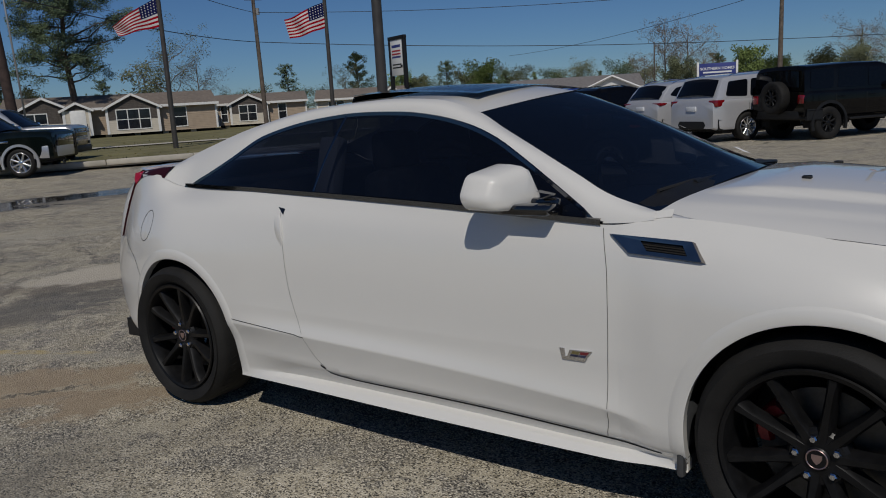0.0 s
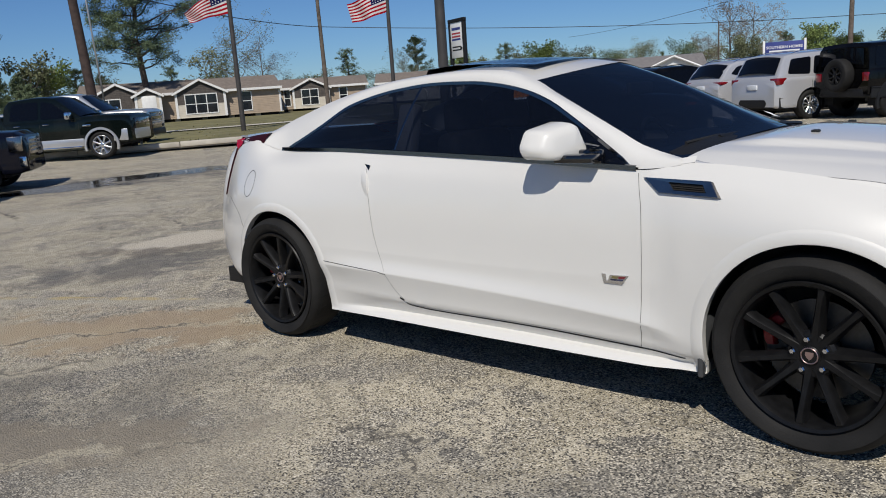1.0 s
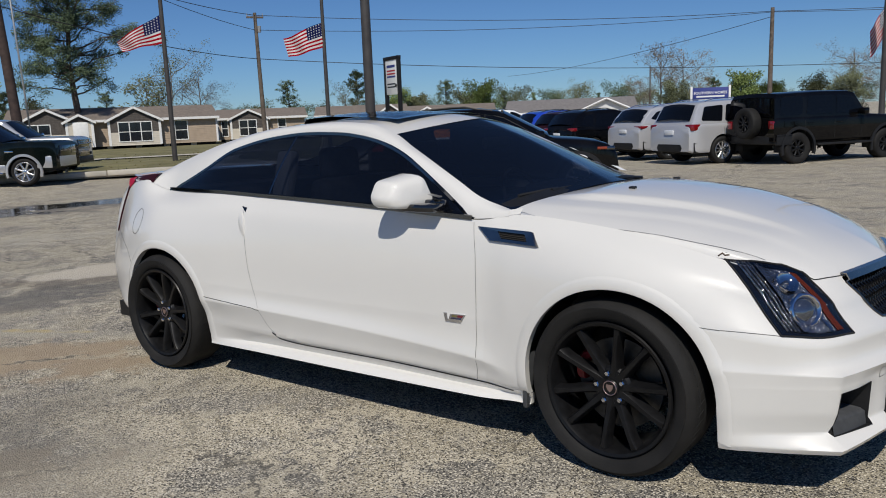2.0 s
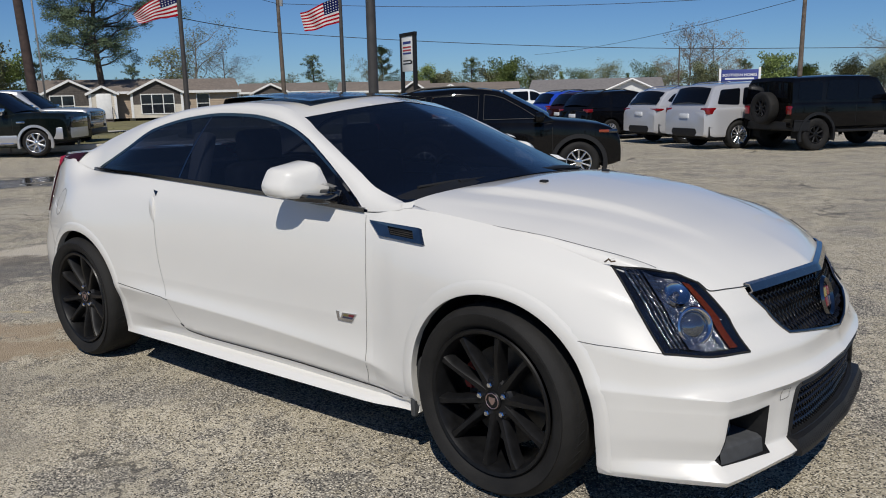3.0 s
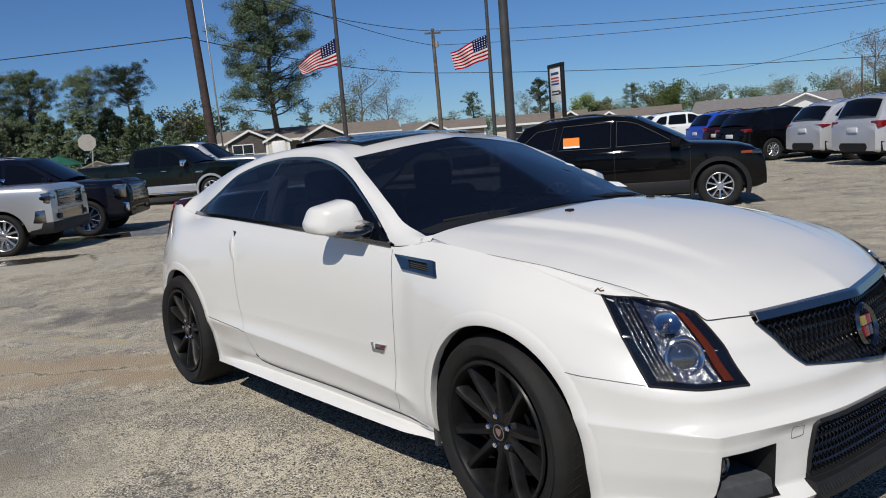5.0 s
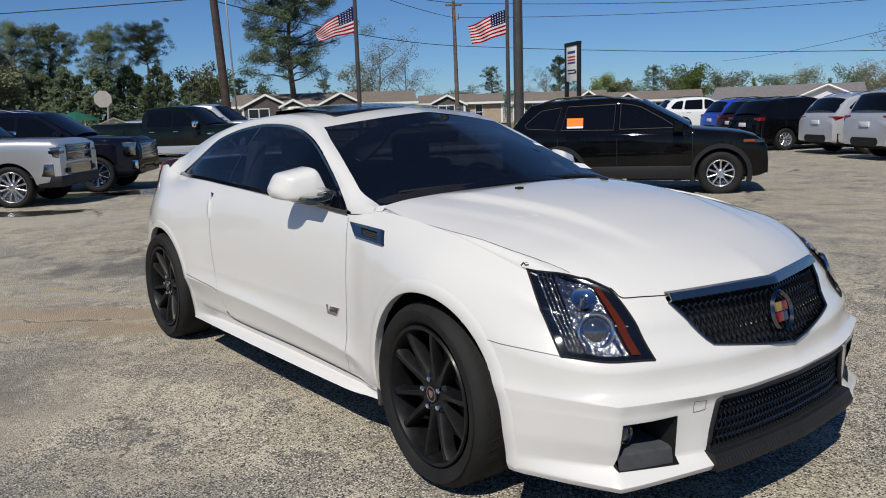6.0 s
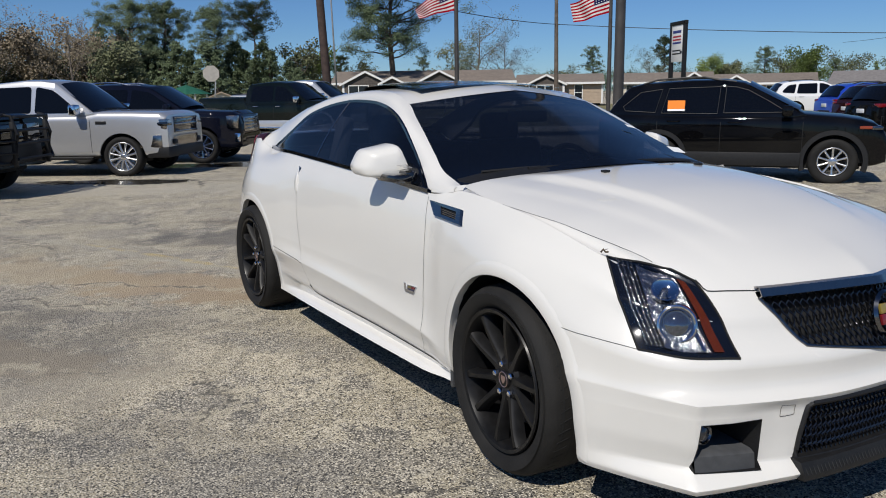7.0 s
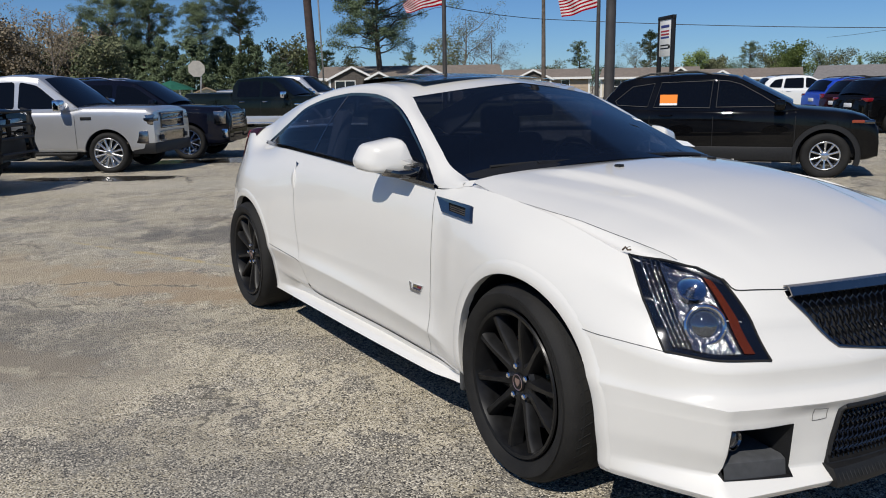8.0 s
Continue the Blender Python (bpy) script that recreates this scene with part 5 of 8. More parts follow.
        for q in range(6):
            p0, p1, p2 = np.array(poly[q - 1]), np.array(poly[q]), np.array(poly[(q + 1) % 6])
            r0, r1 = p1 + (p0 - p1) * min(0.4, 0.022 / np.linalg.norm(p0 - p1)), p1 + (p2 - p1) * min(0.4, 0.022 / np.linalg.norm(p2 - p1))
            for g in np.linspace(0, 1, 6):
                b_ = (1 - g) ** 2 * r0 + 2 * g * (1 - g) * p1 + g * g * r1
                rim.append((b_[0], b_[1], 0))
        rows = []
        cy, cz = -0.86, 1.075
        for k, (dx, sc) in enumerate(((0.0, 0.95), (0.006, 1.0), (0.05, 1.0), (0.085, 0.965), (0.106, 0.88), (0.118, 0.62), (0.121, 0.1))):
            r = []
            for y, z, _ in rim:
                yy, zz = cy + (y - cy) * sc, cz - 0.003 * k + (z - cz) * sc
                back = -1.005 + 0.40 * (yy + 0.80) - 0.10 * (zz - 1.03)
                r.append((back + dx, yy + 0.015 * (k / 6), zz))
            rows.append(r + r[:1])
        bm = bmesh.new()
        V = grid_faces(bm, sided(rows, sgn))
        bm.faces.new(V[-1][:-1])
        bmesh.ops.remove_doubles(bm, verts=bm.verts[:], dist=1e-5)
        bmesh.ops.recalc_face_normals(bm, faces=bm.faces[:])
        part("mirror_shell", bm, PEARL, m_, "pearl white mirror shell", autos=50)
        bm = bmesh.new()
        bm.faces.new([bm.verts.new((rows[0][i][0] + 0.012, rows[0][i][1] * sgn, rows[0][i][2])) for i in range(36)])
        part("mirror_glass", bm, CHROME, m_)
        bm = bmesh.new()
        box(bm, -0.98, -0.80, min(sgn * -0.90, sgn * -0.79), max(sgn * -0.90, sgn * -0.79), 0.995, 1.032, 0.012)
        box(bm, -0.96, -0.80, min(sgn * -0.825, sgn * -0.785), max(sgn * -0.825, sgn * -0.785), 0.985, 1.045, 0.012)
        part("mirror_arm", bm, GLOSS_BLACK, m_, "black mirror arm")
        rows = [[(-0.86, -0.86, 1.045), (-0.86, -0.80, 1.048)], [(-0.80, -0.845, 1.058), (-0.82, -0.80, 1.058)], [(-0.86, -0.86, 1.07), (-0.88, -0.80, 1.07)]]
        bm = bmesh.new()
        grid_faces(bm, sided(rows, sgn))
        bmesh.ops.solidify(bm, geom=bm.faces[:], thickness=0.012)
        bmesh.ops.recalc_face_normals(bm, faces=bm.faces[:])
        part("mirror_tab", bm, PEARL, m_)
        # corner behind the front wheel
        part("wheel_flap", boxed(-0.40, -0.375, min(sgn * -0.88, sgn * -0.72), max(sgn * -0.88, sgn * -0.72), 0.19, 0.44, 0.01), CLADDING_GREY, coupe, "scuffed black flap behind the wheel")


side_trim()


def pillar_feet():
    """The white skin between the fender's top and the windscreen pillar."""
    xs_ = np.linspace(-0.665, -0.436, 15)
    low_ = [at_x(LINE_I[6:11], x) for x in xs_]
    top_ = [at_x(DLO_TOP[:5], x) for x in xs_]
    for sgn in (1, -1):
        bm = bmesh.new()
        grid_faces(bm, [[(p[0], sgn * (p[1] + 0.003), p[2] - 0.022), (p[0], sgn * (p[1] + 0.001), p[2] - 0.002), (q[0], sgn * (q[1] + 0.002), q[2] + 0.004), (q[0], sgn * (q[1] + 0.02), q[2] + 0.025)] for p, q in zip(low_, top_)])
        bmesh.ops.recalc_face_normals(bm, faces=bm.faces[:])
        part("pillar_foot", bm, PEARL, coupe)


pillar_feet()


def arch_lips():
    """The rolled edge of each wheel opening, and an unseen tray that closes the nose from below."""
    for hx, hz in ARCH_AT:
        rows = []
        for a in np.linspace(radians(-20), radians(200), 81):
            row = []
            for r, lift in ((ARCH - 0.001, -0.012), (ARCH - 0.001, 0.001), (ARCH + 0.003, 0.0028), (ARCH + 0.034, 0.0028), (ARCH + 0.040, 0.0018), (ARCH + 0.052, -0.001)):
                x, z = hx + r * math.cos(a), hz + r * math.sin(a)
                if z < hz:
                    x = hx + math.copysign(r, math.cos(a))
                h = FLANK_BVH.ray_cast(Vector((x, -2, z)), Vector((0, 1, 0)))
                row.append(None if h[0] is None else h[0] + Vector((0, -lift, 0)))
            if None not in row:
                rows.append(row)
        for sgn in (1, -1):
            bm = bmesh.new()
            grid_faces(bm, sided(rows, sgn))
            bmesh.ops.recalc_face_normals(bm, faces=bm.faces[:])
            part("arch_lip", bm, PEARL, coupe, autos=40)
    # tray added to block sun falling through the lower grille onto the ground
    bm = bmesh.new()
    grid_faces(bm, [[(0.25, y, 0.235), (nose_x(y, 0.262) - 0.012, y, 0.235)] for y in np.linspace(-0.60, 0.60, 31)])
    bmesh.ops.solidify(bm, geom=bm.faces[:], thickness=0.006)
    part("undertray", bm, GAP, coupe)


arch_lips()


def cabin():
    # cowl, wipers, washer jets, stickers
    rear = arc_curve(HOOD_REAR, 31)
    full = [tuple(p) for p in rear] + [(p[0], -p[1], p[2]) for p in rear[::-1][1:]]
    bm = bmesh.new()
    grid_faces(bm, [[(x - 0.075, y * 0.97, z + 0.022), (x - 0.03, y * 0.98, z + 0.006), (x + 0.004, y * 0.985, z - 0.012)] for x, y, z in full])
    bmesh.ops.recalc_face_normals(bm, faces=bm.faces[:])
    part("cowl", bm, BLACK_PLASTIC, coupe, "black plastic cowl")
    for y0, y1, xo in ((0.55, -0.10, 0.0), (-0.05, -0.62, 0.015)):
        w = new("wiper", None)
        w.parent = coupe
        pts = []
        for t in np.linspace(0, 1, 12):
            y = y0 + (y1 - y0) * t
            i = (abs(y) / 0.78)
            x = -0.405 - 0.05 * i ** 2 - 0.055 - xo - 0.035 * t
            z = 1.052 - 0.035 * i ** 2 + 0.004 + 0.012 * t
            pts.append((x, y, z))
        part("wiper_blade", tube(bmesh.new(), pts, 0.007, 6), GAP, w)
        part("wiper_arm", tube(bmesh.new(), [(p[0] + 0.02, p[1], p[2] - 0.003) for p in pts[:8]], 0.010, 6), BLACK_PLASTIC, w)
    for y in (-0.270, 0.270):
        h = HOOD_BVH.ray_cast(Vector((-0.165, y, 2)), Vector((0, 0, -1)))
        part("washer_jet", boxed(-0.180, -0.150, y - 0.014, y + 0.014, h[0].z - 0.004, h[0].z + 0.009, 0.004), BLACK_PLASTIC, coupe, "small black washer jet")
    # inside
    part("dashboard", boxed(-1.02, -0.62, -0.66, 0.66, 0.72, 0.97, 0.06, seg=3), INTERIOR, coupe, "dark dashboard")
    part("instrument_hood", boxed(-1.02, -0.84, 0.20, 0.56, 0.92, 1.03, 0.04, seg=3), INTERIOR, coupe)
    bm = bmesh.new()
    lathe(bm, [(0.165, 0.0), (0.180, 0.014), (0.195, 0.0), (0.180, -0.014)], 32, "x", closed=True)
    box(bm, -0.012, 0.02, -0.17, 0.17, -0.03, 0.03, 0.008)
    bm.transform(pose(-1.12, 0.38, 0.93, 0, -22, 0))
    part("steering_wheel", bm, INTERIOR, coupe, "dark steering wheel")
    for y in (-0.38, 0.38):
        s = new("seat", None)
        s.parent = coupe
        s["label"] = "dark bolstered front seat"
        part("seat_cushion", boxed(-1.75, -1.22, y - 0.25, y + 0.25, 0.42, 0.60, 0.06, seg=3), INTERIOR, s)
        part("backrest", boxed(-1.86, -1.70, y - 0.25, y + 0.25, 0.55, 1.12, 0.06, pose(0, 0, 0, 0, 0, 0), 3), INTERIOR, s)
        part("headrest", boxed(-1.90, -1.79, y - 0.13, y + 0.13, 1.10, 1.28, 0.045, seg=3), INTERIOR, s)
    part("rear_seat", boxed(-2.65, -2.42, -0.60, 0.60, 0.5, 1.08, 0.07, seg=3), INTERIOR, coupe)
    part("floor_pan", boxed(-2.9, -0.6, -0.74, 0.74, 0.34, 0.40, 0.02), INTERIOR, coupe)
    part("parcel_shelf", boxed(-3.2, -2.5, -0.58, 0.58, 1.02, 1.06, 0.02), INTERIOR, coupe)
    for y in (-1, 1):
        part("door_lining", boxed(-2.1, -0.75, min(y * 0.78, y * 0.74), max(y * 0.78, y * 0.74), 0.4, 0.96, 0.015), INTERIOR, coupe)
        part("belt_pillar", boxed(-2.10, -1.98, min(y * 0.67, y * 0.60), max(y * 0.67, y * 0.60), 0.95, 1.27, 0.02, Matrix.Translation((0, y * 0.62, 0.95)) @ Matrix.Rotation(radians(y * 16), 4, "X") @ Matrix.Translation((0, -y * 0.60, -0.95))), mat("pillar_lining", (0.32, 0.31, 0.30), 0.8), coupe, "pale pillar lining")
    part("inner_mirror", boxed(-1.06, -1.03, -0.12, 0.12, 1.235, 1.295, 0.012), INTERIOR, coupe)
    for (x, y, z), (dx, dy) in (((-0.61, 0.60, 1.075), (0.06, 0.09)), ((-0.86, 0.52, 1.20), (0.03, 0.06))):
        bm = bmesh.new()
        b = Vector((-0.045, 0.0, 0.022)).normalized()
        p = Vector((x, y, z))
        bm.faces.new([bm.verts.new(q) for q in (p, p + Vector((0, dy, -0.012)), p + b * dx + Vector((0, dy, -0.012)), p + b * dx)])
        part("window_label", bm, WHITE_PAPER, coupe, "white paper label")
    bm = bmesh.new()
    tube(bm, [(0.352, -0.765, 0.868), (0.368, -0.77, 0.880), (0.376, -0.768, 0.872), (0.392, -0.772, 0.876)], 0.003, 5)
    grid_faces(bm, [[(0.362, -0.772, 0.873), (0.366, -0.760, 0.876)], [(0.384, -0.772, 0.884), (0.386, -0.764, 0.884)]])
    tagged(obj("dry_leaf", bm, mottle(mat("dry_leaf_brown", (0.09, 0.06, 0.035), 0.8), 80, 0.3)), "small dry leaf lying on the white fender", "leaf")


cabin()


# ---- the other vehicles on the lot ----
BLACK_PAINT = car_paint("black_paint", (0.003, 0.003, 0.0035), 0.2, 0.35, 0.0, 0.008, 0.0)
SILVER_PAINT = car_paint("silver_paint", (0.56, 0.56, 0.56), 0.12, 0.32, 0.6, 0.04)
WHITE_SILVER = car_paint("white_silver_paint", (0.52, 0.52, 0.53), 0.10, 0.32, 0.3, 0.04)
NAVY_PAINT = car_paint("navy_black_paint", (0.005, 0.006, 0.013), 0.2, 0.35, 0.0, 0.01, 0.0)
GREEN_PAINT = car_paint("dark_green_paint", (0.004, 0.0065, 0.006), 0.2, 0.35, 0.0, 0.01, 0.0)
BLUE_PAINT = car_paint("bright_blue_paint", (0.01, 0.05, 0.42), 0.1, 0.3)
RED_DARK = car_paint("dark_red_paint", (0.022, 0.004, 0.005), 0.15, 0.3, 0.0, 0.01, 0.0)
WHITE_PAINT = car_paint("white_paint", (0.78, 0.78, 0.77), 0.03, 0.35)
CLADDING = mottle(mat("black_cladding", (0.013, 0.013, 0.0135), 0.55, 0.0, 0.3), 40, 0.2, 0.1, 200)
ORANGE_PAPER = mat("orange_paper", (0.85, 0.22, 0.01), 0.7)
BACK_GLASS = tinted_glass("privacy_glass", (0.2, 0.22, 0.24), 0.12)
BACK_GLASS.node_tree.nodes["Principled BSDF"].inputs["Specular IOR Level"].default_value = 0.22


def plain_wheel(parent, hub, r, rim_r, width, spokes, rim_mat, side, cache, fat=0.030, label=""):
    """Tyre, rim and spokes; side -1 faces right, +1 faces left."""
    w = new("wheel", None)
    w.parent = parent
    w.matrix_basis = Matrix.Translation(hub) @ Matrix.Rotation(0 if side < 0 else math.pi, 4, "Z")
    if label:
        w["label"] = label
    if not cache:
        bm = bmesh.new()
        lathe(bm, [(rim_r, 0.0), (rim_r + 0.02, -0.02), (r - 0.05, -0.03), (r - 0.015, -0.015), (r, 0.02), (r, width - 0.05), (r - 0.02, width - 0.015), (rim_r, width - 0.02)], 40)
        cache["tyre"] = obj("tyre", bm, RUBBER).data
        bm = bmesh.new()
        lathe(bm, [(rim_r, -0.004), (rim_r + 0.005, -0.014), (rim_r - 0.012, -0.018), (rim_r - 0.022, 0.0), (rim_r - 0.03, 0.14), (0.0, 0.15)], 40)
        cache["rim"] = obj("rim", bm, rim_mat).data
        bm = bmesh.new()
        rows = []
        for i in range(5):
            t = i / 4
            q = 0.03 + (rim_r - 0.035) * t
            hw = fat * (1.0 - 0.35 * math.sin(math.pi * t))
            y = -0.012 + 0.022 * (1 - t) ** 2
            rows.append([(q, y + 0.04, -hw * 1.2), (q, y, -hw * 0.8), (q, y, hw * 0.8), (q, y + 0.04, hw * 1.2)])
        grid_faces(bm, rows)
        bmesh.ops.recalc_face_normals(bm, faces=bm.faces[:])
        cache["spoke"] = obj("spoke", bm, rim_mat).data
        bm = bmesh.new()
        lathe(bm, [(0.0, -0.006), (0.05, -0.002), (0.075, 0.012), (0.07, 0.06)], 24)
        cache["hub_cap"] = obj("hub_cap", bm, rim_mat).data
        for o in [o for o in scene.collection.objects if o.data in list(cache.values()) and o.parent is None]:
            bpy.data.objects.remove(o)
    for k in ("tyre", "rim", "hub_cap"):
        o = new(k, cache[k])
        o.parent = w
    for i in range(spokes):
        o = new("spoke", cache["spoke"])
        o.parent = w
        o.matrix_basis = Matrix.Rotation(2 * math.pi * (i + 0.5) / spokes, 4, "Y")
    return w


def poly_patch(pts, yfun, off, sgn, thick=0.012):
    """A pane whose outline is given from the side, laid on the cabin wall, with a rim of its own."""
    bm = bmesh.new()
    n = len(pts)
    k = []
    for i in range(n):
        p, a, b = np.array(pts[i]), np.array(pts[i - 1]), np.array(pts[(i + 1) % n])
        da, db = (a - p), (b - p)
        ra, rb = min(0.06, np.linalg.norm(da) * 0.3), min(0.06, np.linalg.norm(db) * 0.3)
        pa, pb = p + da / np.linalg.norm(da) * ra, p + db / np.linalg.norm(db) * rb
        for t in (0, 0.5, 1):
            k.append((1 - t) ** 2 * pa + 2 * t * (1 - t) * p + t * t * pb)
    out = [bm.verts.new((x, sgn * (yfun(x, z) + off), z)) for x, z in k]
    inn = [bm.verts.new((x, sgn * (yfun(x, z) + off - thick), z)) for x, z in k]
    bm.faces.new(out)
    for i in range(len(out)):
        j = (i + 1) % len(out)
        bm.faces.new((out[i], inn[i], inn[j], out[j]))
    bmesh.ops.recalc_face_normals(bm, faces=bm.faces[:])
    return bm


def vehicle(name, label, category, m, paint, sp, group=""):
    """A car or truck; the front axle's middle stands over its origin, and it looks along +x."""
    car = thing(name, label, category, m, group)
    fo, wb, ro, hw, tr, z0 = sp["fo"], sp["wb"], sp["ro"], sp["hw"], sp["tyre"], sp["sill"]
    deck = sorted(sp["deck"])
    dx, dz = [d[0] for d in deck], [d[1] for d in deck]
    x_f, x_r = fo, -wb - ro
    plan = sp.get("plan", 0.16)

    def half(x):
        a = max(0, (x - (x_f - 0.7)) / 0.7)
        b = max(0, ((x_r + 0.5) - x) / 0.5)
        return hw * (1 - plan * a ** 2.2 - 0.5 * plan * b ** 2.2)

    def belt(x):
        return float(np.interp(x, dx, dz))
    xs = np.unique(np.round(np.r_[np.linspace(x_r, x_f, 110), dx], 4))
    rows = []
    for x in xs:
        w, zb = half(x), belt(x)
        e = min(x_f - x, x - x_r)
        lift = 0.10 * max(0, 1 - e / 0.25) ** 2
        s = sp.get("shoulder", 0.05)
        h = zb - z0
        pts = [(w - 0.10, z0 + lift * 0.6), (w - 0.03, z0 + 0.02 + lift * 0.5)]
        for t in np.linspace(0.08, 0.80, 13):
            pts.append((w + 0.012 * math.sin(math.pi * t) - 0.010, z0 + h * t + lift * 0.3 * (1 - t)))
        pts += [(w - 0.006, z0 + h * 0.86), (w - s * 0.35, z0 + h * 0.93), (w - s, z0 + h * 0.975), (w - s * 1.9, zb - 0.004), (w * 0.72, zb + 0.012), (w * 0.4, zb + 0.03), (0, zb + 0.035)]
        rows.append([(x, -y, z) for y, z in pts])
    bm = bmesh.new()
    V = grid_faces(bm, rows, flip=True)
    bm.faces.new([bm.verts.new((xs[0], 0, rows[0][0][2]))] + V[0])
    bm.faces.new(([bm.verts.new((xs[-1], 0, rows[-1][0][2]))] + V[-1])[::-1])
    for hx in (0, -wb):
        cut_arch(bm, hx, tr, tr * sp.get("arch", 1.16), 0.5)
    mirrored(bm)
    bmesh.ops.recalc_face_normals(bm, faces=bm.faces[:])
    part("body", bm, paint, car, autos=40)
    # cabin
    gh = sorted(sp["cabin"])
    gx, gz = [g[0] for g in gh], [g[1] for g in gh]
    tum = sp.get("tumble", 0.32)
    x_lo, x_hi = gx[0], gx[-1]

    def wall(x, z):
        return half(x) - sp.get("shoulder", 0.05) * 0.8 - tum * max(0, z - belt(x))
    xs = np.unique(np.round(np.r_[np.linspace(x_lo, x_hi, 60), gx], 4))
    rows = []
    for x in xs:
        zr = float(np.interp(x, gx, gz))
        zb = min(belt(x) - 0.03, zr)
        r = []
        for t in np.linspace(0, 1, 7):
            z = zb + (zr - 0.05 - zb) * t if zr - zb > 0.06 else zb + (zr - zb) * t
            r.append((x, -wall(x, max(z, belt(x))), z))
        yw = wall(x, zr)
        r += [(x, -yw + 0.02, zr - 0.015), (x, -yw + 0.08, zr), (x, -yw * 0.6, zr + 0.02), (x, -yw * 0.3, zr + 0.03), (x, 0, zr + 0.033)]
        rows.append(r)
    bm = bmesh.new()
    grid_faces(bm, rows, flip=True)
    mirrored(bm)
    bmesh.ops.recalc_face_normals(bm, faces=bm.faces[:])
    part("cabin", bm, sp.get("roof_paint", paint), car, autos=32)
    glass = sp.get("glass", BACK_GLASS)
    for pts in sp["windows"]:
        for sgn in (-1, 1):
            w = part("window", poly_patch(pts, wall, 0.006, sgn), glass, car, "dark side window", smooth=False)
            if sp.get("trim"):
                bm = bmesh.new()
                q = [Vector((x, sgn * (wall(x, z) + 0.006), z)) for x, z in pts]
                for a, b in zip(q, q[1:] + q[:1]):
                    rod(bm, a, b, 0.006, n=6)
                part("window_trim", bm, sp["trim"], w)
    # windscreen and rear glass
    for (xa, za), (xb, zb), inset, nm in sp["screens"]:
        bm = bmesh.new()
        rr = []
        d = Vector((zb - za, 0, -(xb - xa))).normalized()
        if d.z < 0:
            d = -d
        for t in np.linspace(0.04, 0.96, 7):
            x, z = xa + (xb - xa) * t, za + (zb - za) * t
            y = wall(x, z) - inset
            rr.append([Vector((x, y * k, z + 0.030 * (1 - k * k))) + d * (0.008 + 0.045 * (1 - k * k)) for k in np.linspace(-1, 1, 13)])
        grid_faces(bm, rr)
        bmesh.ops.recalc_face_normals(bm, faces=bm.faces[:])
        part(nm, bm, glass, car, "dark " + nm)
    cache = {}
    for hx in (0, -wb):
        for sgn in (-1, 1):
            plain_wheel(car, (hx, sgn * (hw - 0.03), tr), tr, sp["rim"], sp.get("tyre_w", 0.25), sp.get("spokes", 10), sp.get("rim_mat", RIM_SILVER), sgn, cache, sp.get("fat", 0.03),
                        "black tyre on a bright alloy wheel")
            bm = bmesh.new()
            rr = []
            R = tr * sp.get("arch", 1.16) + 0.01
            for a in np.linspace(-0.2, math.pi + 0.2, 21):
                x, z = hx + R * math.cos(a), tr + R * math.sin(a)
                rr.append([(x, sgn * (hw - 0.06), z), (x, sgn * (hw - 0.34), z), (hx, sgn * (hw - 0.36), tr)])
            grid_faces(bm, rr)
            part("wheel_well", bm, GAP, car)
            if sp.get("flare"):
                bm = bmesh.new()
                R0 = tr * sp.get("arch", 1.16)
                rr = []
                for a in np.linspace(-0.32, math.pi + 0.32, 29):
                    c, s_ = math.cos(a), math.sin(a)
                    rr.append([(hx + (R0 - 0.01) * c, sgn * (hw - 0.04), tr + (R0 - 0.01) * s_), (hx + (R0 - 0.005) * c, sgn * (hw + 0.022), tr + (R0 - 0.005) * s_),
                               (hx + (R0 + 0.065) * c, sgn * (hw + 0.018), tr + (R0 + 0.065) * s_), (hx + (R0 + 0.075) * c, sgn * (hw - 0.02), tr + (R0 + 0.075) * s_)])
                grid_faces(bm, rr)
                bmesh.ops.recalc_face_normals(bm, faces=bm.faces[:])
                part("wheel_flare", bm, sp["flare"], car)
    # sills, bumpers, underside, lamps, mirrors, handles
    bm = boxed(-wb - ro + 0.35, fo - 0.35, -hw + 0.16, hw - 0.16, z0 - 0.06, z0 + 0.25, 0.03)
    part("underbody", bm, GAP, car)
    if sp.get("skirt"):
        for sgn in (-1, 1):
            a = tr * sp.get("arch", 1.16) + 0.04
            bm = boxed(-wb + a, -a, sgn * hw - 0.035, sgn * hw + 0.018, z0 - 0.02, z0 + sp.get("skirt_h", 0.16), 0.015)
            part("side_skirt", bm, sp["skirt"], car)
    for bx, zlo, zhi, mt, nm in sp.get("bumpers", ()):
        w = half(bx) + 0.004
        rows = []
        s = 1 if bx > 0 else -1
        for t in np.linspace(-1, 1, 25):
            k = abs(t) ** 5
            x = bx + s * (0.05 - 0.20 * k)
            y = w * math.copysign(min(1, abs(t) * 1.02), t)
            rows.append([(x - s * 0.06, y, zlo), (x, y, zlo + 0.03), (x + s * 0.01, y, (zlo + zhi) / 2), (x, y, zhi - 0.03), (x - s * 0.10, y, zhi)])
        bm = bmesh.new()
        grid_faces(bm, rows)
        bmesh.ops.recalc_face_normals(bm, faces=bm.faces[:])
        for sg in (-1, 1):
            box(bm, bx - s * 0.55, bx - s * 0.10, sg * w - 0.03, sg * w + 0.008, zlo, zhi, 0.02)
        part(nm, bm, mt, car)
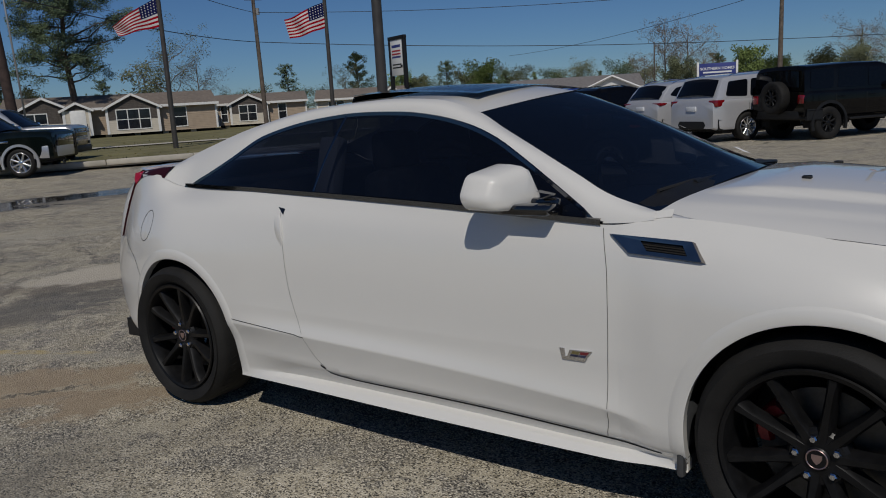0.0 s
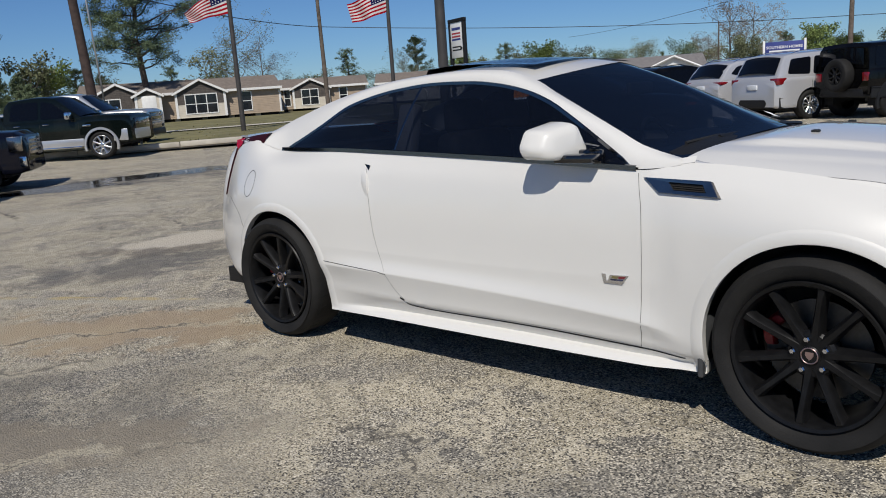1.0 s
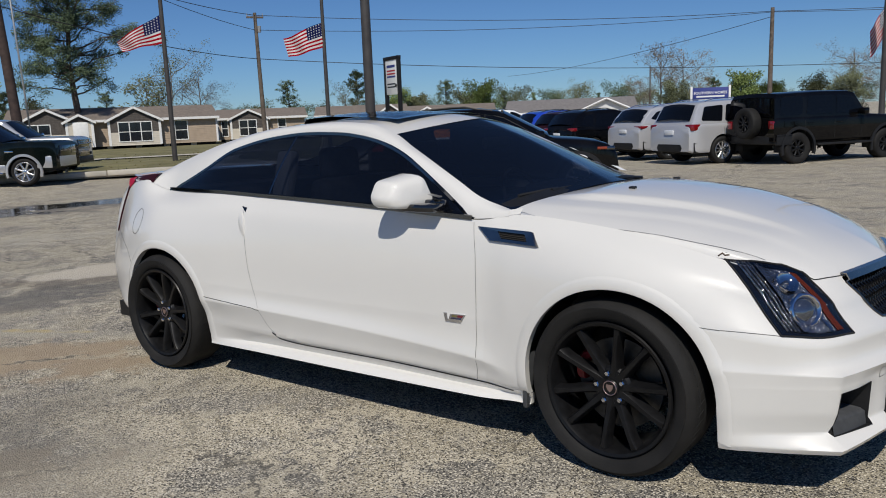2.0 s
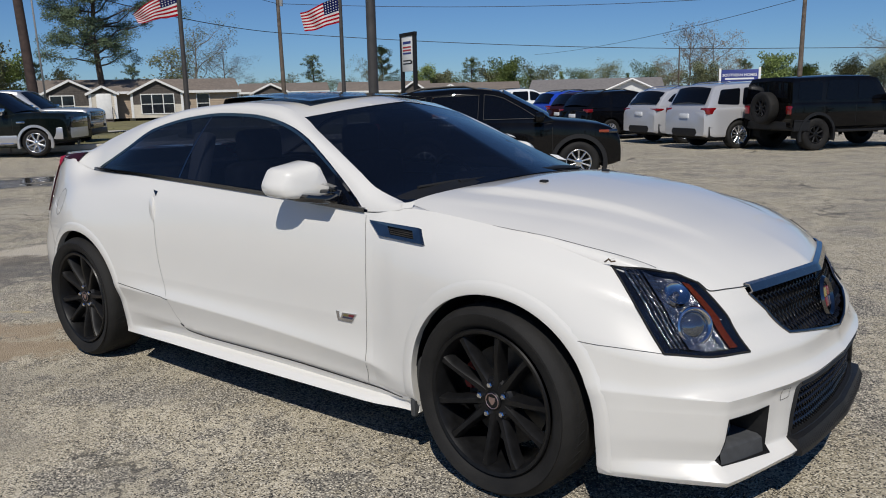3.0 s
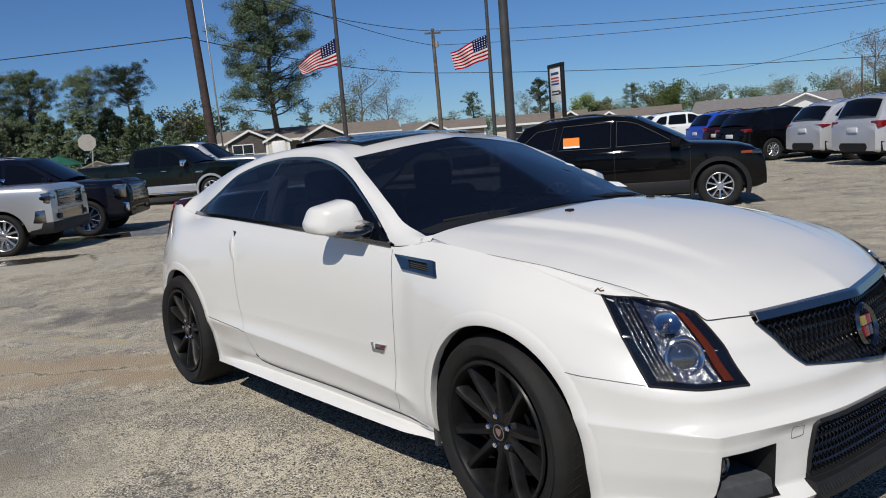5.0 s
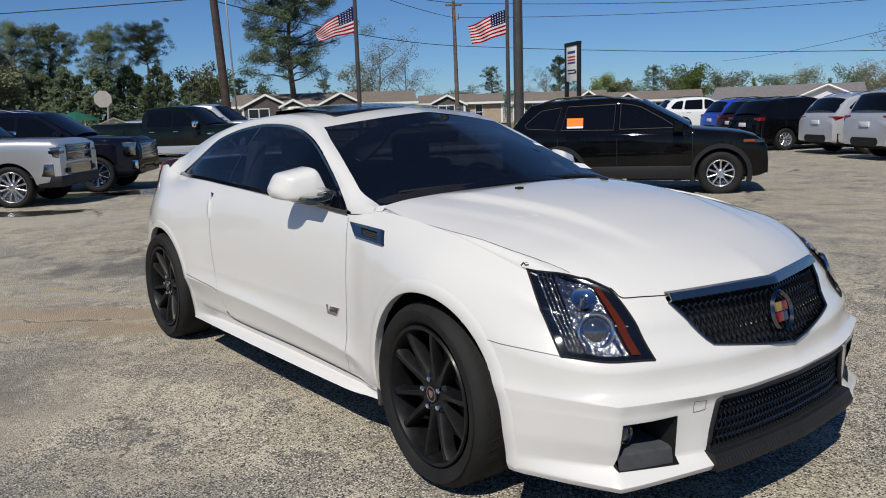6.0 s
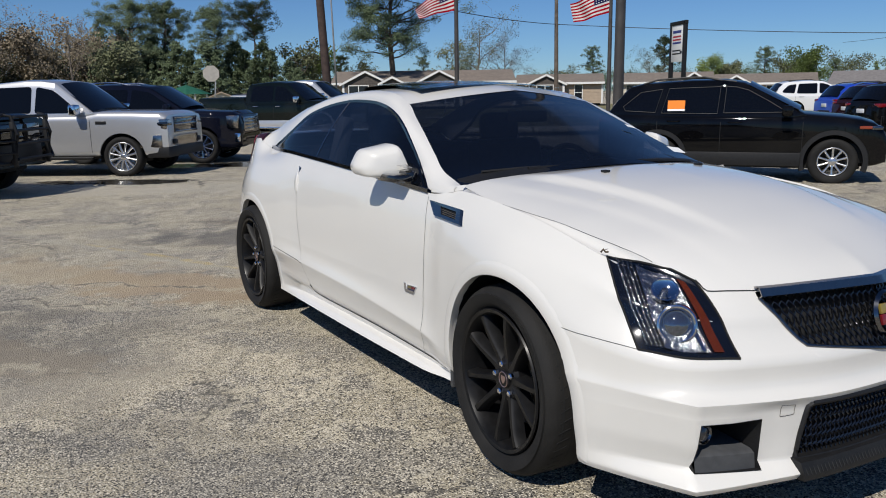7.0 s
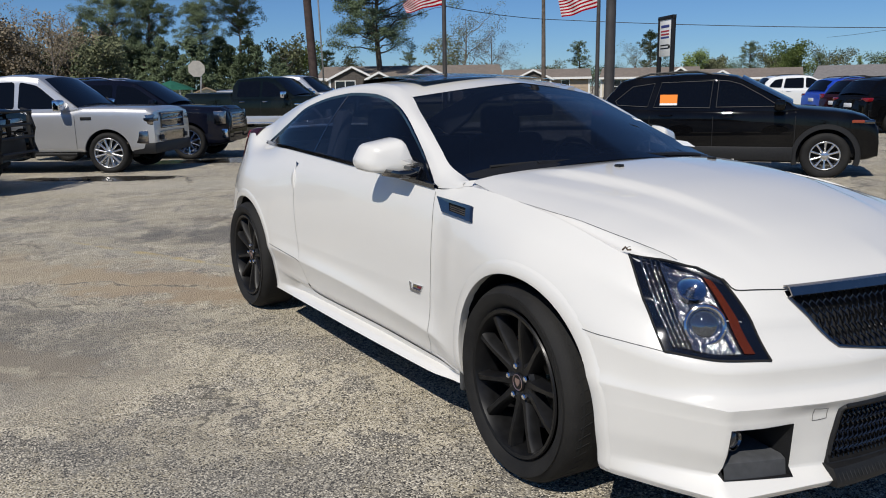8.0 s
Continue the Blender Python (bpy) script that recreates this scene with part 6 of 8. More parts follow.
    for nm, mt, lab, (x0, x1, y0, y1, zl, zh), both in sp.get("extras", ()):
        for sgn in ((-1, 1) if both else (1,)):
            ya, yb = sorted((y0 * sgn, y1 * sgn))
            part(nm, boxed(x0, x1, ya, yb, zl, zh, min(0.025, (x1 - x0) * 0.3, (yb - ya) * 0.3, (zh - zl) * 0.3)), mt, car, lab)
    mx, mz = sp["mirror"]
    for sgn in (-1, 1):
        yw = half(mx) - 0.02
        bm = boxed(mx - 0.06, mx + 0.10, min(sgn * (yw + 0.03), sgn * (yw + 0.27)), max(sgn * (yw + 0.03), sgn * (yw + 0.27)), mz, mz + sp.get("mirror_h", 0.17), 0.045, seg=3)
        box(bm, mx - 0.02, mx + 0.05, min(sgn * (yw - 0.05), sgn * (yw + 0.06)), max(sgn * (yw - 0.05), sgn * (yw + 0.06)), mz + 0.01, mz + 0.06, 0.01)
        part("mirror", bm, sp.get("mirror_mat", paint), car)
    for x, z in sp.get("handles", ()):
        for sgn in (-1, 1):
            yw = half(x)
            bm = bmesh.new()
            tube(bm, [(x - 0.10, sgn * (yw - 0.01), z), (x - 0.08, sgn * (yw + 0.025), z), (x + 0.08, sgn * (yw + 0.028), z), (x + 0.10, sgn * (yw - 0.01), z)], 0.013, 6)
            part("door_handle", bm, sp.get("handle_mat", paint), car)
    for x in sp.get("seams", ()):
        for sgn in (-1, 1):
            bm = bmesh.new()
            rows = []
            for z in np.linspace(z0 + 0.08, belt(x) - 0.03, 14):
                t = (z - z0) / (belt(x) - z0)
                y = half(x) + 0.012 * math.sin(math.pi * min(1, t)) - 0.010 - (0.05 * max(0, t - 0.86) / 0.12 if t > 0.86 else 0)
                rows.append([(x - 0.004, sgn * (y + 0.003), z), (x + 0.004, sgn * (y + 0.003), z)])
            grid_faces(bm, rows)
            part("door_seam", bm, GAP, car)
    if sp.get("rails"):
        for sgn in (-1, 1):
            bm = bmesh.new()
            a, b = sp["rails"]
            pts = [(x, sgn * (wall(x, float(np.interp(x, gx, gz))) - 0.10), float(np.interp(x, gx, gz)) + (0.055 if 0 < i < 5 else 0.0)) for i, x in enumerate(np.linspace(a, b, 7))]
            tube(bm, pts, 0.018, 6)
            part("roof_rail", bm, sp.get("rail_mat", BLACK_PLASTIC), car)
    return car


def parked(x, y, heading):
    c, s = math.cos(radians(heading)), math.sin(radians(heading))
    return pose(x, y, (ground_z(x, y) + ground_z(x - 2.9 * c, y - 2.9 * s)) / 2, 0, 0, heading)


SUV = dict(fo=0.88, wb=2.70, ro=1.02, hw=0.93, tyre=0.365, rim=0.225, sill=0.30, arch=1.17, plan=0.18,
           deck=[(0.88, 0.62), (0.86, 0.78), (0.80, 0.88), (0.66, 0.965), (0.45, 1.02), (0.15, 1.06), (-0.45, 1.11), (-0.6, 1.09), (-2.5, 1.11), (-3.45, 1.14), (-3.66, 1.10), (-3.72, 1.0)],
           cabin=[(-3.60, 1.10), (-3.42, 1.38), (-3.22, 1.60), (-3.0, 1.655), (-2.2, 1.70), (-1.7, 1.70), (-1.38, 1.655), (-1.0, 1.47), (-0.42, 1.10)], tumble=0.30,
           windows=[[(-0.70, 1.14), (-0.98, 1.35), (-1.30, 1.53), (-1.48, 1.58), (-1.64, 1.595), (-1.66, 1.13)], [(-1.76, 1.12), (-1.73, 1.59), (-2.55, 1.57), (-2.66, 1.13)], [(-2.76, 1.14), (-2.66, 1.56), (-3.02, 1.51), (-3.30, 1.24), (-3.26, 1.17)]],
           screens=[((-0.48, 1.14), (-1.34, 1.63), 0.03, "windscreen"), ((-3.58, 1.16), (-3.24, 1.57), 0.08, "rear_window")],
           mirror=(-0.72, 1.08), handles=[(-1.48, 0.98), (-2.45, 1.0)], seams=[-0.46, -1.70, -2.72], rails=(-3.0, -1.5), spokes=10, fat=0.02,
           extras=[("headlamp", DARK_CHROME, "", (0.55, 0.80, 0.62, 0.86, 0.86, 0.95), True), ("side_marker", RED_LENS, "amber side marker", (0.52, 0.66, 0.80, 0.905, 0.86, 0.91), True),
                   ("tail_lamp", RED_LENS, "red tail lamp", (-3.70, -3.46, 0.62, 0.905, 0.98, 1.10), True), ("number_plate", PLATE, "", (-3.74, -3.70, -0.2, 0.2, 0.80, 0.93), False),
                   ("grille", BLACK_PLASTIC, "", (0.80, 0.885, -0.55, 0.55, 0.70, 0.86), False)],
           bumpers=[(0.84, 0.34, 0.66, CLADDING, "front_bumper"), (-3.68, 0.34, 0.64, CLADDING, "rear_bumper")])


def notice_suv():
    sp = dict(SUV, fo=0.75, flare=CLADDING, skirt=CLADDING, skirt_h=0.2, trim=BLACK_PLASTIC)
    sp["deck"] = [(x * 0.85 if x > 0 else x, z) for x, z in SUV["deck"]]
    sp["cabin"] = [(x, z - 0.04 if z > 1.3 else z) for x, z in SUV["cabin"]]
    sp["windows"] = [[(x, z - 0.035 if z > 1.3 else z) for x, z in w] for w in SUV["windows"]]
    sp["screens"] = [(a, (b[0], b[1] - 0.04), c, d) for a, b, c, d in SUV["screens"]]
    sp["bumpers"] = [(0.71, 0.34, 0.66, CLADDING, "front_bumper"), SUV["bumpers"][1]]
    sp["extras"] = [e for e in SUV["extras"] if e[0] not in ("side_marker", "headlamp", "grille")]
    sp["extras"] += [("headlamp", DARK_CHROME, "slim dark headlamp", (0.44, 0.67, 0.60, 0.86, 0.86, 0.925), True), ("side_marker", AMBER, "amber side marker", (0.34, 0.52, 0.80, 0.918, 0.875, 0.925), True), ("grille", BLACK_PLASTIC, "", (0.66, 0.755, -0.55, 0.55, 0.66, 0.82), False)]
    car = vehicle("suv", "black SUV with silver wheels and an orange window notice", "SUV", parked(-5.75, 9.87, 36), BLACK_PAINT, sp)
    bm = boxed(-2.56, -2.28, -0.004, 0, 0.035, 0.18, 0, pose(0, -0.886, 1.165, -16.7))
    p = part("window_notice", bm, ORANGE_PAPER, car, "orange and white paper notice", smooth=False)
    part("notice_foot", boxed(-2.56, -2.28, -0.004, 0, 0, 0.033, 0, pose(0, -0.886, 1.165, -16.7)), WHITE_PAPER, p)
    return car


notice_suv()
DARK_SUV = dict(SUV, trim=None, flare=None, bumpers=[(0.84, 0.34, 0.66, BLACK_PAINT, "front_bumper"), (-3.68, 0.34, 0.70, CLADDING, "rear_bumper")])
ROW = "vehicles parked in a row"
vehicle("suv", "black SUV with red tail lamps seen from behind", "SUV", parked(-10.75, 25.0, 63), BLACK_PAINT, DARK_SUV, ROW)
vehicle("suv", "dark red SUV with red tail lamps, parked in the row", "SUV", parked(-12.5, 27.1, 60), RED_DARK, DARK_SUV, ROW)
vehicle("suv", "bright blue SUV between darker ones", "SUV", parked(-14.8, 29.5, 58), BLUE_PAINT, DARK_SUV, ROW)
vehicle("suv", "white SUV standing far back in the lot", "SUV", parked(-20.0, 33.2, 52), WHITE_PAINT, DARK_SUV, ROW)
BIG = dict(SUV, fo=0.92, wb=2.86, ro=1.10, hw=0.98, tyre=0.385, rim=0.255, sill=0.32, tumble=0.26,
           deck=[(0.92, 0.78), (0.88, 0.95), (0.7, 1.06), (-0.3, 1.16), (-0.6, 1.14), (-2.7, 1.16), (-3.75, 1.16), (-3.90, 1.12), (-3.96, 1.02)],
           cabin=[(-3.88, 1.12), (-3.72, 1.45), (-3.58, 1.70), (-3.35, 1.735), (-2.2, 1.775), (-1.6, 1.77), (-1.25, 1.73), (-0.34, 1.14)],
           windows=[[(-0.62, 1.19), (-1.22, 1.60), (-1.66, 1.66), (-1.70, 1.19)], [(-1.80, 1.19), (-1.76, 1.66), (-2.66, 1.65), (-2.78, 1.19)], [(-2.88, 1.19), (-2.78, 1.64), (-3.42, 1.60), (-3.58, 1.22)]],
           screens=[((-0.38, 1.18), (-1.24, 1.71), 0.03, "windscreen"), ((-3.86, 1.20), (-3.61, 1.66), 0.10, "rear_window")], mirror=(-0.74, 1.14), handles=[(-1.5, 1.04), (-2.55, 1.05)], seams=[-0.46, -1.75, -2.84],
           rails=(-3.3, -1.5), rail_mat=CHROME,
           extras=[("headlamp", DARK_CHROME, "", (0.55, 0.84, 0.62, 0.92, 0.92, 1.02), True), ("tail_lamp", RED_LENS, "red tail lamp", (-3.93, -3.62, 0.66, 0.955, 0.95, 1.13), True),
                   ("number_plate", PLATE, "", (-3.985, -3.95, -0.2, 0.2, 0.84, 0.97), False), ("grille", BLACK_PLASTIC, "", (0.84, 0.925, -0.6, 0.6, 0.74, 0.92), False)],
           bumpers=[(0.88, 0.36, 0.70, BLACK_PLASTIC, "front_bumper"), (-3.92, 0.34, 0.60, CLADDING, "rear_bumper")])
vehicle("suv", "silver grey SUV with dark glass and red tail lamps", "SUV", parked(-4.88, 21.72, 57), WHITE_SILVER, BIG, ROW)
LOW_TAIL = dict(BIG, cabin=[(-3.88, 1.12), (-3.66, 1.42), (-3.45, 1.63), (-3.2, 1.69), (-2.2, 1.75), (-1.6, 1.74), (-1.25, 1.70), (-0.34, 1.14)],
             windows=[[(-0.62, 1.19), (-1.22, 1.58), (-1.66, 1.63), (-1.70, 1.19)], [(-1.80, 1.19), (-1.76, 1.63), (-2.66, 1.62), (-2.78, 1.19)], [(-2.88, 1.20), (-2.78, 1.61), (-3.25, 1.54), (-3.52, 1.32)]],
             screens=[((-0.38, 1.18), (-1.24, 1.68), 0.03, "windscreen"), ((-3.84, 1.20), (-3.48, 1.60), 0.10, "rear_window")],
             extras=[("headlamp", DARK_CHROME, "", (0.55, 0.84, 0.62, 0.92, 0.92, 1.02), True), ("tail_lamp", RED_LENS, "slim red tail lamp", (-3.93, -3.55, 0.55, 0.955, 1.02, 1.11), True),
                     ("number_plate", PLATE, "", (-3.985, -3.95, -0.2, 0.2, 0.88, 1.0), False)])
vehicle("suv", "silver grey SUV with slim red tail lamps", "SUV", parked(-7.25, 23.9, 57), WHITE_SILVER, LOW_TAIL, ROW)

TRUCK = dict(SUV, fo=0.95, wb=3.68, ro=1.22, hw=1.0, tyre=0.405, rim=0.295, sill=0.42, tumble=0.22, plan=0.05, shoulder=0.045,
             deck=[(0.95, 1.10), (0.93, 1.21), (0.80, 1.275), (0.2, 1.30), (-0.45, 1.305), (-0.75, 1.25), (-2.85, 1.24), (-2.95, 1.42), (-4.86, 1.42), (-4.90, 1.40)],
             cabin=[(-2.92, 1.22), (-2.86, 1.70), (-2.72, 1.88), (-2.0, 1.945), (-1.65, 1.94), (-1.35, 1.90), (-0.48, 1.24)],
             windows=[[(-0.80, 1.29), (-1.36, 1.74), (-1.72, 1.82), (-1.76, 1.29)], [(-1.84, 1.29), (-1.82, 1.82), (-2.62, 1.80), (-2.72, 1.29)]],
             screens=[((-0.54, 1.28), (-1.35, 1.87), 0.04, "windscreen"), ((-2.91, 1.30), (-2.84, 1.76), 0.12, "rear_window")],
             mirror=(-0.86, 1.24), mirror_h=0.22, mirror_mat=CHROME, handles=[(-1.62, 1.12), (-2.6, 1.12)], handle_mat=CHROME, seams=[-0.62, -1.80, -2.84], rails=None, spokes=12, fat=0.024,
             extras=[("headlamp", SATIN_CHROME, "clear headlamp in chrome", (0.62, 0.945, 0.64, 0.968, 0.94, 1.16), True), ("lamp_insert", GLOSS_BLACK, "", (0.70, 0.951, 0.70, 0.974, 1.00, 1.10), True), ("valance", BLACK_PLASTIC, "", (0.50, 0.965, -0.972, 0.972, 0.38, 0.60), False), ("grille", GLOSS_BLACK, "black grille behind chrome bars", (0.88, 0.972, -0.62, 0.62, 0.86, 1.19), False), ("grille_bar", SATIN_CHROME, "chrome grille bar", (0.90, 0.99, -0.60, 0.60, 1.14, 1.19), False), ("grille_bar", SATIN_CHROME, "chrome grille bar", (0.90, 0.99, -0.60, 0.60, 0.865, 0.905), False),
                     ("grille_bar", SATIN_CHROME, "chrome grille bar", (0.90, 0.992, -0.58, 0.58, 1.00, 1.06), False),
                     ("fog_lamp", BLACK_PLASTIC, "", (0.90, 1.0, 0.56, 0.74, 0.64, 0.74), True), ("fender_badge", BLACK_PLASTIC, "", (-0.50, -0.28, 0.995, 1.008, 1.06, 1.12), True),
                     ("tail_lamp", RED_LENS, "", (-4.93, -4.80, 0.78, 1.0, 0.95, 1.35), True), ("running_board", BLACK_PLASTIC, "", (-2.9, -0.6, 0.92, 1.06, 0.36, 0.42), True)],
             bumpers=[(0.93, 0.58, 0.84, SATIN_CHROME, "front_bumper"), (-4.88, 0.58, 0.80, SATIN_CHROME, "rear_bumper")])
vehicle("pickup_truck", "silver crew-cab pickup with chrome bumper and chrome wheels", "truck", parked(-15.5, 0.65, 56), SILVER_PAINT, TRUCK)
LARGE = dict(BIG, fo=0.95, wb=2.95, ro=1.2, hw=1.0, tyre=0.41, rim=0.29, sill=0.36,
           deck=[(0.95, 0.95), (0.90, 1.12), (0.75, 1.22), (-0.3, 1.27), (-0.6, 1.25), (-2.9, 1.27), (-3.95, 1.27), (-4.1, 1.22)],
           cabin=[(-4.05, 1.22), (-3.9, 1.75), (-3.6, 1.86), (-2.2, 1.90), (-1.6, 1.89), (-1.25, 1.84), (-0.34, 1.25)],
           windows=[[(-0.62, 1.31), (-1.22, 1.71), (-1.66, 1.78), (-1.70, 1.31)], [(-1.80, 1.31), (-1.76, 1.78), (-2.75, 1.78), (-2.80, 1.31)], [(-2.90, 1.31), (-2.85, 1.78), (-3.7, 1.74), (-3.8, 1.33)]],
           screens=[((-0.38, 1.29), (-1.24, 1.82), 0.03, "windscreen"), ((-4.04, 1.3), (-3.92, 1.7), 0.1, "rear_window")], mirror=(-0.74, 1.26), rim_mat=CHROME,
           extras=[("headlamp", SATIN_CHROME, "tall clear headlamp", (0.62, 0.90, 0.74, 0.955, 0.82, 1.14), True), ("grille", SATIN_CHROME, "bright barred grille", (0.88, 0.965, -0.56, 0.56, 0.74, 1.10), False)]
           + [("grille_slot", GLOSS_BLACK, "", (0.90, 0.972, -0.52, 0.52, z, z + 0.05), False) for z in (0.78, 0.86, 0.94, 1.02)] + [("fog_lamp", CHROME, "", (0.80, 0.93, 0.78, 0.92, 0.50, 0.72), True)],
           bumpers=[(0.90, 0.38, 0.72, NAVY_PAINT, "front_bumper"), (-4.06, 0.4, 0.7, NAVY_PAINT, "rear_bumper")])
vehicle("suv", "large navy black SUV with a bright barred grille", "SUV", parked(-17.9, 2.80, 57), NAVY_PAINT, LARGE)
FLARED = dict(TRUCK, wb=3.57, flare=SILVER_PAINT, skirt=SILVER_PAINT, skirt_h=0.22, spokes=8, fat=0.035, handles=[(-1.62, 1.12), (-2.5, 1.12)],
           bumpers=[(0.93, 0.50, 0.86, SILVER_PAINT, "front_bumper"), (-4.74, 0.58, 0.82, CHROME, "rear_bumper")],
           extras=[e for e in TRUCK["extras"] if e[0] in ("headlamp", "running_board")] + [("grille", GLOSS_BLACK, "", (0.88, 0.985, -0.62, 0.62, 0.82, 1.16), False)])
FLARED["extras"] = [("running_board", CHROME, "chrome running board", (-2.9, -0.6, 0.92, 1.06, 0.36, 0.42), True), ("grille", GLOSS_BLACK, "", (0.88, 0.985, -0.62, 0.62, 0.82, 1.16), False),
                 ("headlamp", DARK_CHROME, "", (0.66, 0.935, 0.66, 0.945, 0.96, 1.14), True), ("door_badge", CHROME, "", (-0.5, -0.25, 0.995, 1.008, 1.0, 1.05), True)]
FLARED["deck"] = [(d[0] if d[0] > -4 else d[0] + 0.11, d[1]) for d in TRUCK["deck"]]
vehicle("pickup_truck", "dark green pickup with silver flares and lower sides", "truck", parked(-23.64, 8.51, 42), GREEN_PAINT, FLARED)
vehicle("pickup_truck", "silver pickup standing beyond the dark green one", "truck", parked(-26.5, 10.6, 44), SILVER_PAINT, TRUCK)


def brush_guard_truck():
    sp = dict(TRUCK, rim_mat=BLACK_WHEEL, mirror_mat=BLACK_PLASTIC, handle_mat=BLACK_PLASTIC)
    sp["bumpers"] = [(0.93, 0.50, 0.86, BLACK_PLASTIC, "front_bumper"), (-4.88, 0.58, 0.80, BLACK_PLASTIC, "rear_bumper")]
    sp["extras"] = [("headlamp", DARK_CHROME, "", (0.66, 0.935, 0.66, 0.945, 0.92, 1.12), True), ("grille", GLOSS_BLACK, "", (0.88, 0.985, -0.62, 0.62, 0.86, 1.16), False)]
    car = vehicle("pickup_truck", "black pickup with a tubular black brush guard", "truck", parked(-12.6, -2.64, 60), BLACK_PAINT, sp)
    guard = new("brush_guard", None)
    guard.parent = car
    guard["label"] = "black tubular steel brush guard"
    for sgn in (-1, 1):
        bm = bmesh.new()
        tube(bm, [(1.05, sgn * 0.52, 0.55), (1.16, sgn * 0.52, 0.7), (1.20, sgn * 0.52, 1.0), (1.12, sgn * 0.52, 1.28), (1.02, sgn * 0.56, 1.30), (0.92, sgn * 1.02, 1.24), (0.88, sgn * 1.05, 1.1), (0.90, sgn * 1.05, 0.75), (1.0, sgn * 0.95, 0.58), (1.05, sgn * 0.52, 0.55)], 0.03, 8)
        part("guard_hoop", bm, BLACK_PLASTIC, guard)
        for z in (0.72, 0.9, 1.08):
            part("guard_bar", rod(bmesh.new(), (1.17, sgn * 0.5, z), (0.92, sgn * 1.04, z), 0.018), BLACK_PLASTIC, guard)
        part("guard_upright", boxed(1.10, 1.16, sgn * 0.52 - 0.03, sgn * 0.52 + 0.03, 0.5, 1.2, 0.01), BLACK_PLASTIC, guard)
    for z in (0.62, 0.86, 1.06, 1.27):
        part("guard_bar", rod(bmesh.new(), (1.17, -0.52, z), (1.17, 0.52, z), 0.024), BLACK_PLASTIC, guard)
    return car


brush_guard_truck()


def off_roader():
    sp = dict(SUV, fo=0.62, wb=2.95, ro=0.78, hw=0.93, tyre=0.41, rim=0.22, sill=0.55, arch=1.2, tumble=0.10, plan=0.06, shoulder=0.03, tyre_w=0.28,
              deck=[(0.50, 1.0), (0.46, 1.10), (0.3, 1.16), (-0.55, 1.22), (-0.7, 1.22), (-3.65, 1.24), (-3.70, 1.2)],
              cabin=[(-3.70, 1.22), (-3.68, 1.72), (-3.6, 1.82), (-2.2, 1.86), (-1.3, 1.85), (-1.1, 1.80), (-0.68, 1.22)],
              windows=[[(-0.92, 1.27), (-1.22, 1.72), (-1.70, 1.75), (-1.74, 1.27)], [(-1.84, 1.27), (-1.82, 1.75), (-2.62, 1.75), (-2.72, 1.27)], [(-2.84, 1.27), (-2.8, 1.75), (-3.5, 1.74), (-3.55, 1.27)]],
              screens=[((-0.74, 1.28), (-1.1, 1.78), 0.06, "windscreen"), ((-3.712, 1.3), (-3.695, 1.72), 0.15, "rear_window")], mirror=(-0.98, 1.22), handles=[(-1.62, 1.05), (-2.6, 1.05)],
              seams=[-0.9, -1.79, -2.76], rails=None, flare=BLACK_PLASTIC, spokes=8, fat=0.03, rim_mat=BLACK_WHEEL,
              extras=[("tail_lamp", RED_LENS, "square red tail lamp", (-3.75, -3.62, 0.70, 0.90, 0.92, 1.14), True), ("running_board", BLACK_PLASTIC, "", (-2.4, -0.55, 0.90, 1.02, 0.46, 0.52), True)],
              bumpers=[(0.62, 0.56, 0.80, BLACK_PLASTIC, "front_bumper"), (-3.74, 0.52, 0.76, BLACK_PLASTIC, "rear_bumper")])
    car = vehicle("off_roader", "black boxy four-door off-roader with a spare wheel on its tailgate", "SUV", parked(-2.62, 21.27, 55), BLACK_PAINT, sp, ROW)
    for sgn in (-1, 1):
        part("front_fender", boxed(-0.62, 0.55, sgn * 0.66 - 0.26, sgn * 0.66 + 0.26, 0.92, 0.99, 0.03), BLACK_PLASTIC, car)
    w = plain_wheel(car, (-3.78, -0.05, 1.08), 0.41, 0.22, 0.26, 8, BLACK_WHEEL, -1, {}, 0.03, "spare wheel on the tailgate")
    w.matrix_basis = Matrix.Translation((-3.98, -0.06, 1.08)) @ Matrix.Rotation(radians(-90), 4, "Z")
    return car


off_roader()
vehicle("suv", "white SUV with its front beyond the black off-roader", "SUV", parked(5.2, 24.5, 230), WHITE_PAINT, DARK_SUV, ROW)


# ---- beyond the lot: verge, homes, poles, signs, trees ----
def leaf_mat(name, color, spread=0.45):
    m = mat(name, color, 0.75, 0.0, 0.25)
    t, b = nodes(m)
    g = t.nodes.new("ShaderNodeNewGeometry")
    r = t.nodes.new("ShaderNodeValToRGB")
    r.color_ramp.elements[0].color = (*[c * (1 - spread) for c in color], 1)
    r.color_ramp.elements[1].color = (*[min(1, c * (1 + spread)) for c in color], 1)
    t.links.new(g.outputs["Random Per Island"], r.inputs[0])
    t.links.new(r.outputs[0], b.inputs["Base Color"])
    b.inputs["Subsurface Weight"].default_value = 0.0
    return m


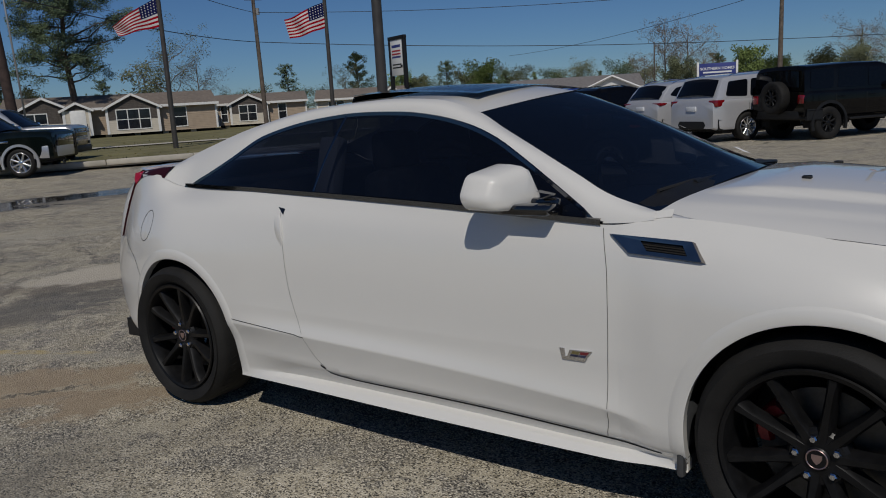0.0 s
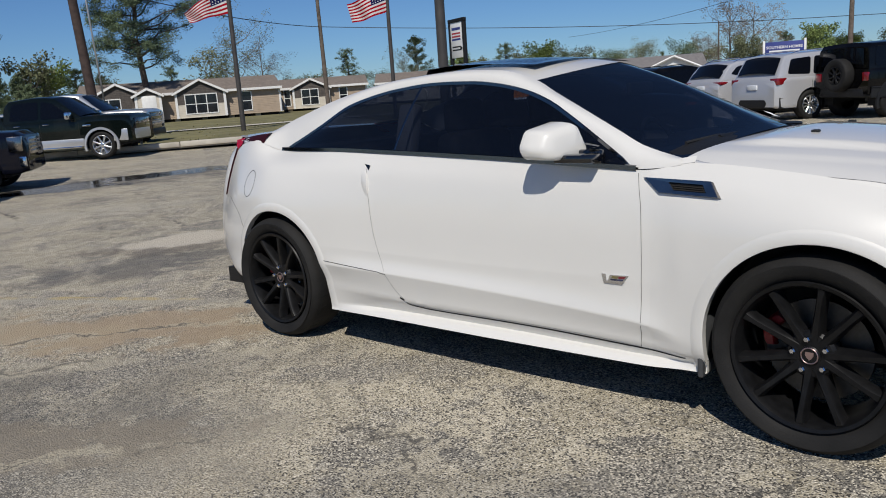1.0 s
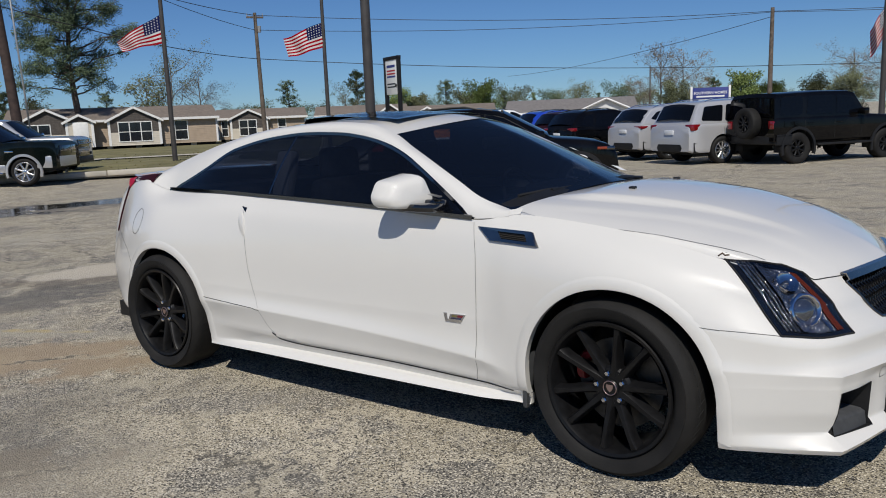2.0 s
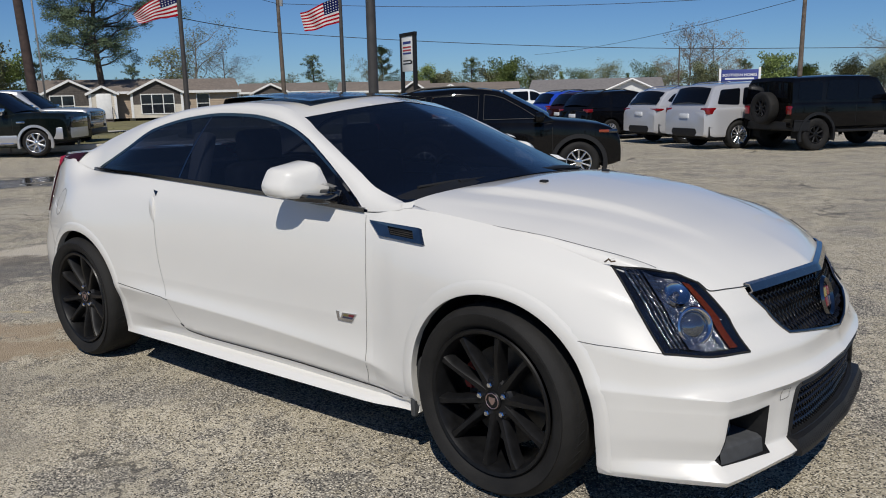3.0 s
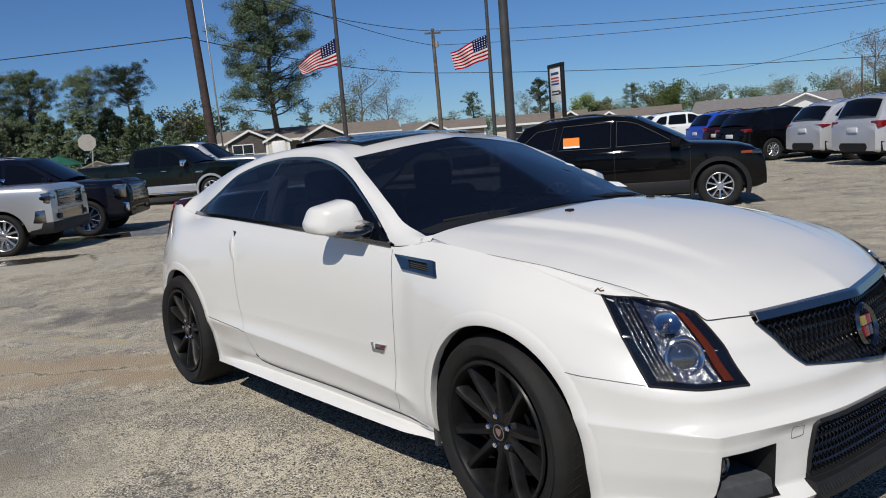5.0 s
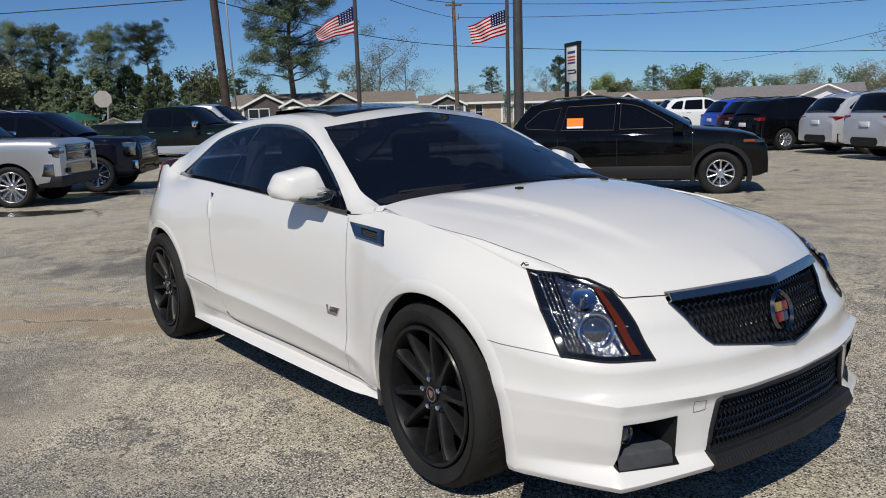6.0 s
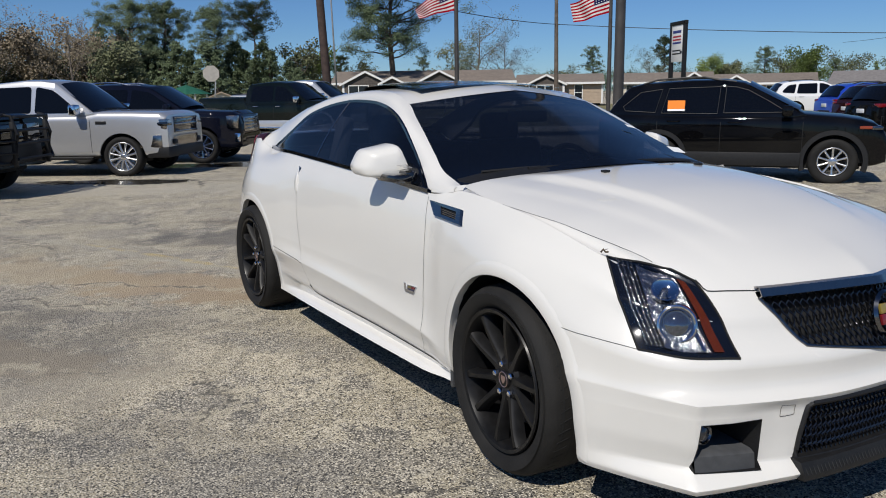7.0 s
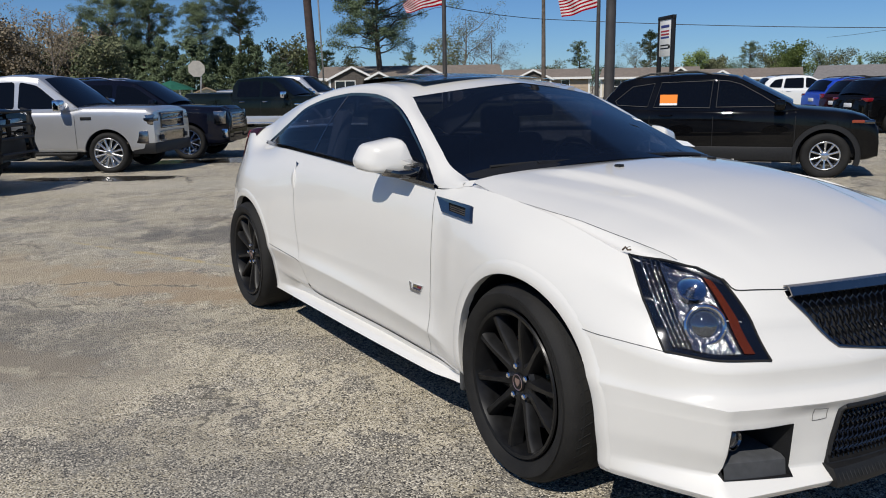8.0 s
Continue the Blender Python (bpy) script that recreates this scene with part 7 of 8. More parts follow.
PINE_LEAF = leaf_mat("pine_needles", (0.095, 0.130, 0.070))
DARK_LEAF = leaf_mat("dark_pine_needles", (0.100, 0.132, 0.070))
FRESH_LEAF = leaf_mat("spring_leaves", (0.15, 0.20, 0.06))
BROWN_LEAF = leaf_mat("brown_buds", (0.22, 0.18, 0.125))
OLIVE_LEAF = leaf_mat("olive_leaves", (0.13, 0.142, 0.075))
BARK = mottle(mat("bark", (0.085, 0.065, 0.05), 0.9), 6, 0.4, 0.5, 25)
GREY_BARK = mottle(mat("grey_bark", (0.16, 0.135, 0.115), 0.9), 6, 0.35, 0.4, 25)
POLE_WOOD = mottle(mat("pole_wood", (0.12, 0.095, 0.075), 0.85), 5, 0.35, 0.3, 40, 0.05)
POLE_BROWN = mottle(mat("dark_pole_wood", (0.050, 0.032, 0.026), 0.85), 5, 0.35, 0.3, 40)
POLE_STEEL = mottle(mat("bronze_pole_steel", (0.055, 0.050, 0.046), 0.5), 4, 0.2, rough=0.1)
GRASS = mottle(mat("spring_grass", (0.165, 0.152, 0.062), 0.95), 0.5, 0.3, 0.8, 30, 0.0, (2.5, 0.55, (0.25, 0.205, 0.115)))
PALE_CONCRETE = mottle(mat("pale_concrete", (0.52, 0.48, 0.40), 0.9), 2, 0.15, 0.2, 60)
CONCRETE = mottle(mat("concrete", (0.36, 0.33, 0.28), 0.9), 2, 0.2, 0.3, 60, 0.05, (8, 0.4, (0.24, 0.22, 0.19)))
SIDING = mottle(mat("tan_siding", (0.40, 0.31, 0.225), 0.7), 3, 0.08)
CREAM = mottle(mat("cream_siding", (0.62, 0.56, 0.46), 0.7), 3, 0.06)
DARK_SHAKE = mottle(mat("brown_shake_siding", (0.085, 0.072, 0.062), 0.8), 8, 0.25)
TRIM_WHITE = mottle(mat("white_trim", (0.78, 0.77, 0.74), 0.5), 5, 0.05)
SHINGLE = mottle(mat("brown_shingles", (0.20, 0.165, 0.135), 0.9), 5, 0.22, 0.3, 40, 0.0, (0.8, 0.4, (0.14, 0.12, 0.10)))
GREY_SHINGLE = mottle(mat("grey_shingles", (0.20, 0.185, 0.175), 0.9), 5, 0.2, 0.3, 40)
WINDOW_DARK = mottle(mat("home_window_glass", (0.012, 0.014, 0.018), 0.06), 3, 0.3)
DARK_GAP = mat("crawl_space", (0.012, 0.010, 0.009), 0.95)
RUST_ROOF = mottle(mat("rust_roof", (0.22, 0.10, 0.06), 0.8), 4, 0.3)
GREEN_ROOF = mottle(mat("green_metal_roof", (0.02, 0.11, 0.065), 0.5), 4, 0.2)
WHITE_WALL = mottle(mat("white_wall", (0.66, 0.66, 0.64), 0.7), 2, 0.08)
WIRE = mat("cable_black", (0.02, 0.02, 0.022), 0.6)
SIGN_BLUE = mottle(mat("sign_blue", (0.035, 0.05, 0.22), 0.45), 3, 0.1)
SIGN_WHITE = mat("sign_white", (0.78, 0.78, 0.76), 0.45)
SIGN_RED = mat("sign_red", (0.42, 0.03, 0.04), 0.5)
FLAG_RED = mottle(mat("flag_red", (0.33, 0.005, 0.014), 0.9, 0.0, 0.1), 20, 0.1)
FLAG_WHITE = mottle(mat("flag_white", (0.60, 0.59, 0.58), 0.9, 0.0, 0.1), 20, 0.05)
FLAG_BLUE = mottle(mat("flag_blue", (0.010, 0.014, 0.07), 0.9, 0.0, 0.1), 20, 0.1)
GALV = mottle(mat("galvanised_steel", (0.40, 0.40, 0.39), 0.5, 0.6), 12, 0.15)

# verge and kerb; along runs with the street, off away from the lot
VERGE = Matrix.Translation((-23.2, 10.2, 0)) @ Matrix.Rotation(radians(61), 4, "Z")


def verge_sheets():
    bm = bmesh.new()
    P = []
    for u in np.linspace(-75, 26, 60):
        P.append([(u, v, 0.09 + 0.03 * noise.noise(Vector((u * 0.2, v * 0.2, 0)))) for v in np.r_[0.3, np.linspace(2, 48, 20)]])
    grid_faces(bm, P)
    bm.transform(VERGE)
    tagged(obj("grass", bm, GRASS), "mown spring grass verge, patchy green and straw", "grass", kind="structure")
    rng = random.Random(5)
    bm = boxed(-70, 26, 0.05, 0.25, -0.1, 0.08)
    bm.transform(VERGE)
    kerb = tagged(obj("kerb", bm, CONCRETE, False), "broken pale concrete kerb along the grass", "kerb", kind="structure")
    x = -70.0
    while x < 26:
        w = 2.4 + rng.random() * 0.8
        bm = boxed(x, x + w - 0.03, -0.05 + rng.random() * 0.03, 0.32, -0.05, 0.10 + rng.random() * 0.02, 0.02)
        bm.transform(VERGE)
        part("kerb_stone", bm, PALE_CONCRETE, kerb)
        x += w
    bm = bmesh.new()
    P = []
    for u in np.linspace(-75, 26, 50):
        e = 0.12 * noise.noise(Vector((u * 0.5, 3, 0)))
        P.append([(u, 11.2 + e, 0.135), (u, 12.6 + e, 0.14)])
    grid_faces(bm, P)
    bm.transform(VERGE)
    tagged(obj("pavement", bm, PALE_CONCRETE), "narrow pale concrete footpath across the grass", "path", kind="structure")
    # tufts along the edge and over the verge
    bm = bmesh.new()
    for _ in range(900):
        u, v = rng.uniform(-30, 24), 0.3 + 20 * rng.random() ** 1.6
        a = rng.random() * math.pi
        h = rng.uniform(0.03, 0.07)
        c = VERGE @ Vector((u, v, 0.09))
        d = Vector((math.cos(a), math.sin(a), 0)) * rng.uniform(0.03, 0.08)
        q = [bm.verts.new(c - d), bm.verts.new(c + d), bm.verts.new(c + Vector((rng.uniform(-.03, .03), rng.uniform(-.03, .03), h)))]
        bm.faces.new(q)
    tagged(obj("grass_tufts", bm, GRASS, False), "tufts of longer grass on the verge", "grass", kind="stuff")


verge_sheets()


def window_unit(parent, s, z0, z1, w, panes, y=0.0):
    """A white-framed window of the home's front wall."""
    win = new("window", None)
    win.parent = parent
    win.location = (s, y, 0)
    bm = bmesh.new()
    t = 0.07
    box(bm, 0, w, -0.05, 0.02, z0 - t, z0, 0.01)
    box(bm, 0, w, -0.05, 0.02, z1, z1 + t, 0.01)
    pw = w / panes
    for i in range(panes + 1):
        x = min(max(i * pw, t / 2), w - t / 2)
        box(bm, x - t / 2, x + t / 2, -0.05, 0.02, z0, z1, 0.01)
    box(bm, t / 2, w - t / 2, -0.035, 0.01, (z0 + z1) / 2 - 0.025, (z0 + z1) / 2 + 0.025)
    part("window_frame", bm, TRIM_WHITE, win, "white window frame", smooth=False)
    for i in range(panes):
        part("pane", boxed(i * pw + t / 2, (i + 1) * pw - t / 2, -0.034, -0.020, z0, z1), WINDOW_DARK, win, smooth=False)


def lap(parent, material, s0, s1, z0, z1, y, top=None, pitch=0.13):
    """Lapped boards over a stretch of wall; top(s) may cut them to a gable."""
    z = z0
    while z < z1 - 0.01:
        h = min(pitch, z1 - z)
        a, b = s0, s1
        if top:
            while a < b and top(a) < z + h * 0.5:
                a += 0.05
            while b > a and top(b) < z + h * 0.5:
                b -= 0.05
        if b - a > 0.05:
            bm = bmesh.new()
            v = [bm.verts.new(p) for p in ((a, y - 0.018, z), (b, y - 0.018, z), (b, y, z + h), (a, y, z + h), (a, y, z), (b, y, z))]
            bm.faces.new((v[0], v[1], v[2], v[3]))
            bm.faces.new((v[4], v[5], v[1], v[0]))
            part("siding_board", bm, material, parent, smooth=False)
        z += h


def home(m, label, length, depth, base, eave, ridge, gables, doors, windows, main=None, roof=None, ends=True):
    """A manufactured home: front wall along +x of its frame, facing -y."""
    main = main or SIDING
    h = thing("house", label, "house", m)
    bm = boxed(0, length, 0, depth, base, eave)
    lap(part("wall", bm, main, h, smooth=False), main, 0, length, base, eave, -0.002)
    part("crawl_space", boxed(0.15, length - 0.15, 0.25, depth - 0.2, -0.1, base), DARK_GAP, h, smooth=False)
    for i in range(int(length / 2)):
        part("pier", boxed(0.5 + i * 2, 0.9 + i * 2, 0.15, 0.45, -0.05, base), CONCRETE, h, smooth=False)
    bm = bmesh.new()
    o = 0.35
    P = [[(s, -o, eave - 0.04), (s, depth / 2, ridge), (s, depth + o, eave - 0.04)] for s in np.linspace(-o * 0.6, length + o * 0.6, 12)]
    grid_faces(bm, P)
    bmesh.ops.recalc_face_normals(bm, faces=bm.faces[:])
    bmesh.ops.solidify(bm, geom=bm.faces[:], thickness=0.10)
    part("roof", bm, roof or SHINGLE, h, smooth=False)
    bm = bmesh.new()
    box(bm, -o * 0.6, length + o * 0.6, -o - 0.03, -o + 0.02, eave - 0.16, eave + 0.02)
    part("fascia", bm, TRIM_WHITE, h, "white eaves board", smooth=False)
    for s in (0, length):
        part("corner_trim", boxed(s - 0.07, s + 0.07, -0.04, 0.03, base, eave), TRIM_WHITE, h, smooth=False)
    for s0, s1, apex, out, low in gables:
        g = new("gable", None)
        g.parent = h
        mid = (s0 + s1) / 2

        def top(s, s0=s0, s1=s1, mid=mid, apex=apex):
            return eave - 0.05 + (apex - eave) * (1 - abs(s - mid) / ((s1 - s0) / 2))
        bm = boxed(s0, s1, -out + 0.02, 0.1, base, eave - 0.1)
        split = low
        lap(g, DARK_SHAKE, s0, s1, split, apex, -out, top)
        vs = [bm.verts.new(p) for p in ((s0, -out + 0.004, eave - 0.1), (s1, -out + 0.004, eave - 0.1), (mid, -out + 0.004, apex - 0.05))]
        bm.faces.new(vs)
        part("gable_wall", bm, DARK_SHAKE, g, "dark brown gable wall", smooth=False)
        lap(g, CREAM, s0, s1, base, split, -out - 0.004)
        for sg in (s0, s1):
            part("corner_trim", boxed(sg - 0.09, sg + 0.09, -out - 0.05, -out + 0.05, base, eave - 0.08), TRIM_WHITE, g, smooth=False)
        for sg in (-1, 1):
            bm = bmesh.new()
            e = Vector((mid + sg * ((s1 - s0) / 2 + 0.3), -out - 0.2, eave - 0.17))
            a = Vector((mid, -out - 0.2, apex + 0.03))
            v = [bm.verts.new(p) for p in (e, a, a + Vector((0, depth * 0.4 + out, 0)), e + Vector((0, depth * 0.1 + out, 0)))]
            bm.faces.new(v)
            bmesh.ops.recalc_face_normals(bm, faces=bm.faces[:])
            bmesh.ops.solidify(bm, geom=bm.faces[:], thickness=0.08)
            part("gable_roof", bm, roof or SHINGLE, g, smooth=False)
            bm = bmesh.new()
            dv = (a - e).normalized()
            n = Vector((0, 0, 1)) - dv * dv.z
            n.normalize()
            c = [e - n * 0.10, e + n * 0.06, a + n * 0.06, a - n * 0.10]
            f = [bm.verts.new(p + Vector((0, -0.02, 0))) for p in c]
            bk = [bm.verts.new(p + Vector((0, 0.04, 0))) for p in c]
            bm.faces.new(f)
            for i in range(4):
                bm.faces.new((f[i], f[(i + 1) % 4], bk[(i + 1) % 4], bk[i]))
            bmesh.ops.recalc_face_normals(bm, faces=bm.faces[:])
            part("rake_board", bm, TRIM_WHITE, g, "white gable board", smooth=False)
    for s, z0, z1, y in doors:
        d = new("door", None)
        d.parent = h
        part("door_leaf", boxed(s, s + 0.82, y - 0.03, y + 0.02, z0, z1, 0.01), TRIM_WHITE, d, "white front door")
        part("door_frame", boxed(s - 0.1, s + 0.92, y - 0.015, y + 0.02, z0, z1 + 0.1, 0.01), TRIM_WHITE, d)
        for k in range(3):
            part("door_step", boxed(s - 0.15, s + 1.0, y - 0.35 - 0.28 * k, y - 0.05 - 0.28 * k, z0 - 0.10 - 0.13 * k, z0 - 0.05 - 0.13 * k, 0.01), GREY_BARK, d, "grey wooden step", smooth=False)
        for sg in (-0.12, 0.97):
            part("handrail", rod(bmesh.new(), (s + sg, y - 0.1, z0 + 0.8), (s + sg, y - 0.95, z0 + 0.4), 0.03, n=6), POLE_STEEL, d)
            part("rail_post", rod(bmesh.new(), (s + sg, y - 0.92, 0), (s + sg, y - 0.92, z0 + 0.42), 0.03, n=6), POLE_STEEL, d)
    for s, z0, z1, w, panes, y in windows:
        window_unit(h, s, z0, z1, w, panes, y)
    return h


def wall_frame(bearing, dist, left, turn=0.0, eye=(1.22, -3.52)):
    """Stands a house square to the line of sight: bearing of its left front corner is given by left metres from the middle."""
    b = radians(bearing)
    c = Vector((eye[0] + dist * math.cos(b), eye[1] + dist * math.sin(b), 0))
    r = radians(bearing - 90 + turn)
    return pose(c.x - left * math.cos(r), c.y - left * math.sin(r), 0, 0, 0, bearing - 90 + turn)


home(wall_frame(149.2, 63.5, 7.25), "tan manufactured home with brown gables and white trim", 14.5, 8.0, 0.30, 2.24, 3.25,
     [(0.85, 4.45, 3.08, 0.45, 1.28), (6.75, 10.3, 3.08, 0.45, 1.28), (3.95, 5.65, 2.62, 0.9, 2.1)], [(4.45, 0.32, 2.02, -0.93)],
     [(1.25, 0.62, 1.98, 1.65, 2, -0.46), (7.35, 0.62, 1.98, 2.4, 3, -0.46), (11.35, 0.60, 1.98, 1.0, 1, 0.0)])
home(wall_frame(139.9, 70.0, 3.3), "smaller tan manufactured home with a brown gable", 7.4, 7.0, 0.3, 2.1, 2.9,
     [(1.1, 4.1, 2.75, 0.4, 1.2)], [], [(1.75, 0.62, 1.86, 1.5, 2, -0.41), (0.25, 0.6, 1.86, 0.6, 1, 0.0), (5.0, 0.6, 1.86, 0.75, 1, 0.0)])
home(wall_frame(132.2, 74.0, 4.6), "low tan home half hidden behind a sign", 8.4, 7.0, 0.3, 2.05, 2.95, [(5.8, 8.0, 2.8, 0.4, 1.2)], [], [(1.0, 0.7, 1.8, 1.5, 2, 0.0)], main=CREAM)
home(wall_frame(125.9, 78.0, 4.5), "low home with a brown roof beyond the parked cars", 8.6, 7.0, 0.3, 1.85, 2.75, [(0.8, 3.2, 2.5, 0.4, 1.1)], [], [(4.5, 0.7, 1.6, 1.5, 2, 0.0)], main=SIDING)
home(wall_frame(117.6, 72.0, 5.6), "long grey-roofed building with white walls", 11.6, 10.0, 0.05, 1.55, 2.75, [], [], [(1.5, 0.6, 1.3, 1.2, 1, 0.0)], main=WHITE_WALL, roof=GREY_SHINGLE)


def white_gable_house():
    h = thing("house", "white gabled front with dark grey roof edges", "house", wall_frame(115.0, 68.0, 2.5))
    bm = bmesh.new()
    pts = [(0, 0), (5, 0), (5, 1.35), (2.6, 2.35), (0, 1.35)]
    f = [bm.verts.new((x, 0, z)) for x, z in pts]
    b = [bm.verts.new((x, 6, z)) for x, z in pts]
    bm.faces.new(f)
    bm.faces.new(b[::-1])
    for i in range(5):
        bm.faces.new((f[i], b[i], b[(i + 1) % 5], f[(i + 1) % 5]))
    bmesh.ops.recalc_face_normals(bm, faces=bm.faces[:])
    part("wall", bm, WHITE_WALL, h, smooth=False)
    for a, c in (((-0.4, 1.22), (2.6, 2.5)), ((5.4, 1.22), (2.6, 2.5))):
        bm = bmesh.new()
        v = [bm.verts.new(p) for p in ((a[0], -0.3, a[1]), (c[0], -0.3, c[1]), (c[0], 6.2, c[1]), (a[0], 6.2, a[1]))]
        bm.faces.new(v)
        bmesh.ops.recalc_face_normals(bm, faces=bm.faces[:])
        bmesh.ops.solidify(bm, geom=bm.faces[:], thickness=0.12)
        part("roof", bm, GREY_SHINGLE, h, smooth=False)
        bm = bmesh.new()
        tube(bm, [(a[0], -0.32, a[1] - 0.02), (c[0], -0.32, c[1] - 0.02)], 0.09, 4)
        part("rake_board", bm, TRIM_WHITE, h, smooth=False)
    s = thing("shed", "small cream shed with a rust brown roof", "shed", wall_frame(118.2, 55.0, 2.2))
    part("wall", boxed(0, 4.2, 0, 3, 0, 1.25), CREAM, s, smooth=False)
    bm = bmesh.new()
    grid_faces(bm, [[(x, -0.2, 1.2 + 0.45 * (1 - abs(x - 2.1) / 2.4)) for x in (-0.3, 2.1, 4.5)], [(x, 3.2, 1.2 + 0.45 * (1 - abs(x - 2.1) / 2.4)) for x in (-0.3, 2.1, 4.5)]])
    bmesh.ops.recalc_face_normals(bm, faces=bm.faces[:])
    bmesh.ops.solidify(bm, geom=bm.faces[:], thickness=0.1)
    part("roof", bm, RUST_ROOF, s, smooth=False)
    bm = bmesh.new()
    f = [bm.verts.new((x, -0.01, z)) for x, z in ((0, 1.2), (4.2, 1.2), (2.1, 1.6))]
    bm.faces.new(f)
    part("gable_wall", bm, CREAM, s, smooth=False)


white_gable_house()


def gazebo():
    g = thing("gazebo", "white gazebo with a green metal roof", "gazebo", wall_frame(166.0, 72.0, 0.0))
    bm = bmesh.new()
    lathe(bm, [(2.1, 1.55), (1.2, 1.95), (0.35, 2.25), (0.0, 2.35)], 8, "z")
    part("roof", bm, GREEN_ROOF, g, "green metal roof", smooth=False)
    part("finial", rod(bmesh.new(), (0, 0, 2.3), (0, 0, 2.7), 0.05, 0.01, 6), GREEN_ROOF, g)
    for i in range(8):
        a = math.pi * (i + 0.5) / 4
        part("post", rod(bmesh.new(), (1.8 * math.cos(a), 1.8 * math.sin(a), 0), (1.8 * math.cos(a), 1.8 * math.sin(a), 1.6), 0.07, n=6), WHITE_WALL, g)
    part("rail", lathe(bmesh.new(), [(1.75, 0.55), (1.85, 0.55), (1.85, 0.65), (1.75, 0.65), (1.75, 0.55)], 8, "z"), WHITE_WALL, g, smooth=False)
    part("floor", lathe(bmesh.new(), [(0.0, 0.15), (1.9, 0.15), (1.9, 0.0)], 8, "z"), WHITE_WALL, g, smooth=False)
    s = thing("shed", "small cream garden shed with a gabled roof", "shed", wall_frame(163.6, 66.0, 1.0))
    part("wall", boxed(0, 2.0, 0, 2.0, 0, 1.25), CREAM, s, smooth=False)
    for x in (0.35, 1.15):
        part("window", boxed(x, x + 0.5, -0.02, 0.01, 0.45, 1.0), WINDOW_DARK, s, smooth=False)
    bm = bmesh.new()
    grid_faces(bm, [[(x, y, 1.22 + 0.5 * (1 - abs(x - 1) / 1.2)) for x in (-0.2, 1.0, 2.2)] for y in (-0.2, 2.2)])
    bmesh.ops.recalc_face_normals(bm, faces=bm.faces[:])
    bmesh.ops.solidify(bm, geom=bm.faces[:], thickness=0.08)
    part("roof", bm, SIDING, s, smooth=False)
    bm = bmesh.new()
    bm.faces.new([bm.verts.new((x, -0.01, z)) for x, z in ((0, 1.22), (2.0, 1.22), (1.0, 1.65))])
    part("gable_wall", bm, CREAM, s, smooth=False)
    w = thing("shed", "long low white shed behind the gazebo", "shed", wall_frame(167.0, 84.0, 6.0))
    part("wall", boxed(0, 13, 0, 3, 0, 1.45), WHITE_WALL, w, smooth=False)
    part("roof", boxed(-0.2, 13.2, -0.2, 3.2, 1.45, 1.58, 0.03), GREY_SHINGLE, w, smooth=False)


gazebo()


# poles, flags, signs, wires
def flag(parent, z_top, fly, hoist, sag, sag_low, phase):
    """A striped flag with a starred blue corner, blown from its pole; fly runs towards -x of the pole's frame."""
    f = new("flag", None)
    f.parent = parent
    f["label"] = "red and white striped flag with a blue corner"

    def cloth(u, v):
        x = -fly * u * (1 - 0.10 * v)
        y = 0.16 * math.sin(u * 7.0 + phase) * u ** 0.7 + 0.06 * math.sin(u * 13 + v * 3 + phase)
        z = z_top - hoist * v - u * (sag * (1 - v) + sag_low * v) - 0.04 * u * math.sin(u * 8 + phase + v)
        return Vector((x, y, z))
    n = 28
    for k in range(13):
        bm = bmesh.new()
        u0 = 0.0 if k >= 7 else 0.42
        grid_faces(bm, [[cloth(u, (k + t) / 13) for t in (0, 0.5, 1)] for u in np.linspace(u0, 1, n)])
        part("stripe", bm, FLAG_RED if k % 2 == 0 else FLAG_WHITE, f)
    bm = bmesh.new()
    grid_faces(bm, [[cloth(u, v) for v in np.linspace(0, 7 / 13, 9)] for u in np.linspace(0, 0.42, 14)])
    canton = part("canton", bm, FLAG_BLUE, f)
    for i in range(6):
        for j in range(5):
            bm = bmesh.new()
            for sd in (-1, 1):
                c = cloth(0.04 + i * 0.066, 0.05 + j * 0.105) + Vector((0, sd * 0.006, 0))
                bm.faces.new([bm.verts.new(c + Vector((0.026 * math.cos(a), 0, 0.026 * math.sin(a)))) for a in np.linspace(0, 2 * math.pi, 6)[:-1]])
            part("star", bm, FLAG_WHITE, canton, smooth=False)


def lamp_post(x, y, h, r, label, turn=0.0, flag_args=None, heads=1, base=True):
    p = thing("lamp_post", label, "lamp post", pose(x, y, ground_z(x, y), 0, 0, turn))
    part("pole", rod(bmesh.new(), (0, 0, 0), (0, 0, h), r * 1.1, r * 0.8, 12), POLE_STEEL, p)
    if base:
        part("base_plate", boxed(-0.2, 0.2, -0.2, 0.2, 0.0, 0.12, 0.02), CONCRETE, p)
    for k in range(heads):
        s = 1 if k == 0 else -1
        part("lamp_head", boxed(min(s * 0.1, s * 0.75), max(s * 0.1, s * 0.75), -0.2, 0.2, h - 0.05, h + 0.12, 0.03), GALV, p, "flat grey lamp head")
    if flag_args:
        flag(p, *flag_args)
    return p


lamp_post(-26.68, 15.55, 7.55, 0.095, "bronze lamp post with a striped flag part-way up", 57, (5.95, 1.75, 1.15, 1.05, 0.30, 0.4))
lamp_post(-23.14, 20.94, 7.7, 0.085, "bronze lamp post with a drooping striped flag", 45, (5.70, 1.70, 1.05, 0.66, 0.40, 2.0))
lamp_post(-10.45, 9.50, 9.0, 0.105, "thick bronze steel lamp post", 40, None, 2)
lamp_post(-2.75, 26.3, 8.0, 0.09, "bronze lamp post beyond the black off-roader", 10, (4.7, 0.45, 1.0, 0.85, 0.75, 1.0))


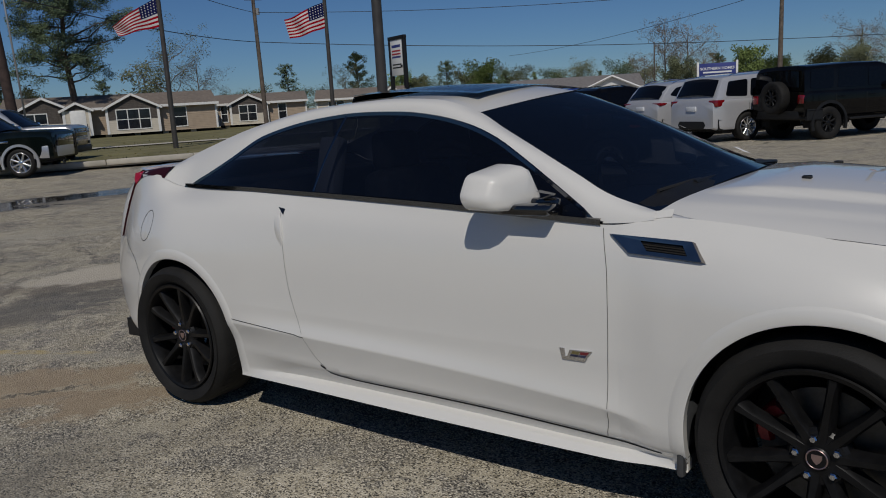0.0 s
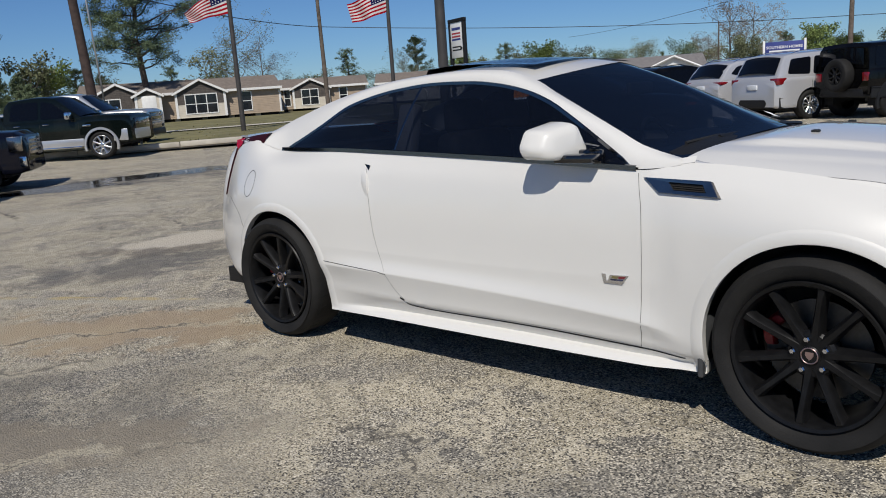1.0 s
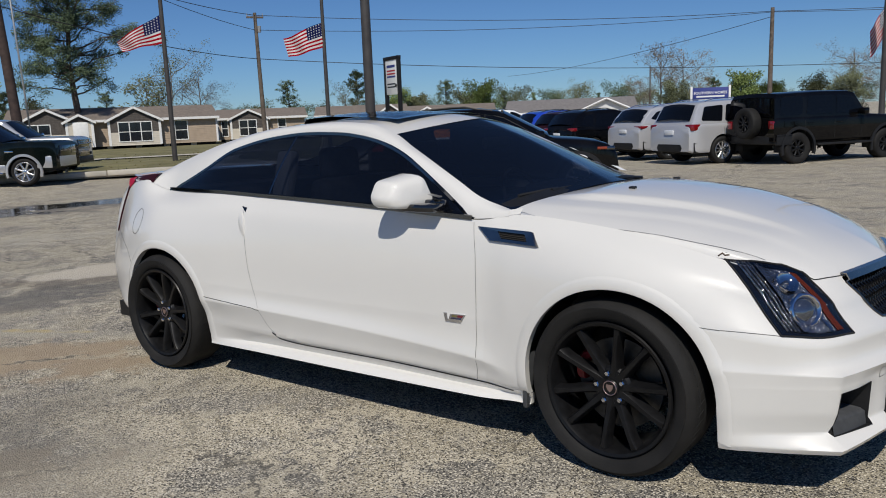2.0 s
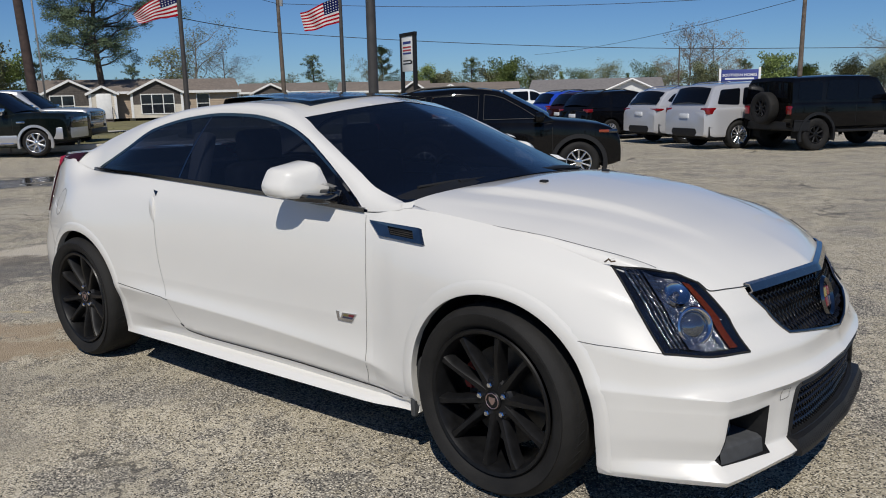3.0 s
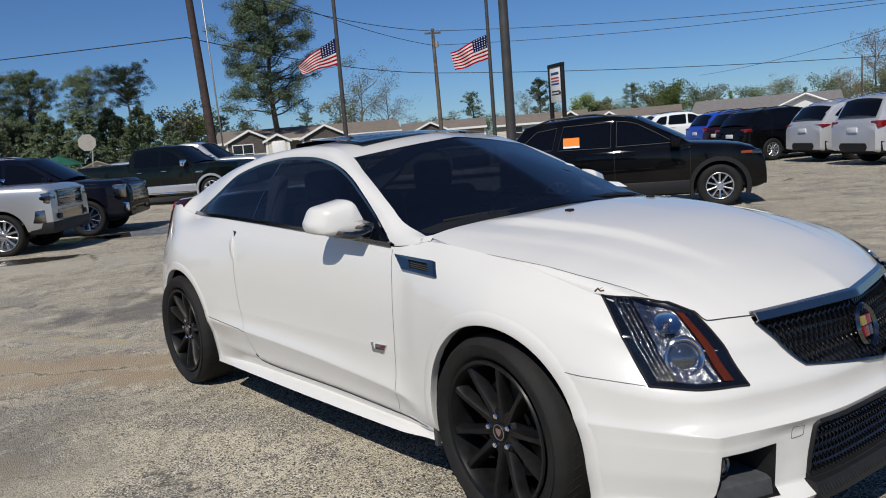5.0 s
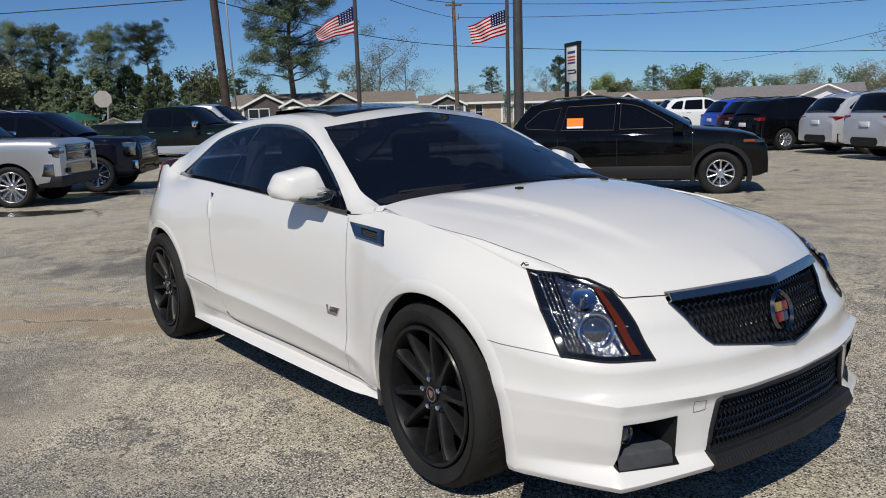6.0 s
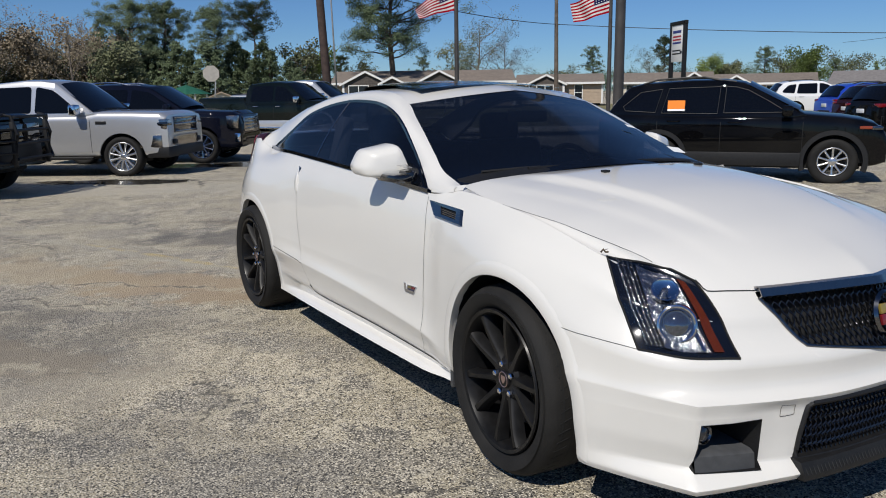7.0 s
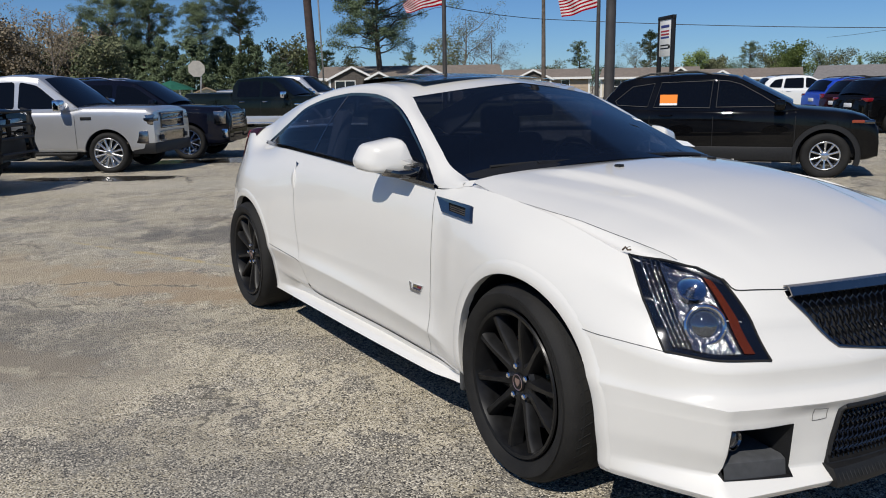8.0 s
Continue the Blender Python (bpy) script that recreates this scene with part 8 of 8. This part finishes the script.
def utility_pole(x, y, h, r, material, label, lean=(0, 0), arm=True, turn=0.0):
    p = thing("utility_pole", label, "utility pole", pose(x, y, 0, 0, 0, turn))
    part("pole", rod(bmesh.new(), (0, 0, 0), (lean[0], lean[1], h), r * 1.15, r * 0.8, 12), material, p)
    if arm:
        part("crossarm", boxed(lean[0] - 0.55, lean[0] + 0.55, lean[1] - 0.06, lean[1] + 0.06, h - 0.35, h - 0.23, 0.01), material, p)
        for s in (-0.5, 0.0, 0.5):
            part("insulator", rod(bmesh.new(), (lean[0] + s, lean[1], h - 0.23), (lean[0] + s, lean[1], h - 0.02), 0.035, 0.02, 8), GALV, p)
        part("transformer", rod(bmesh.new(), (lean[0] + 0.22, lean[1], h - 1.25), (lean[0] + 0.22, lean[1], h - 0.85), 0.13, 0.13, 10), GALV, p)
    return p


utility_pole(-40.0, 31.8, 8.7, 0.14, POLE_WOOD, "grey wooden utility pole with a short crossarm", (-0.1, 0.05), True, 60)
utility_pole(-28.9, 10.60, 10.0, 0.17, POLE_BROWN, "dark brown wooden utility pole leaning slightly", (-0.55, -0.25), False)
bm = rod(bmesh.new(), (-28.75, 10.92, 0), (-29.1, 10.80, 10.0), 0.035, 0.03, 8)
tagged(obj("guide_pole", bm, GALV), "thin grey metal conduit pole beside the brown pole", "pole")
utility_pole(-13.5, 54.7, 8.0, 0.16, POLE_WOOD, "wooden utility pole beyond the parked cars", (0.05, 0), False)
utility_pole(-34.0, 84.0, 6.4, 0.08, POLE_WOOD, "thin far pole above the trees", (0, 0), False)


def cable(points, sag, r=0.014):
    bm = bmesh.new()
    for a, b in zip(points, points[1:]):
        a, b = Vector(a), Vector(b)
        pts = []
        for t in np.linspace(0, 1, 25):
            p = a.lerp(b, t)
            p.z -= sag * 4 * t * (1 - t)
            pts.append(p)
        tube(bm, pts, r, 5)
    return tagged(obj("cable", bm, WIRE), "black overhead cable sagging between poles", "cable")


cable([(-85, -26, 8.2), (-29.5, 10.2, 6.2), (-40.1, 31.85, 5.75), (-13.45, 54.7, 4.1), (18, 75, 4.6)], 0.35, 0.022)
cable([(-80, -45, 12), (-29.4, 10.2, 8.6), (-40.1, 31.85, 8.55), (-13.45, 54.7, 7.75), (22, 74, 8.3)], 0.45, 0.02)
cable([(-29.4, 10.25, 9.4), (-40.1, 31.7, 7.6), (-13.45, 54.7, 7.7), (22, 74, 8.0)], 0.5, 0.018)
cable([(-60, 95, 7.0), (-13.45, 54.7, 7.4)], 0.6, 0.02)


def post_sign():
    s = thing("post_sign", "white notice board in a black frame on two posts", "sign", pose(-19.25, 21.15, 0, 0, 0, -22))
    part("post", boxed(-0.07, 0.07, -0.07, 0.07, 0, 3.92, 0.01), BLACK_PLASTIC, s)
    part("post", boxed(-1.20, -1.06, -0.07, 0.07, 0, 3.86, 0.01), BLACK_PLASTIC, s)
    part("top_rail", boxed(-1.22, 0.09, -0.07, 0.07, 3.80, 3.94, 0.01), BLACK_PLASTIC, s)
    b = part("board", boxed(-1.06, -0.07, -0.045, 0.045, 2.42, 3.80, 0.005), SIGN_WHITE, s, "white sign board")
    for z, h, m in ((3.50, 0.10, SIGN_BLUE), (3.34, 0.06, SIGN_RED), (3.22, 0.06, SIGN_RED), (3.10, 0.07, SIGN_BLUE), (2.82, 0.05, BLACK_PLASTIC), (2.70, 0.05, BLACK_PLASTIC)):
        part("text_bar", boxed(-0.95, -0.25, -0.05, -0.044, z, z + h), m, b, smooth=False)
    bm = bmesh.new()
    vs = [bm.verts.new((x, -0.05, z)) for x, z in ((-0.30, 2.72), (-0.20, 2.72), (-0.20, 2.66), (-0.12, 2.77), (-0.20, 2.88), (-0.20, 2.82), (-0.30, 2.82))]
    bm.faces.new(vs)
    part("arrow", bm, BLACK_PLASTIC, b, smooth=False)


post_sign()


def text_mesh(body, size, material, parent, m, name="lettering", bold=0.0):
    cu = bpy.data.curves.new("letters", "FONT")
    cu.body, cu.size, cu.align_x, cu.extrude, cu.offset = body, size, "CENTER", 0.01, bold
    tmp = bpy.data.objects.new("letters", cu)
    scene.collection.objects.link(tmp)
    me = bpy.data.meshes.new_from_object(tmp.evaluated_get(bpy.context.evaluated_depsgraph_get()))
    bpy.data.objects.remove(tmp)
    me.materials.clear()
    me.materials.append(material)
    ob = new(name, me)
    ob.parent = parent
    ob.matrix_basis = m
    return ob


def southern_sign():
    s = thing("billboard", "blue board with white serif lettering reading SOUTHERN HOMES", "sign", wall_frame(107.9, 75.0, 1.55))
    b = part("board", boxed(0, 3.05, -0.08, 0.08, 1.75, 3.15, 0.01), SIGN_BLUE, s, "blue board")
    for x in (-0.1, 3.15):
        part("post", boxed(x - 0.09, x + 0.09, -0.1, 0.1, 0, 3.3, 0.01), TRIM_WHITE, s)
    text_mesh("SOUTHERN HOMES", 0.325, SIGN_WHITE, b, pose(1.52, -0.085, 2.58, 90), bold=0.006)
    for z, w in ((2.30, 1.2), (2.02, 1.0)):
        part("text_bar", boxed(1.52 - w, 1.52 + w, -0.09, -0.078, z, z + 0.14), SIGN_WHITE, b, smooth=False)


southern_sign()


def stop_sign():
    s = thing("road_sign", "pale bare back of an eight-sided road sign on a leaning post", "sign", wall_frame(163.4, 38.8, 0.0))
    bm = bmesh.new()
    lathe(bm, [(0.0, -0.006), (0.40, -0.006), (0.40, 0.006), (0.0, 0.006)], 8, "y", (0, 0, 2.42))
    bmesh.ops.rotate(bm, cent=(0, 0, 2.42), matrix=Matrix.Rotation(radians(22.5), 3, "Y"), verts=bm.verts[:])
    part("plate", bm, mottle(mat("sign_back_metal", (0.50, 0.46, 0.40), 0.5, 0.2), 6, 0.1), s, "bare metal plate", smooth=False)
    part("post", boxed(-0.03, 0.03, 0.01, 0.06, 0, 2.5, 0.005, Matrix.Shear("XY", 4, (0, 0)) @ Matrix.Rotation(radians(5), 4, "Y")), GALV, s)


stop_sign()


# trees
def limb(bm, a, b, r0, r1, rng, n=6, wob=0.06):
    a, b = Vector(a), Vector(b)
    L = (b - a).length
    pts, rr = [], []
    for i in range(6):
        t = i / 5
        p = a.lerp(b, t)
        if 0 < i < 5:
            p += Vector((rng.uniform(-1, 1), rng.uniform(-1, 1), rng.uniform(-0.5, 0.5))) * L * wob
        pts.append(p)
        rr.append(r0 + (r1 - r0) * t)
    tube(bm, pts, rr, n)
    return pts


def clump(V, F, c, rad, count, size, rng, flat=0.6, needle=False):
    """Scatters small leaf cards round c."""
    for _ in range(count):
        d = Vector((rng.gauss(0, 1), rng.gauss(0, 1), rng.gauss(0, 1) * flat))
        if d.length > 1.7:
            d *= rng.uniform(0.5, 1.7) / d.length
        p = c + d * rad * 0.5
        s = size * rng.uniform(0.6, 1.4)
        u = Vector((rng.gauss(0, 1), rng.gauss(0, 1), rng.gauss(0, 1))).normalized()
        w = u.orthogonal().normalized()
        if needle:
            w *= 0.42
        k = len(V)
        V += [p - u * s * 0.5, p + w * s * 0.42, p + u * s * 0.6, p - w * s * 0.42]
        F.append((k, k + 1, k + 2, k + 3))


def tree(x, y, h, kind, seed, spread=1.0, start=0.35, leaf=None, dense=1.0, label="", trunk=None, group=""):
    rng = random.Random(seed)
    t = thing("tree", label or "tall pine with a bare trunk and tufted crown", "tree", pose(x, y, 0, 0, 0, rng.uniform(0, 360)), group)
    bm = bmesh.new()
    r = h * (0.018 if kind != "bare" else 0.014)
    top = Vector((rng.uniform(-.3, .3) * h * 0.05, rng.uniform(-.3, .3) * h * 0.05, h))
    main = limb(bm, (0, 0, -0.1), top, r * 1.25, r * 0.25, rng, 8, 0.012)
    V, F = [], []

    def on_trunk(f):
        g = f * 5
        i = min(4, int(g))
        return main[i].lerp(main[i + 1], g - i)
    if kind == "pine":
        n = int(20 + 9 * dense)
        size = h * 0.0125 if h > 9 else h * 0.021
        for i in range(n):
            f = start + (0.97 - start) * (i + rng.random() * 0.8) / n
            a = i * 2.4 + rng.uniform(-0.6, 0.6)
            g = (f - start) / (1 - start)
            prof = math.sqrt(max(0.03, 1 - (2 * g - 0.75) ** 2 / 1.6))
            L = h * 0.165 * spread * prof * rng.uniform(0.5, 1.2)
            p0 = on_trunk(f)
            p1 = p0 + Vector((math.cos(a) * L, math.sin(a) * L, L * rng.uniform(0.0, 0.75)))
            pts = limb(bm, p0, p1, r * 0.30, r * 0.06, rng, 5)
            ends = [(pts[5], 1.0), (pts[4], 0.8)]
            for q in (pts[2], pts[3], pts[4], pts[5]):
                e = q + Vector((rng.gauss(0, 1), rng.gauss(0, 1), rng.gauss(0.35, 0.6))) * L * 0.26
                limb(bm, q, e, r * 0.09, r * 0.03, rng, 4)
                ends.append((e, rng.uniform(0.65, 1.0)))
            for q, k in ends:
                if rng.random() < 0.88:
                    clump(V, F, q, h * 0.050 * k * spread ** 0.5, int((44 if h < 9 else 105) * dense ** 0.7), size, rng, 0.7, True)
        for k in range(3):
            clump(V, F, on_trunk(0.90 + 0.045 * k) + Vector((rng.gauss(0, 1), rng.gauss(0, 1), 0)) * h * 0.02, h * 0.065, int(120 * dense), size, rng, 0.8, True)
    elif kind == "cone":
        n = int(30 * dense)
        for i in range(n):
            f = start + (0.98 - start) * i / n
            for _ in range(2):
                a = rng.random() * 2 * math.pi
                L = h * 0.20 * spread * (1.03 - (f - start) / (1 - start)) ** 0.75 * rng.uniform(0.6, 1.1)
                p0 = on_trunk(f)
                p1 = p0 + Vector((math.cos(a) * L, math.sin(a) * L, -L * 0.1))
                for g in (0.45, 0.75, 1.0):
                    clump(V, F, p0.lerp(p1, g), h * 0.07, int(18 * dense), h * 0.045, rng, 0.55, True)
        limb(bm, (0, 0, 0), top, r, r * 0.2, rng)
    else:
        ends = []
        for i in range(9):
            f = start + (0.85 - start) * i / 9
            a = i * 2.4 + rng.random()
            L = h * 0.30 * spread * rng.uniform(0.7, 1.1)
            p0 = on_trunk(f)
            p1 = p0 + Vector((math.cos(a) * L, math.sin(a) * L, L * rng.uniform(0.5, 1.1)))
            p1.z = min(p1.z, h * 1.02)
            pts = limb(bm, p0, p1, r * 0.45, r * 0.10, rng, 5, 0.05)
            for q in pts[2:]:
                for _ in range(3 if kind == "bare" else 2):
                    e = q + Vector((rng.gauss(0, 1), rng.gauss(0, 1), abs(rng.gauss(0.4, 0.7)))) * h * 0.075 * spread
                    sub = limb(bm, q, e, r * 0.10, r * 0.03, rng, 4, 0.06)
                    ends.append(e)
                    if kind == "bare":
                        for z in sub[2:]:
                            w = z + Vector((rng.gauss(0, 1), rng.gauss(0, 1), abs(rng.gauss(0.3, 0.8)))) * h * 0.035
                            limb(bm, z, w, r * 0.04, r * 0.015, rng, 3, 0.08)
        ends += [on_trunk(0.9), on_trunk(1.0)]
        if kind == "leafy":
            for e in ends:
                clump(V, F, e, h * 0.15 * spread, int(80 * dense), h * 0.034, rng, 0.85)
        elif dense > 0:
            for e in ends:
                clump(V, F, e, h * 0.075 * spread, int(26 * dense), h * 0.012, rng, 0.85)
    part("trunk", bm, trunk or (GREY_BARK if kind in ("bare", "leafy") else BARK), t)
    if V:
        me = bpy.data.meshes.new("crown")
        me.from_pydata([tuple(v) for v in V], [], F)
        me.materials.append(leaf or PINE_LEAF)
        c = new("crown", me)
        c.parent = t
    return t


def by_bearing(b, d):
    return 1.4 + d * math.cos(radians(b)), -3.0 + d * math.sin(radians(b))


def plant(bearing, d, top_elev, kind, seed, **kw):
    """A tree on a bearing, so tall that its top stands at the given angle over the eye."""
    x, y = by_bearing(bearing, d)
    return tree(x, y, 1.33 + d * math.tan(radians(top_elev)), kind, seed, **kw)


plant(151.9, 66, 10.4, "pine", 3, spread=1.8, start=0.32, dense=3.4, label="tall broad pine with tufted limbs behind the home")
LEFT = "trees of the wood edge"
for b, d, e, k, kw in ((169.8, 88, 6.1, "pine", dict(spread=1.9, start=0.25, dense=2.6, leaf=DARK_LEAF)), (167.6, 90, 6.2, "pine", dict(spread=1.3, start=0.30, dense=2.0, leaf=DARK_LEAF)),
                       (164.4, 86, 6.0, "pine", dict(spread=1.35, start=0.5, dense=1.6, leaf=DARK_LEAF)), (161.7, 86, 6.2, "pine", dict(spread=1.25, start=0.66, dense=1.4, leaf=DARK_LEAF)),
                       (171.8, 92, 4.6, "pine", dict(spread=1.0, start=0.35, dense=1.4, leaf=DARK_LEAF))):
    plant(b, d, e, k, int(b * 10), label="tall dark pine in the wood edge", group=LEFT, **kw)
for i, b in enumerate(np.linspace(158.8, 171.8, 22)):
    plant(b, 80 + (i * 37) % 9, 3.2 + 0.7 * math.sin(i * 2.1) - (1.2 if b < 160.5 else 0), "cone", 50 + i, spread=1.9, start=0.02, dense=1.2, leaf=DARK_LEAF, label="dense dark evergreen in the wood edge", group=LEFT)
for i, b in enumerate(np.linspace(171.0, 185.0, 13)):
    plant(b, 78 + (i * 29) % 10, 3.2 + 0.6 * math.sin(i * 1.7), "leafy", 80 + i, spread=1.25, start=0.10, dense=0.9, leaf=BROWN_LEAF if i % 3 else OLIVE_LEAF, label="brown budding tree in the wood edge", group=LEFT)
plant(173.6, 74, 4.9, "bare", 101, spread=1.1, start=0.3, dense=1.2, leaf=BROWN_LEAF, label="bare spring tree with thin reddish twigs")
plant(178.6, 74, 5.0, "bare", 102, spread=1.2, start=0.25, dense=1.2, leaf=BROWN_LEAF, label="bare spring tree with thin reddish twigs")
plant(158.6, 88, 3.2, "leafy", 103, spread=1.0, start=0.2, dense=0.5, leaf=OLIVE_LEAF, label="thin spring tree with pale buds")
plant(157.3, 92, 2.6, "leafy", 104, spread=1.2, start=0.1, dense=0.9, leaf=FRESH_LEAF, label="fresh green spring tree")
plant(155.9, 105, 2.7, "pine", 105, spread=1.0, start=0.45, dense=1.2, label="small far pine over low roofs")
plant(154.3, 110, 2.0, "leafy", 106, spread=1.1, start=0.2, dense=0.5, leaf=OLIVE_LEAF, label="thin far spring tree")
plant(150.0, 100, 2.5, "pine", 107, spread=1.1, start=0.3, dense=1.4, label="small far pine over low roofs")
plant(145.9, 82, 4.9, "bare", 108, spread=1.35, start=0.12, dense=1.3, leaf=OLIVE_LEAF, label="broad twiggy spring tree behind the homes")
plant(147.4, 84, 3.2, "leafy", 109, spread=1.0, start=0.1, dense=0.5, leaf=OLIVE_LEAF, label="olive spring tree behind the homes")
plant(144.0, 84, 3.6, "bare", 118, spread=1.3, start=0.12, dense=1.3, leaf=BROWN_LEAF, label="brown twiggy spring tree behind the homes")
FAR = "far trees"
for b, d, e, k, leaf, sp in ((137.9, 105, 3.0, "pine", PINE_LEAF, 1.1), (133.9, 90, 2.6, "bare", OLIVE_LEAF, 1.1), (133.0, 98, 3.6, "pine", PINE_LEAF, 1.2), (126.6, 110, 2.7, "pine", PINE_LEAF, 1.3), (123.9, 100, 2.1, "leafy", FRESH_LEAF, 1.2),
                             (124.9, 104, 1.6, "leafy", OLIVE_LEAF, 1.2), (129.9, 100, 1.9, "leafy", FRESH_LEAF, 1.1), (128.9, 100, 1.5, "leafy", OLIVE_LEAF, 1.1), (122.4, 112, 1.8, "pine", PINE_LEAF, 1.0), (106.0, 105, 2.0, "leafy", FRESH_LEAF, 1.1),
                             (107.9, 112, 2.0, "pine", PINE_LEAF, 1.2), (109.9, 95, 3.8, "bare", BROWN_LEAF, 1.1), (111.4, 97, 4.2, "bare", BROWN_LEAF, 1.0), (112.8, 94, 2.2, "bare", BROWN_LEAF, 1.2), (110.6, 92, 1.5, "leafy", OLIVE_LEAF, 1.2),
                             (108.9, 94, 2.2, "bare", BROWN_LEAF, 1.2), (99.4, 96, 3.3, "bare", BROWN_LEAF, 1.2), (97.8, 96, 2.8, "bare", BROWN_LEAF, 1.1), (99.6, 90, 1.7, "leafy", OLIVE_LEAF, 1.3), (101.6, 92, 1.5, "leafy", OLIVE_LEAF, 1.3),
                             (96.0, 92, 1.6, "leafy", OLIVE_LEAF, 1.3), (93.5, 90, 2.0, "pine", PINE_LEAF, 1.2), (104.2, 105, 1.4, "leafy", FRESH_LEAF, 1.1)):
    plant(b, d, e, k, int(b * 7), spread=sp, start=0.25 if k != "pine" else 0.45, dense=1.1 if k != "bare" else 1.0, leaf=leaf,
          label={"pine": "small far pine over the roofs", "leafy": "fresh spring tree over the roofs", "bare": "bare winter tree over the roofs"}[k], group=FAR)
for i, b in enumerate(np.linspace(88, 157, 46)):
    d = 125 + (i * 53) % 40
    e = 0.75 + 0.5 * abs(math.sin(i * 1.9)) + (0.5 if 113 < b < 122 else 0)
    plant(b, d, e, "leafy" if i % 3 else "cone", 300 + i, spread=1.6 if i % 3 else 1.3, start=0.02, dense=0.75, leaf=(FRESH_LEAF, OLIVE_LEAF, PINE_LEAF)[i % 3], label="far tree in the green skyline", group=FAR)
for i, b in enumerate(np.linspace(186, 445, 34)):
    x, y = by_bearing(b, 85 + (i * 31) % 25)
    tree(x, y, 7 + (i * 7) % 5, "cone", 400 + i, spread=1.5, start=0.03, dense=0.4, leaf=DARK_LEAF, label="far evergreen round the lot", group=FAR)
